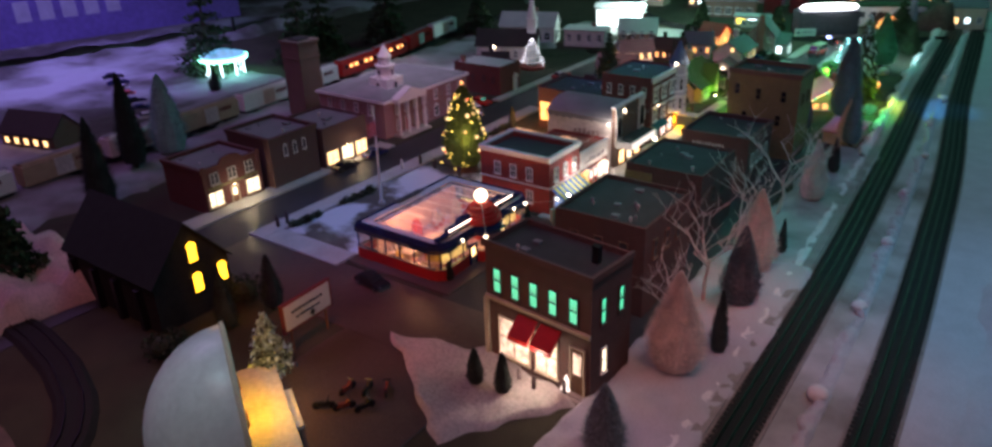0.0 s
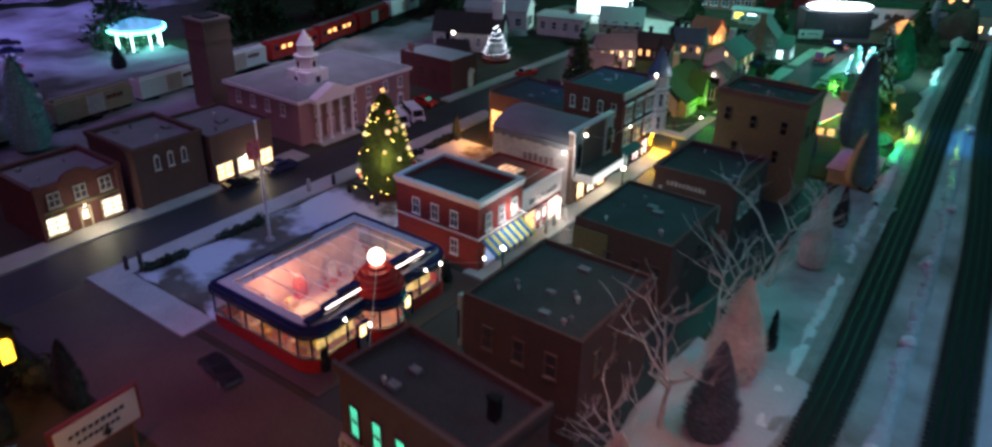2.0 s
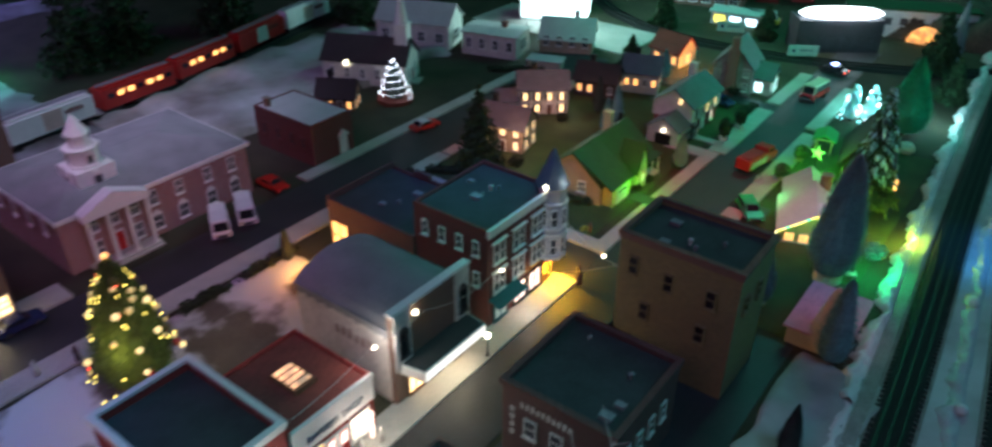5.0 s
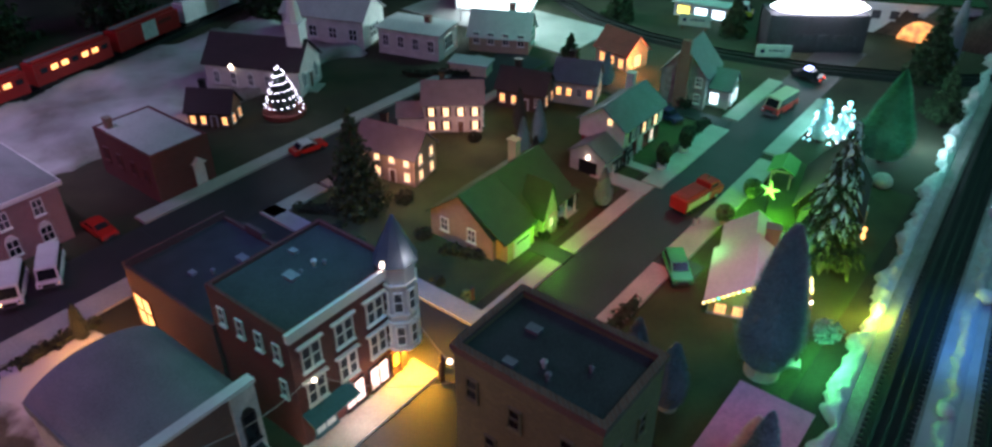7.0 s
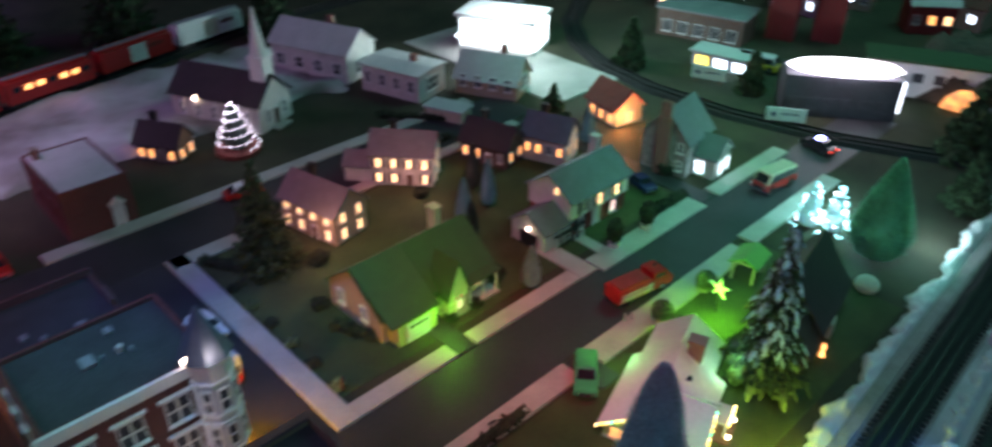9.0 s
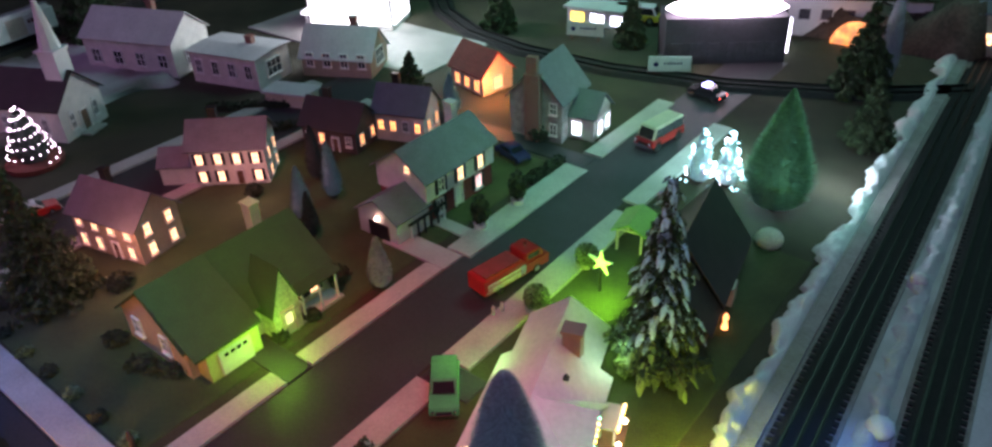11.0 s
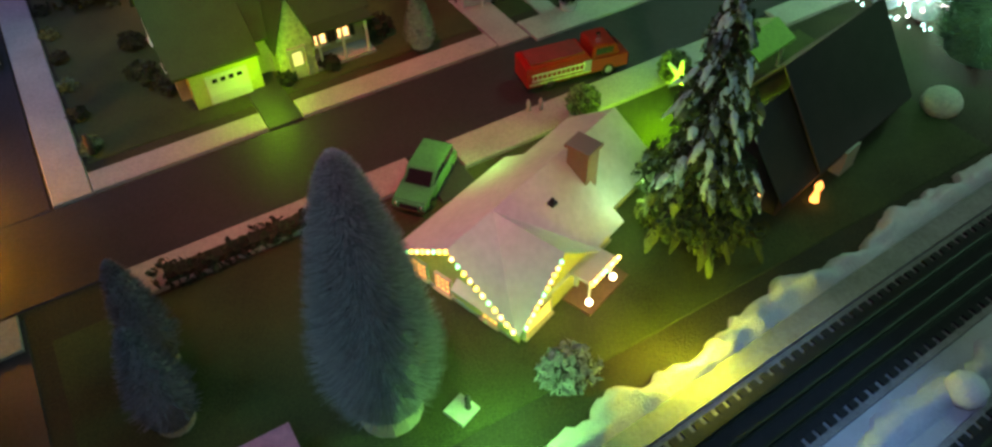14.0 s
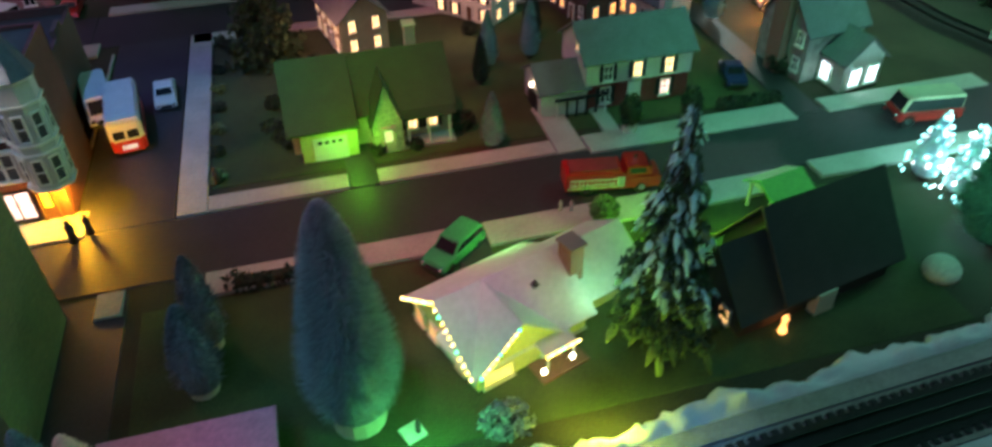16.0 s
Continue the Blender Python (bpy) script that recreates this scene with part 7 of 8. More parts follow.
for x, y, h, r, m, lab, n in (
    (0.0, 1.90, 0.225, 0.076, BRISTLE_P, "rosy flocked cone tree in the snow", 4200), (-0.005, 2.37, 0.22, 0.068, BRISTLE_P, "rosy flocked cone tree in the snow", 3600),
    (-0.01, 2.87, 0.19, 0.054, BRISTLE_P, "rosy flocked cone tree in the snow", 1600), (0.02, 2.2, 0.2, 0.058, BRISTLE_S, "grey frosted cone tree in the snow", 3600),
    (0.0, 1.615, 0.15, 0.05, BRISTLE, "grey frosted cone tree in the snow", 2600), (-0.015, 3.12, 0.12, 0.026, BRISTLE_D, "dark narrow cone tree in the snow", 1000),
    (-0.30, 1.655, 0.085, 0.022, BRISTLE_D, "small dark cone tree before the store", 1000), (-0.238, 1.66, 0.095, 0.022, BRISTLE_D, "small dark cone tree before the store", 1000),
    (-0.05, 3.42, 0.16, 0.045, BRISTLE_P, "rosy flocked cone tree beside the track", 1600), (-0.03, 3.62 - 0.22, 0.2, 0.045, BRISTLE_B, "bluish flocked cone tree beside the track", 1800),
    (0.05, 2.0, 0.15, 0.026, BRISTLE_D, "thin dark cone tree in the snow", 700), (0.02, 2.5, 0.1, 0.016, BRISTLE_D, "thin dark cone tree in the snow", 700),
    (-0.90, 4.03, 0.12, 0.026, BRISTLE_B, "blue frosted cone tree behind the cottage", 1000), (-0.915, 4.12, 0.13, 0.026, BRISTLE_B, "blue frosted cone tree behind the cottage", 1000),
    (-1.0, 4.15, 0.13, 0.026, BRISTLE_D, "dark frosted cone tree behind the cottage", 1000), (-0.84, 4.0, 0.1, 0.022, BRISTLE_D, "dark cone tree behind the cottage", 800),
    (-0.622, 3.965, 0.105, 0.026, BRISTLE, "frosted cone tree in the front garden", 1500), (-0.97, 4.55, 0.11, 0.03, BRISTLE_B, "grey cone tree by the red roof", 900),
    (-0.878, 1.52, 0.14, 0.034, BRISTLE_D, "dark cone tree by the church", 1400), (-0.86, 1.63, 0.14, 0.034, BRISTLE_D, "dark cone tree by the church", 1400),
    (-2.0, 2.13, 0.3, 0.085, mat("pale_teal_bristle", (0.32, 0.52, 0.52), 0.85, 0.3, 30, 0, island=0.7), "tall pale teal cone tree behind the shops", 3000), (-1.98, 1.98, 0.34, 0.065, BRISTLE_D, "tall dark cone tree behind the shops", 2500),
    (-1.72, 1.72, 0.3, 0.06, BRISTLE_D, "tall dark cone tree beside the shops", 2200), (-2.6, 2.75, 0.11, 0.04, BRISTLE_D, "small dark cone tree in the snow", 800),
    (-0.62, 2.32, 0.06, 0.014, BRISTLE_D, "tiny dark cone tree beside the diner", 500), (-0.6, 1.95, 0.055, 0.014, BRISTLE_D, "tiny dark cone tree beside the diner", 500),
    (-1.13, 2.99, 0.09, 0.02, BRISTLE_D, "small dark cone tree behind the theatre", 600),
    # Two frosted trees whose pale teal colour carries the lamplight on them.
    (-0.29, 4.61, 0.11, 0.03, mat("teal_lit_frost", (0.55, 0.75, 0.75), 0.8, 0.3, 30, 0, island=0.8), "frosted tree, teal lamplight put into its colour", 1200),
    (-0.34, 4.59, 0.12, 0.03, mat("teal_lit_frost_b", (0.5, 0.7, 0.75), 0.8, 0.3, 30, 0, island=0.8), "frosted tree, teal lamplight put into its colour", 1200),
):
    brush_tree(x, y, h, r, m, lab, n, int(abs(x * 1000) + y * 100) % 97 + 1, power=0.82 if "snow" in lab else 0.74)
conifer(-1.06, 3.61, 0.26, 0.066, NEEDLE, "dark spruce on the corner lot", 4200, 21, 0.006, 12)
conifer(-1.11, 4.56, 0.13, 0.05, NEEDLE, "dark spruce by the side street", 1400, 22, 0.006)
conifer(-0.68, 1.475, 0.13, 0.04, FROSTLEAF, "small snowy spruce near the bandshell", 1500, 23, 0.006)
for x, y, h, s in ((-2.9, 2.95, 0.5, 31), (-2.7, 3.35, 0.42, 32), (-2.75, 3.55, 0.4, 33), (-2.65, 3.95, 0.42, 34), (-2.3, 4.35, 0.3, 35), (-1.5, 1.35, 0.28, 36), (-0.22, 5.22, 0.22, 37), (-1.25, 5.1, 0.16, 38), (-0.85, 5.2, 0.13, 39)):
    conifer(x, y, h, h * 0.3, NEEDLE, "tall dark spruce at the back of the layout", 1800, s, 0.012, 8)
for x, y, h, s in ((-0.05, 2.17, 0.29, 1), (-0.06, 2.72, 0.31, 2), (-0.06, 2.02, 0.22, 3), (-0.07, 2.45, 0.26, 4)):
    twig_tree(x, y, h, "bare pale twig tree in the snow", s, "bare trees beside the track")
for x, y, L, rz, s in ((-1.16, 2.0, 0.09, 90, 1), (-1.155, 2.2, 0.12, 90, 2), (-1.15, 2.95, 0.14, 90, 3), (-1.15, 2.78, 0.1, 90, 4), (-0.385, 3.62, 0.16, 90, 5), (-0.62, 4.44, 0.1, 90, 6), (-1.3, 4.2, 0.2, 60, 7), (-1.42, 4.3, 0.2, 40, 8), (-0.75, 3.62, 0.08, 20, 9), (-1.12, 3.54, 0.09, 30, 10)):
    shrub(x, y, 0.018, "low dark clipped hedge", s, length=L, rz=rz, n=500, name="hedge")
for x, y, r, s in ((-0.655, 3.775, 0.016, 1), (-0.70, 3.93, 0.026, 2), (-0.655, 3.84, 0.014, 3), (-0.062, 3.828, 0.029, 4), (-1.0, 3.7, 0.022, 5), (-1.06, 4.03, 0.02, 6), (-0.86, 3.62, 0.02, 7), (-0.9, 1.38, 0.05, 8), (-0.95, 1.62, 0.05, 9), (-0.72, 4.56, 0.03, 10)):
    shrub(x, y, r, "round leafy shrub in the garden" if s != 4 else "frosted leafy shrub by the ranch house", s, SHRUB if s != 4 else BRISTLE, n=420)
for k in range(6):
    shrub(-0.655 - 0.075 * k, 3.515, 0.013, "small leafy shrub along the kerb", 40 + k, SHRUB if k % 2 else TOPIARY, n=160)
for x, y in ((-0.37, 4.066), (-0.366, 4.209)):
    root = thing("tub_plant", x, y, 0, "round clipped topiary ball in a pale pot", "plant", "tub plants on the pavement")
    part("pot", lathe(B(), 0, 0, [(0.008, 0.005), (0.01, 0.013), (0.011, 0.014)], 12), CREAM, root)
    ob = new("leaves", leafy("leaves", [(0, 0, 0.031, 0.02, 0.02)], TOPIARY, 700, 0.004, 3))
    ob.parent = root
    part("core", ball(B(), (0, 0, 0.031), 0.016, 10, 7), SHRUB, root)
for x, y in ((-0.595, 4.2), (-0.59, 4.31)):
    root = thing("tub_plant", x, y, 0, "dark clipped oval shrub in a white pot", "plant", "tub plants before the brick house")
    part("pot", lathe(B(), 0, 0, [(0.011, 0.005), (0.014, 0.018)], 12), WHITE, root)
    ob = new("leaves", leafy("leaves", [(0, 0, 0.046, 0.017, 0.03)], SHRUB, 400, 0.005, 4))
    ob.parent = root
    part("core", ball(B(), (0, 0, 0.046), 0.014, 10, 7, 1.9), SHRUB, root)

# vehicles
PAINT_B = mat("black_car_paint", (0.02, 0.02, 0.025), 0.2, 0.2, 30, 0)
PAINT_W = mat("white_car_paint", (0.7, 0.7, 0.72), 0.25, 0.1, 30, 0)
PAINT_N = mat("blue_car_paint", (0.03, 0.04, 0.12), 0.2, 0.2, 30, 0)


def fire_truck(x, y, rz):
    root = thing("fire_truck", x, y, rz, "red vintage fire truck with white ladders and crew cab", "fire truck", "", 0.002)
    L, W = 0.148, 0.045
    bm = profile(B(), [(-L / 2, 0.01), (-L / 2, 0.041), (L * 0.1, 0.041), (L * 0.12, 0.03), (L / 2, 0.03), (L / 2, 0.01)], -W / 2, W / 2)
    bmesh.ops.bevel(bm, geom=list(bm.edges), offset=0.0015, segments=2, affect="EDGES")
    part("body", bm, REDPAINT, root)
    bm = profile(B(), [(L * 0.13, 0.03), (L * 0.14, 0.05), (L * 0.36, 0.05), (L * 0.42, 0.032)], -W * 0.46, W * 0.46)
    bmesh.ops.bevel(bm, geom=list(bm.edges), offset=0.0015, segments=2, affect="EDGES")
    part("cab", bm, REDPAINT, root)
    for s in (-1, 1):
        part("side_window", box(B(), L * 0.17, L * 0.34, s * W * 0.46 - 0.0006, s * W * 0.46 + 0.0006, 0.037, 0.046), DARKGLASS, root)
        lad = B()
        for z in (0.022, 0.031):
            tube(lad, (-L * 0.46, s * (W / 2 + 0.002), z), (L * 0.05, s * (W / 2 + 0.002), z), 0.001)
        for k in range(12):
            tube(lad, (-L * 0.45 + k * L * 0.045, s * (W / 2 + 0.002), 0.022), (-L * 0.45 + k * L * 0.045, s * (W / 2 + 0.002), 0.031), 0.0007, seg=4)
        part("ladder", lad, PAINT_W, root, "white ladder")
        part("headlight", ball(B(), (L / 2, s * W * 0.34, 0.022), 0.003, 6, 4), CHROME, root)
        part("stripe", box(B(), -L * 0.48, L * 0.12, s * W / 2 - 0.0006, s * W / 2 + 0.0008, 0.014, 0.017), CREAM, root)
    part("pump_panel", box(B(), L * 0.04, L * 0.12, -W * 0.5 - 0.001, W * 0.5 + 0.001, 0.016, 0.034), CHROME, root)
    part("hose_bed", box(B(), -L * 0.45, L * 0.06, -W * 0.38, W * 0.38, 0.041, 0.0435), mat("hose_cover", (0.3, 0.03, 0.03), 0.7, 0.3, 60, 0.2), root)
    part("light_bar", lathe(B(), L * 0.25, 0, [(0.004, 0.05), (0.003, 0.056)], 8), CHROME, root)
    part("windscreen", box(B(), L * 0.385, L * 0.395, -W * 0.38, W * 0.38, 0.034, 0.046), DARKGLASS, root)
    wheels(root, (-L * 0.28, L * 0.3), W, 0.0105)
    return root


fire_truck(-0.458, 4.11, 80)
# The wagon's green stands for the green light falling on it.
car(-0.368, 3.84, -50, "station wagon parked in the driveway, green light put into its paint", mat("green_lit_paint", (0.05, 0.42, 0.16), 0.25, 0.15, 40, 0), "station_wagon", 0.1, 0.042, 0.034, "wagon")
car(-0.74, 1.83, -8, "dark car parked by the diner", PAINT_B)
car(-1.37, 2.36, 88, "dark car parked before the old shops", PAINT_B)
car(-1.37, 2.5, 88, "dark blue car parked before the old shops", PAINT_N)
for y in (2.975, 3.05):
    car(-1.36, y, -30, "white ambulance van parked on the apron", PAINT_W, "ambulance", 0.115, 0.046, 0.05, "van", "ambulances beside the courthouse")
car(-1.43, 3.19, 0, "red car parked beside the courthouse", REDPAINT)
car(-1.36, 3.72, 78, "red and white car on the street", REDPAINT, second=PAINT_W)
car(-0.715, 4.46, -15, "dark blue car in the driveway", PAINT_N, L=0.085)
car(-0.49, 4.70, -98, "red delivery truck with cream box body", REDPAINT, "delivery_truck", 0.12, 0.05, 0.056, "van", second=CREAM)
car(-0.51, 4.98, 170, "black police car with lit roof lamp", PAINT_B, "police_car", tail=True)
part("roof_light", box(B(), -0.008, 0.008, -0.012, 0.012, 0.0315, 0.036), glow("blue_flash", (0.3, 0.4, 1.0), 6.0), bpy.data.objects["police_car"])
car(-1.9, 3.2, 20, "pale car in the snow", PAINT_W)


def bus(x, y, rz):
    root = thing("bus", x, y, rz, "red and cream city bus with pale roof", "bus", "", 0.002)
    L, W, H = 0.156, 0.055, 0.068
    for z0, z1, m, n in ((0.008, 0.03, REDPAINT, "body"), (0.03, H - 0.006, PAINT_W, "upper_body")):
        bm = box(B(), -L / 2, L / 2, -W / 2, W / 2, z0, z1)
        bmesh.ops.bevel(bm, geom=[e for e in bm.edges if abs(e.verts[0].co.z - e.verts[1].co.z) > 0.005], offset=0.006, segments=3, affect="EDGES")
        part(n, bm, m, root)
    bm = box(B(), -L / 2 + 0.001, L / 2 - 0.001, -W / 2 + 0.001, W / 2 - 0.001, H - 0.006, H)
    bmesh.ops.bevel(bm, geom=list(bm.edges), offset=0.003, segments=2, affect="EDGES")
    part("roof", bm, PAINT_W, root)
    for s in (-1, 1):
        for k in range(7):
            part("side_window", box(B(), -0.068 + k * 0.0195, -0.053 + k * 0.0195, s * W / 2 - 0.0006, s * W / 2 + 0.0006, 0.034, 0.05), DARKGLASS, root)
        for u in (-0.011, 0.011):
            part("windscreen", box(B(), s * L / 2 - 0.0006, s * L / 2 + 0.0006, u - 0.009, u + 0.009, 0.034, 0.049), DARKGLASS, root)
    part("plate", box(B(), L / 2 - 0.0005, L / 2 + 0.0012, -0.012, 0.012, 0.014, 0.022), lit("blue_plate", (0.3, 0.6, 1.0), 0.4), root)
    wheels(root, (-L * 0.3, L * 0.3), W, 0.0105)
    return root


bus(-0.845, 3.365, 8)
car(-0.93, 3.31, 15, "white panel van parked behind the hotel", PAINT_W, "panel_van", 0.14, 0.054, 0.058, "van")
car(-0.95, 3.42, 5, "white pickup parked behind the bus", PAINT_W)

# lights strung across the shop street, and post lamps
string_light([(-0.613, 2.105, 0.15), (-0.575, 2.245, 0.105), (-0.36, 2.40, 0.16)], "white wire with round bulbs across the street", [(-0.575, 2.245, 0.1), (-0.53, 2.33, 0.09)])
string_light([(-0.60, 2.52, 0.125), (-0.36, 2.49, 0.14)], "white wire with round bulbs across the street", [(-0.588, 2.515, 0.118)])
string_light([(-0.60, 2.58, 0.16), (-0.612, 2.768, 0.172), (-0.60, 2.88, 0.18)], "white wire with round bulbs along the roofs", [(-0.612, 2.768, 0.165)], 0.006)
string_light([(-0.60, 2.88, 0.18), (-0.60, 3.10, 0.15), (-0.38, 3.2, 0.2)], "white wire with round bulbs along the fronts", [(-0.598, 3.1, 0.142)])
string_light([(-0.61, 3.275, 0.22), (-0.386, 3.22, 0.16)], "white wire with round bulbs across the street", [(-0.45, 3.235, 0.165)])
string_light([(-0.30, 1.74, 0.15), (-0.613, 2.105, 0.15)], "white wire from the store to the diner", [(-0.50, 1.97, 0.135)])


def post_lamp(x, y, h, label, m=BULB):
    root = thing("street_lamp", x, y, 0, label, "lamp", "street lamps")
    part("pole", lathe(B(), 0, 0, [(0.005, 0.004), (0.002, 0.012), (0.0015, h)], 8), BLACK, root)
    part("globe", ball(B(), (0, 0, h + 0.005), 0.006, 10, 7), m, root)


for x, y in ((-0.56, 2.44), (-0.563, 3.01), (-0.405, 2.33)):
    post_lamp(x, y, 0.05, "black street lamp with round lit globe")
fp = thing("flagpole", -1.066, 2.21, 0, "tall white flagpole with a hanging flag", "flagpole")
part("pole", tube(B(), (0, 0, 0), (0.012, -0.01, 0.3), 0.0036, 0.0022, 8), WHITE, fp)
part("base", lathe(B(), 0, 0, [(0.012, 0), (0.01, 0.01)], 10), CONCRETE, fp)
part("ball_top", ball(B(), (0.012, -0.01, 0.303), 0.004, 8, 5), WHITE, fp)
bm = B()
for k in range(8):
    y0, y1 = -0.006 - k * 0.004, -0.006 - (k + 1) * 0.004
    w0, w1 = 0.004 * math.sin(k * 1.3), 0.004 * math.sin((k + 1) * 1.3)
    for s in (0, 0.0008):
        v = [bm.verts.new(p) for p in ((0.012 + w0 + s, y0, 0.225), (0.012 + w1 + s, y1, 0.215), (0.012 + w1 + s, y1, 0.255), (0.012 + w0 + s, y0, 0.268))]
        bm.faces.new(v)
part("flag", bm, mat("flag_cloth", (0.35, 0.1, 0.12), 0.8, 0.6, 120, 0.1), fp, "faded red and white striped flag")
for x, y, h, m in ((-1.2, 1.93, 0.035, PLAIN_DARK), (-1.195, 1.96, 0.035, PLAIN_DARK), (-1.2, 2.45, 0.035, PLAIN_PALE), (-1.18, 2.52, 0.035, PLAIN_DARK), (-1.14, 2.62, 0.035, PLAIN_DARK), (-1.11, 2.51, 0.035, PLAIN_DARK), (-1.0, 2.5, 0.035, PLAIN_DARK), (-0.575, 2.64, 0.034, PLAIN_PALE), (-0.582, 2.69, 0.034, PLAIN_PALE), (-0.574, 2.73, 0.034, PLAIN_PALE), (-0.545, 3.315, 0.04, PLAIN_DARK), (-0.56, 3.335, 0.036, PLAIN_DARK), (-0.418, 4.015, 0.018, PLAIN_PALE), (-0.412, 4.03, 0.018, PLAIN_PALE), (-0.195, 1.70, 0.03, PLAIN_DARK), (-0.235, 1.71, 0.03, PLAIN_PALE), (-0.14, 1.72, 0.03, PLAIN_DARK), (-0.64, 3.515, 0.03, PLAIN_DARK), (-0.083, 3.735, 0.02, PLAIN_DARK)):
    figurine(x, y, h, "plain little standing peg figure", m)
solid("garden_plate", box(B(), -0.012, 0.012, -0.012, 0.012, 0.001, 0.004), OFFWHITE, "small square pale plate on the lawn", "plate", at=pose(-0.085, 3.729, 0.001, 0, 0, 20))
bm = ball(B(), (0, 0, 0.012), 0.025, 14, 8, 0.8)
solid("boulder", bm, PINKFOAM, "rounded rosy boulder by the brown house", "rock", at=pose(-0.142, 4.46, 0), smooth=True)
for k in range(9):
    bm = ball(B(), (0, 0, 0.0), rnd.uniform(0.01, 0.02), 9, 6, 0.8)
    solid("snowball", bm, COTTON, "rounded lump of cotton snow between tracks", "snow", "cotton lumps", at=pose(0.5 * (rail_x(1.6 + k * 0.36) + rail_x(1.6 + k * 0.36, 1)) + rnd.uniform(-0.012, 0.012), 1.6 + k * 0.36, 0.016), smooth=True)
pk = thing("pink_roof_kiosk", -0.068, 3.497, 0, "small kiosk with rosy flat roof", "kiosk")
part("wall", box(B(), -0.055, 0.055, -0.085, 0.085, 0, 0.04), CREAM, pk)
part("roof", box(B(), -0.062, 0.062, -0.092, 0.092, 0.04, 0.045), mat("rosy_roof", (0.62, 0.3, 0.42), 0.7, 0.2, 30, 0.2), pk)
sg = thing("star_ornament", -0.315, 4.17, 0, "green lit star shaped garden ornament", "ornament")
part("post", tube(B(), (0, 0, 0), (0, 0, 0.05), 0.002), BLACK, sg)
bm = B()
pts = []
for k in range(10):
    r = 0.024 if k % 2 == 0 else 0.007
    pts.append((r * math.sin(math.pi * k / 5), 0.06 + r * math.cos(math.pi * k / 5)))
profile(bm, pts, -0.002, 0.002)
part("star", bm, lit("green_star", (0.12, 1.0, 0.15), 0.5, 0.3, 60), sg)
ar = thing("lit_arbour", -0.338, 4.325, 10, "open garden shelter with a pitched roof, green light put into its colour", "arbour")
# Saturated roof green carries the green light on the shelter.
LITSHEET = mat("green_lit_sheet", (0.06, 0.36, 0.07), 0.6, 0.2, 30, 0.1)
for u in (-0.022, 0.022):
    for v in (-0.03, 0.03):
        part("post", box(B(), u - 0.0018, u + 0.0018, v - 0.0018, v + 0.0018, 0, 0.046), CREAM, ar)
for k in (-1, 1):
    part("roof", profile(B(), [(0, 0.06), (k * 0.032, 0.043), (k * 0.032, 0.046), (0, 0.0635)], -0.04, 0.04), LITSHEET, ar, "roof sheet coloured as lit green")
part("tie_beam", box(B(), -0.022, 0.022, -0.0315, -0.0285, 0.043, 0.046), CREAM, ar)


# ---- trains behind the shops ----
def far_rail(name, pts, label):
    root = thing(name, 0, 0, 0, label, "railway")
    bed = B()
    for p, q in zip(pts, pts[1:]):
        way = (Vector(q) - Vector(p)).normalized()
        n = Vector((-way.y, way.x, 0))
        p, q = Vector((*p, 0)), Vector((*q, 0))
        v = [bed.verts.new(c + n * s + Vector((0, 0, z))) for c in (p, q) for s, z in ((-0.04, 0.001), (-0.03, 0.012), (0.03, 0.012), (0.04, 0.001))]
        for i in range(3):
            bed.faces.new((v[i], v[i + 1], v[i + 5], v[i + 4]))
    bmesh.ops.remove_doubles(bed, verts=bed.verts, dist=0.012)
    part("roadbed", bed, BALLAST, root)
    for off in (-0.016, 0.016):
        line = []
        for k, p in enumerate(pts):
            a, b = Vector(pts[max(0, k - 1)]), Vector(pts[min(len(pts) - 1, k + 1)])
            way = (b - a).normalized()
            line.append(Vector((p[0] - way.y * off, p[1] + way.x * off)))
        bm = B()
        rows = [[bm.verts.new((c.x + u, c.y + u * 0.3, z)) for u, z in ((-0.002, 0.011), (0.002, 0.011), (0.0012, 0.017), (-0.0012, 0.017))] for c in line]
        for a, b in zip(rows, rows[1:]):
            for i in range(4):
                bm.faces.new((a[i], a[(i + 1) % 4], b[(i + 1) % 4], b[i]))
        part("rail", bm, STEEL, root)


CURVE = [(-2.05, 1.0), (-2.1, 1.6), (-2.14, 2.2), (-2.19, 2.8), (-2.24, 3.3), (-2.32, 3.7), (-2.42, 4.1), (-2.5, 4.5), (-2.5, 5.0)]
far_rail("far_railway", CURVE, "model railway behind the shops")
far_rail("far_railway", [(-2.0, 5.9), (-1.85, 5.55), (-1.7, 5.31), (-1.5, 5.13), (-1.3, 5.03), (-1.08, 4.99), (-0.8, 5.0), (-0.5, 5.07), (-0.2, 5.2), (0.0, 5.35)], "model railway curving through the green")
near_curve = [(-1.9, 1.22), (-1.6, 1.262), (-1.4, 1.268), (-1.2, 1.258), (-1.05, 1.235), (-0.92, 1.195), (-0.86, 1.165), (-0.81, 1.13), (-0.77, 1.085), (-0.74, 1.03), (-0.71, 0.9), (-0.69, 0.6)]
far_rail("corner_railway", near_curve, "model railway curving in the corner")


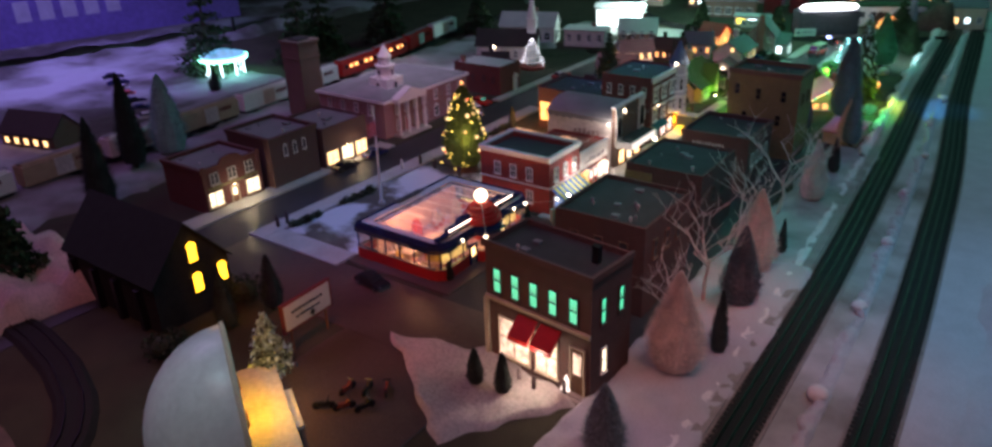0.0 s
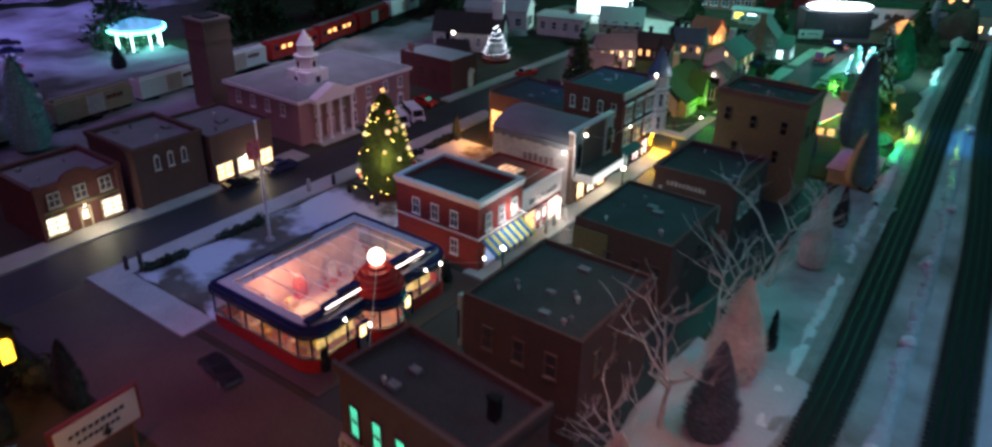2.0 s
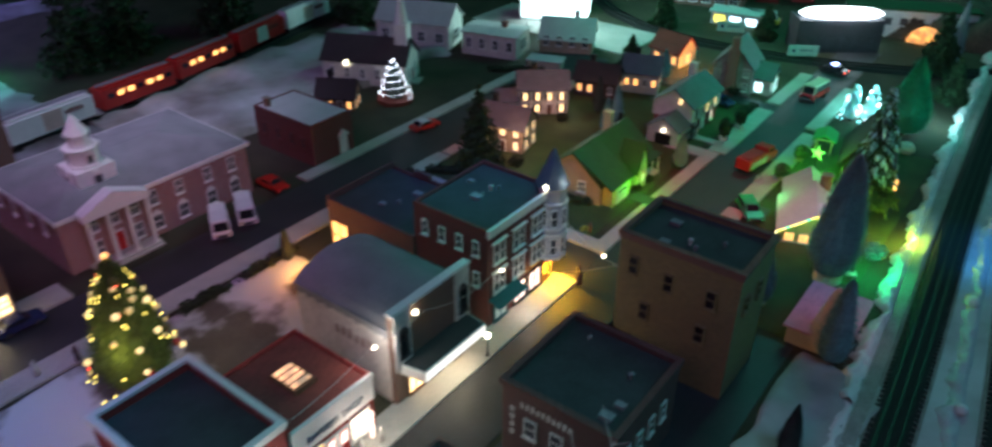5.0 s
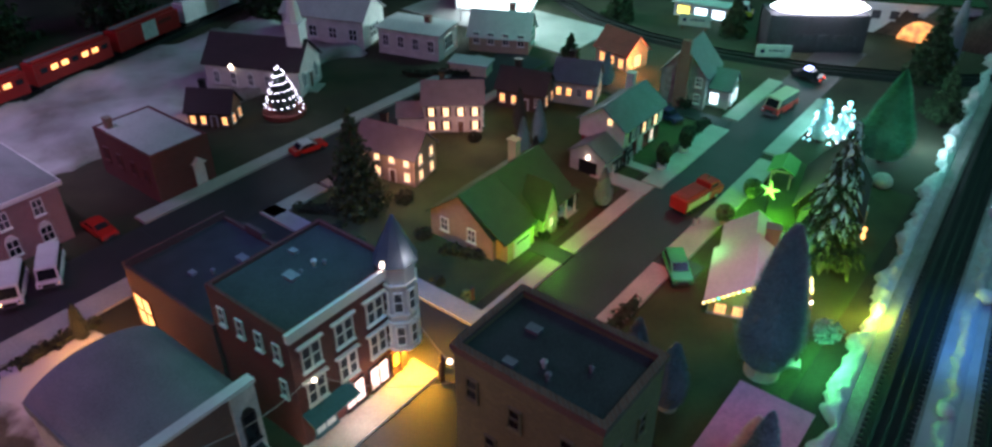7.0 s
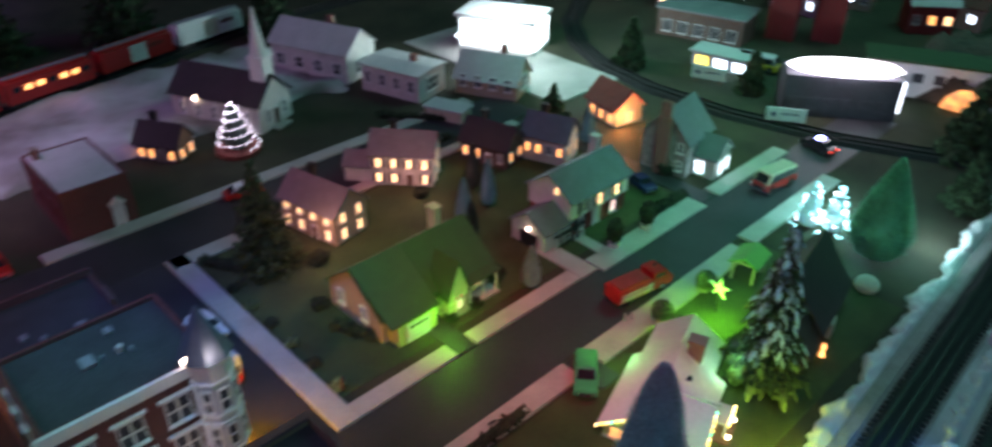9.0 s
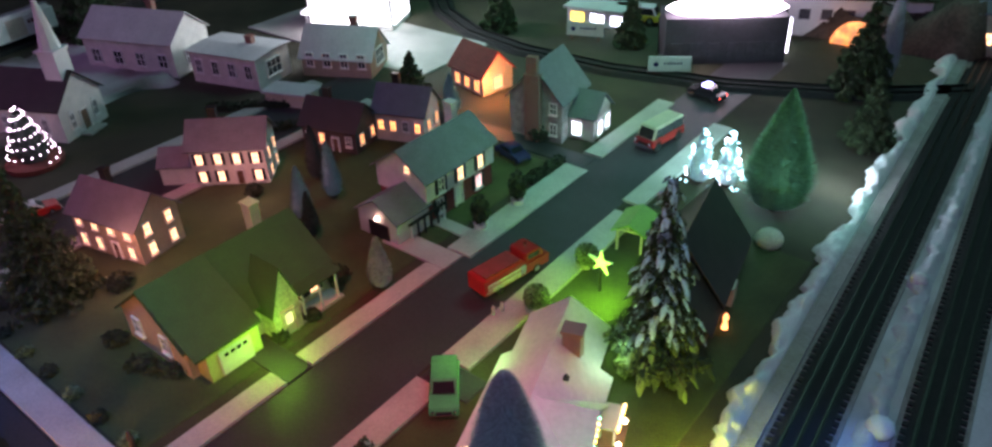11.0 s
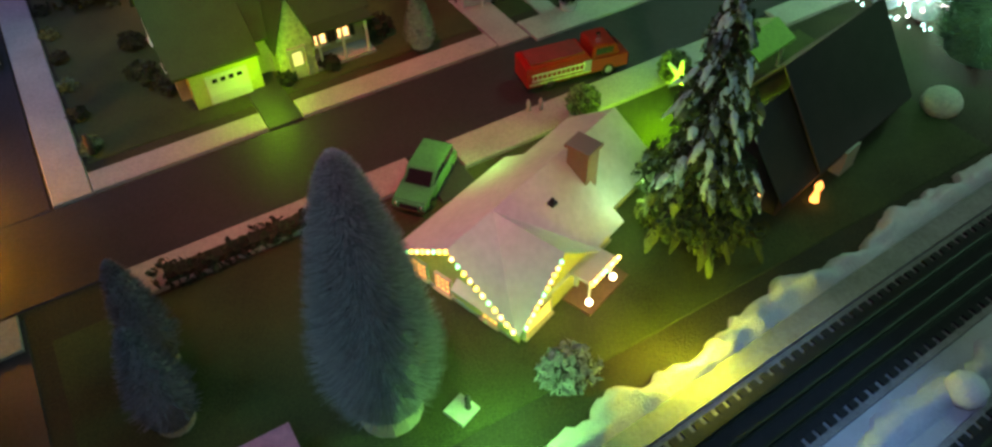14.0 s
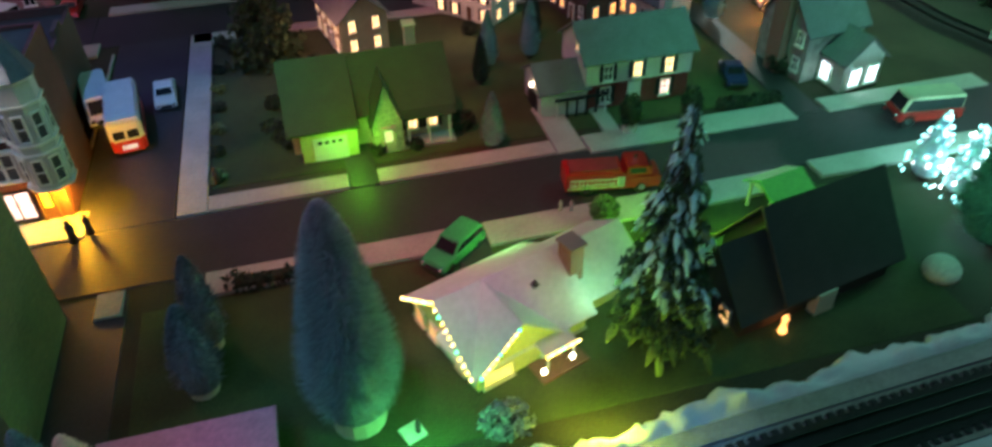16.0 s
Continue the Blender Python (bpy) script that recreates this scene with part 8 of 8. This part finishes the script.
def wagon(s, label, m, lit_windows=False, H=0.085):
    """A wagon at s metres along the far line."""
    for p, q in zip(CURVE, CURVE[1:]):
        l = (Vector(q) - Vector(p)).length
        if s < l:
            c = Vector(p).lerp(Vector(q), s / l)
            a = math.degrees(math.atan2(q[1] - p[1], q[0] - p[0]))
            break
        s -= l
    root = thing("train_car", c.x, c.y, a, label, "train car", "train behind the shops", 0.016)
    L, W = 0.27, 0.055
    bm = box(B(), -L / 2, L / 2, -W / 2, W / 2, 0.014, H)
    bmesh.ops.bevel(bm, geom=[e for e in bm.edges if all(v.co.z > 0.05 for v in e.verts)], offset=0.008, segments=2, affect="EDGES")
    part("body", bm, m, root)
    part("roof_walk", box(B(), -L / 2, L / 2, -0.008, 0.008, H, H + 0.003), GREYROOF, root)
    for u in (-L * 0.36, L * 0.36):
        part("truck", box(B(), u - 0.03, u + 0.03, -0.02, 0.02, 0.0, 0.014), BLACK, root)
    if lit_windows:
        for k in range(7):
            for s2 in (-1, 1):
                part("window", box(B(), -0.115 + k * 0.036, -0.093 + k * 0.036, s2 * W / 2 - 0.001, s2 * W / 2 + 0.001, 0.047, 0.062), ORANGE if k % 3 else DARKGLASS, root)
    else:
        for s2 in (-1, 1):
            part("door_panel", box(B(), -0.03, 0.03, s2 * W / 2 - 0.001, s2 * W / 2 + 0.0015, 0.018, H - 0.01), OFFWHITE if m is not WHITE else PINKFOAM, root)
            bars(root, pose(-0.07 * s2, s2 * (W / 2 + 0.0005), 0.05, 0, 0, 0 if s2 < 0 else 180), 0.06, 0.014, 5, REDROOF)
    return root


TAN_CAR = mat("tan_wagon", (0.45, 0.34, 0.22), 0.6, 0.2, 30, 0.1)
for k, (m, lt, lab) in enumerate(((WHITE, False, "white boxcar with red lettering bars"), (TAN_CAR, False, "tan boxcar with pale door"), (WHITE, False, "white boxcar with red lettering bars"), (TAN_CAR, False, "tan boxcar with pale door"), (WHITE, False, "white boxcar with red lettering bars"), (WHITE, False, "white boxcar with red lettering bars"), (REDPAINT, True, "red passenger car with lit windows"), (REDPAINT, True, "red passenger car with lit windows"), (REDPAINT, False, "red tank like boxcar"), (WHITE, False, "white boxcar with red lettering bars"))):
    wagon(0.5 + k * 0.3, lab, m, lt)
def tower_parts(root, wall):
    part("wall", box(B(), -0.05, 0.05, -0.05, 0.05, 0, 0.3), wall, root)
    part("cap", box(B(), -0.055, 0.055, -0.055, 0.055, 0.3, 0.31), wall, root, "stepped brick cap")
    part("flue", box(B(), -0.03, 0.03, -0.03, 0.03, 0.31, 0.316), TARROOF, root, "sooty flue top")
    part("band", box(B(), -0.053, 0.053, -0.053, 0.053, 0.24, 0.247), wall, root)


tl = thing("brick_tower", -1.95, 2.72, 0, "tall square brown brick chimney tower", "tower")
tower_parts(tl, BROWN_BRICK)
cr = thing("carousel", -2.82, 2.97, 0, "round carousel glowing blue and green", "carousel")
part("platform", lathe(B(), 0, 0, [(0.1, 0), (0.1, 0.012)], 20), WHITE, cr)
part("canopy", lathe(B(), 0, 0, [(0.11, 0.1), (0.105, 0.11), (0.05, 0.125), (0.005, 0.14)], 20), lit("carousel_blue", (0.1, 0.5, 0.9), 0.7, 0.4, 30), cr)
part("crown_ring", lathe(B(), 0, 0, [(0.115, 0.09), (0.117, 0.103)], 24), glow("carousel_green", (0.2, 1.0, 0.75), 4.0), cr)
for k in range(8):
    part("post", tube(B(), (0.09 * math.cos(k * 0.785), 0.09 * math.sin(k * 0.785), 0.012), (0.09 * math.cos(k * 0.785), 0.09 * math.sin(k * 0.785), 0.1), 0.004), COOLW, cr)
dh = thing("dark_depot", -2.55, 1.95, 15, "dark roofed depot with warm lit windows", "depot")
gable_part(dh, 0.26, 0.13, 0.065, 0.13, BROWN_BRICK, SHINGLE_D)
for k in range(5):
    window(dh, on_face(0.26, 0.13, "S", 0.03 + k * 0.048, 0.025), 0.02, 0.022, WARM, CREAM, (0, 0))
rk = thing("foam_rocks", -1.45, 1.4, 0, "brown carved foam rocks with snow on top", "rocks")
part("rock", sheet(B(), -0.35, 0.18, -0.2, 0.12, 0.0, 18, 14, 0.09, 7, 0.03), PINKFOAM, rk)


def motorbike(x, y, rz, m):
    root = thing("motorbike", x, y, rz, "small dark red motorbike parked on the square", "motorbike", "parked motorbikes", 0.003)
    part("frame", profile(B(), [(-0.014, 0.008), (-0.01, 0.016), (0.002, 0.014), (0.008, 0.02), (0.012, 0.018), (0.01, 0.006), (-0.004, 0.005)], -0.003, 0.003), m, root)
    for u in (-0.014, 0.015):
        part("wheel", lathe(B(), 0, 0, [(0.007, 0), (0.0078, 0.001), (0.0078, 0.003), (0.007, 0.004)], 12), RUBBER, root, at=pose(u, -0.002, 0.0078, -90, 0, 0))
    part("handlebar", tube(B(), (0.01, -0.008, 0.024), (0.01, 0.008, 0.024), 0.001), CHROME, root)


for k in range(6):
    motorbike(-0.49 + 0.033 * (k % 3), 1.44 + 0.06 * (k // 3) + 0.02 * (k % 3), 40 + 17 * k, REDROOF if k % 2 else BLACK)

us = thing("snow_globe_shrub", -0.108, 1.835, 0, "round white frosted shrub on a short stem", "shrub")
part("stem", tube(B(), (0, 0, 0), (0, 0, 0.035), 0.0035, 0.0025), CREAM, us)
ob = new("leaves", leafy("leaves", [(0, 0, 0.052, 0.021, 0.024)], COTTON, 700, 0.005, 61))
ob.parent = us
part("core", ball(B(), (0, 0, 0.052), 0.018, 10, 7, 1.1), COTTON, us)
lc = thing("lit_cone", -0.142, 1.731, 0, "small glowing white cone ornament on the forecourt", "ornament")
part("base", lathe(B(), 0, 0, [(0.012, 0.006), (0.012, 0.009)], 12), WHITE, lc)
part("cone", lathe(B(), 0, 0, [(0.011, 0.009), (0.006, 0.026), (0.001, 0.04)], 12), glow("cone_glow", (1.0, 0.85, 0.75), 1.3), lc)

# ---- the far end of the layout ----
lw = thing("white_hall", -0.42, 5.62, 25, "long white hall with a row of small windows", "building")
part("wall", box(B(), -0.24, 0.24, -0.06, 0.06, 0, 0.11), WHITE, lw)
part("roof", box(B(), -0.25, 0.25, -0.07, 0.07, 0.11, 0.117), SHINGLE_G, lw)
for k in range(8):
    window(lw, on_face(0.48, 0.12, "S", 0.03 + k * 0.06, 0.05), 0.03, 0.03, DIMGLASS, WHITE, (0, 0))
for x, y in ((-1.05, 5.75), (-0.92, 5.85)):
    tw = thing("brick_tower", x, y, 20, "tall red brick mill tower", "tower")
    tower_parts(tw, RED_BRICK)
car(-0.93, 5.38, 15, "yellow delivery truck with white box body", mat("yellow_paint", (0.65, 0.5, 0.04), 0.3, 0.15, 40, 0), "delivery_truck", 0.14, 0.05, 0.055, "van", second=PAINT_W)
for x, y in ((-0.29, 4.61), (-0.34, 4.59)):
    root = thing("fairy_light_frame", x, y, 0, "upright frame of teal fairy lights over frosted shrubs", "lights", "teal lights by the road")
    part("stem", tube(B(), (0, 0, 0), (0, 0, 0.1), 0.0015), BLACK, root)
    q = random.Random(int(-x * 1000))
    for k in range(64):
        u, a = q.random() ** 1.2, q.uniform(0, 6.2832)
        rad = (0.032 * (1 - u) ** 0.7 + 0.003) * q.uniform(0.8, 1.15)
        part("bulb", ball(B(), (rad * math.cos(a), rad * math.sin(a), 0.008 + 0.112 * u), q.uniform(0.0018, 0.0034), 5, 4), BULB_T if k % 4 else BULB_W, root)

q = random.Random(11)
walls = (CLAP, CLAP_T, BROWN_BRICK, RED_BRICK, CREAM)
roofs = (SHINGLE, SHINGLE_D, PALEROOF, REDROOF)
for k in range(26):
    x, y = -3.0 + 0.125 * k + q.uniform(-0.05, 0.05), 5.75 + 0.55 * (k % 3) + q.uniform(-0.1, 0.1)
    if -1.4 < x < -0.6 and y < 5.9:
        y += 0.4
    w, d, e = q.uniform(0.14, 0.24), q.uniform(0.1, 0.15), q.uniform(0.06, 0.13)
    root = thing("far_house", x, y, q.uniform(-10, 40), ("small lit house at the far end", "dark gabled house at the far end", "pale roofed house at the far end")[k % 3], "house", "houses at the far end")
    gable_part(root, w, d, e, e + 0.05, walls[k % 5], roofs[k % 4])
    for i in range(3):
        window(root, on_face(w, d, "S", w * (i + 0.5) / 3, e * 0.35), 0.022, 0.03, (WARM, COOLW, DIMGLASS, ORANGE)[(i + k) % 4], WHITE, (1, 1))
for k in range(22):
    x, y = -3.2 + 0.15 * k + q.uniform(-0.05, 0.05), 5.3 + 0.4 * (k % 4)
    if not -1.5 < x < -0.5:
        brush_tree(x, y, q.uniform(0.12, 0.26), q.uniform(0.035, 0.06), (BRISTLE_D, BRISTLE_G, BRISTLE)[k % 3], "cone tree at the far end", 350, 200 + k, "cone trees at the far end")
bn = thing("banner", -3.75, 3.1, 75, "long violet banner with pale illegible lettering", "banner")
part("cloth", box(B(), -1.1, 0.6, -0.004, 0.004, 0.12, 0.5), mat("banner_cloth", (0.12, 0.08, 0.3), 0.8, 0.25, 6, 0.2), bn)
bars(bn, pose(-0.3, -0.004, 0.24), 0.55, 0.13, 5, mat("banner_ink", (0.3, 0.28, 0.4), 0.8, 0.2, 20, 0.1))
for u in (-1.05, 0.55):
    part("post", tube(B(), (u, 0.01, 0), (u, 0.01, 0.52), 0.01), BLACK, bn)
for k in range(7):
    x, y = -2.5 - 0.13 * k, 2.35 + 0.05 * k
    car(x, y, 70, "model car parked in the snowy yard", (PAINT_W, PAINT_N, PAINT_B, REDPAINT)[k % 4], group="cars in the snowy yard")
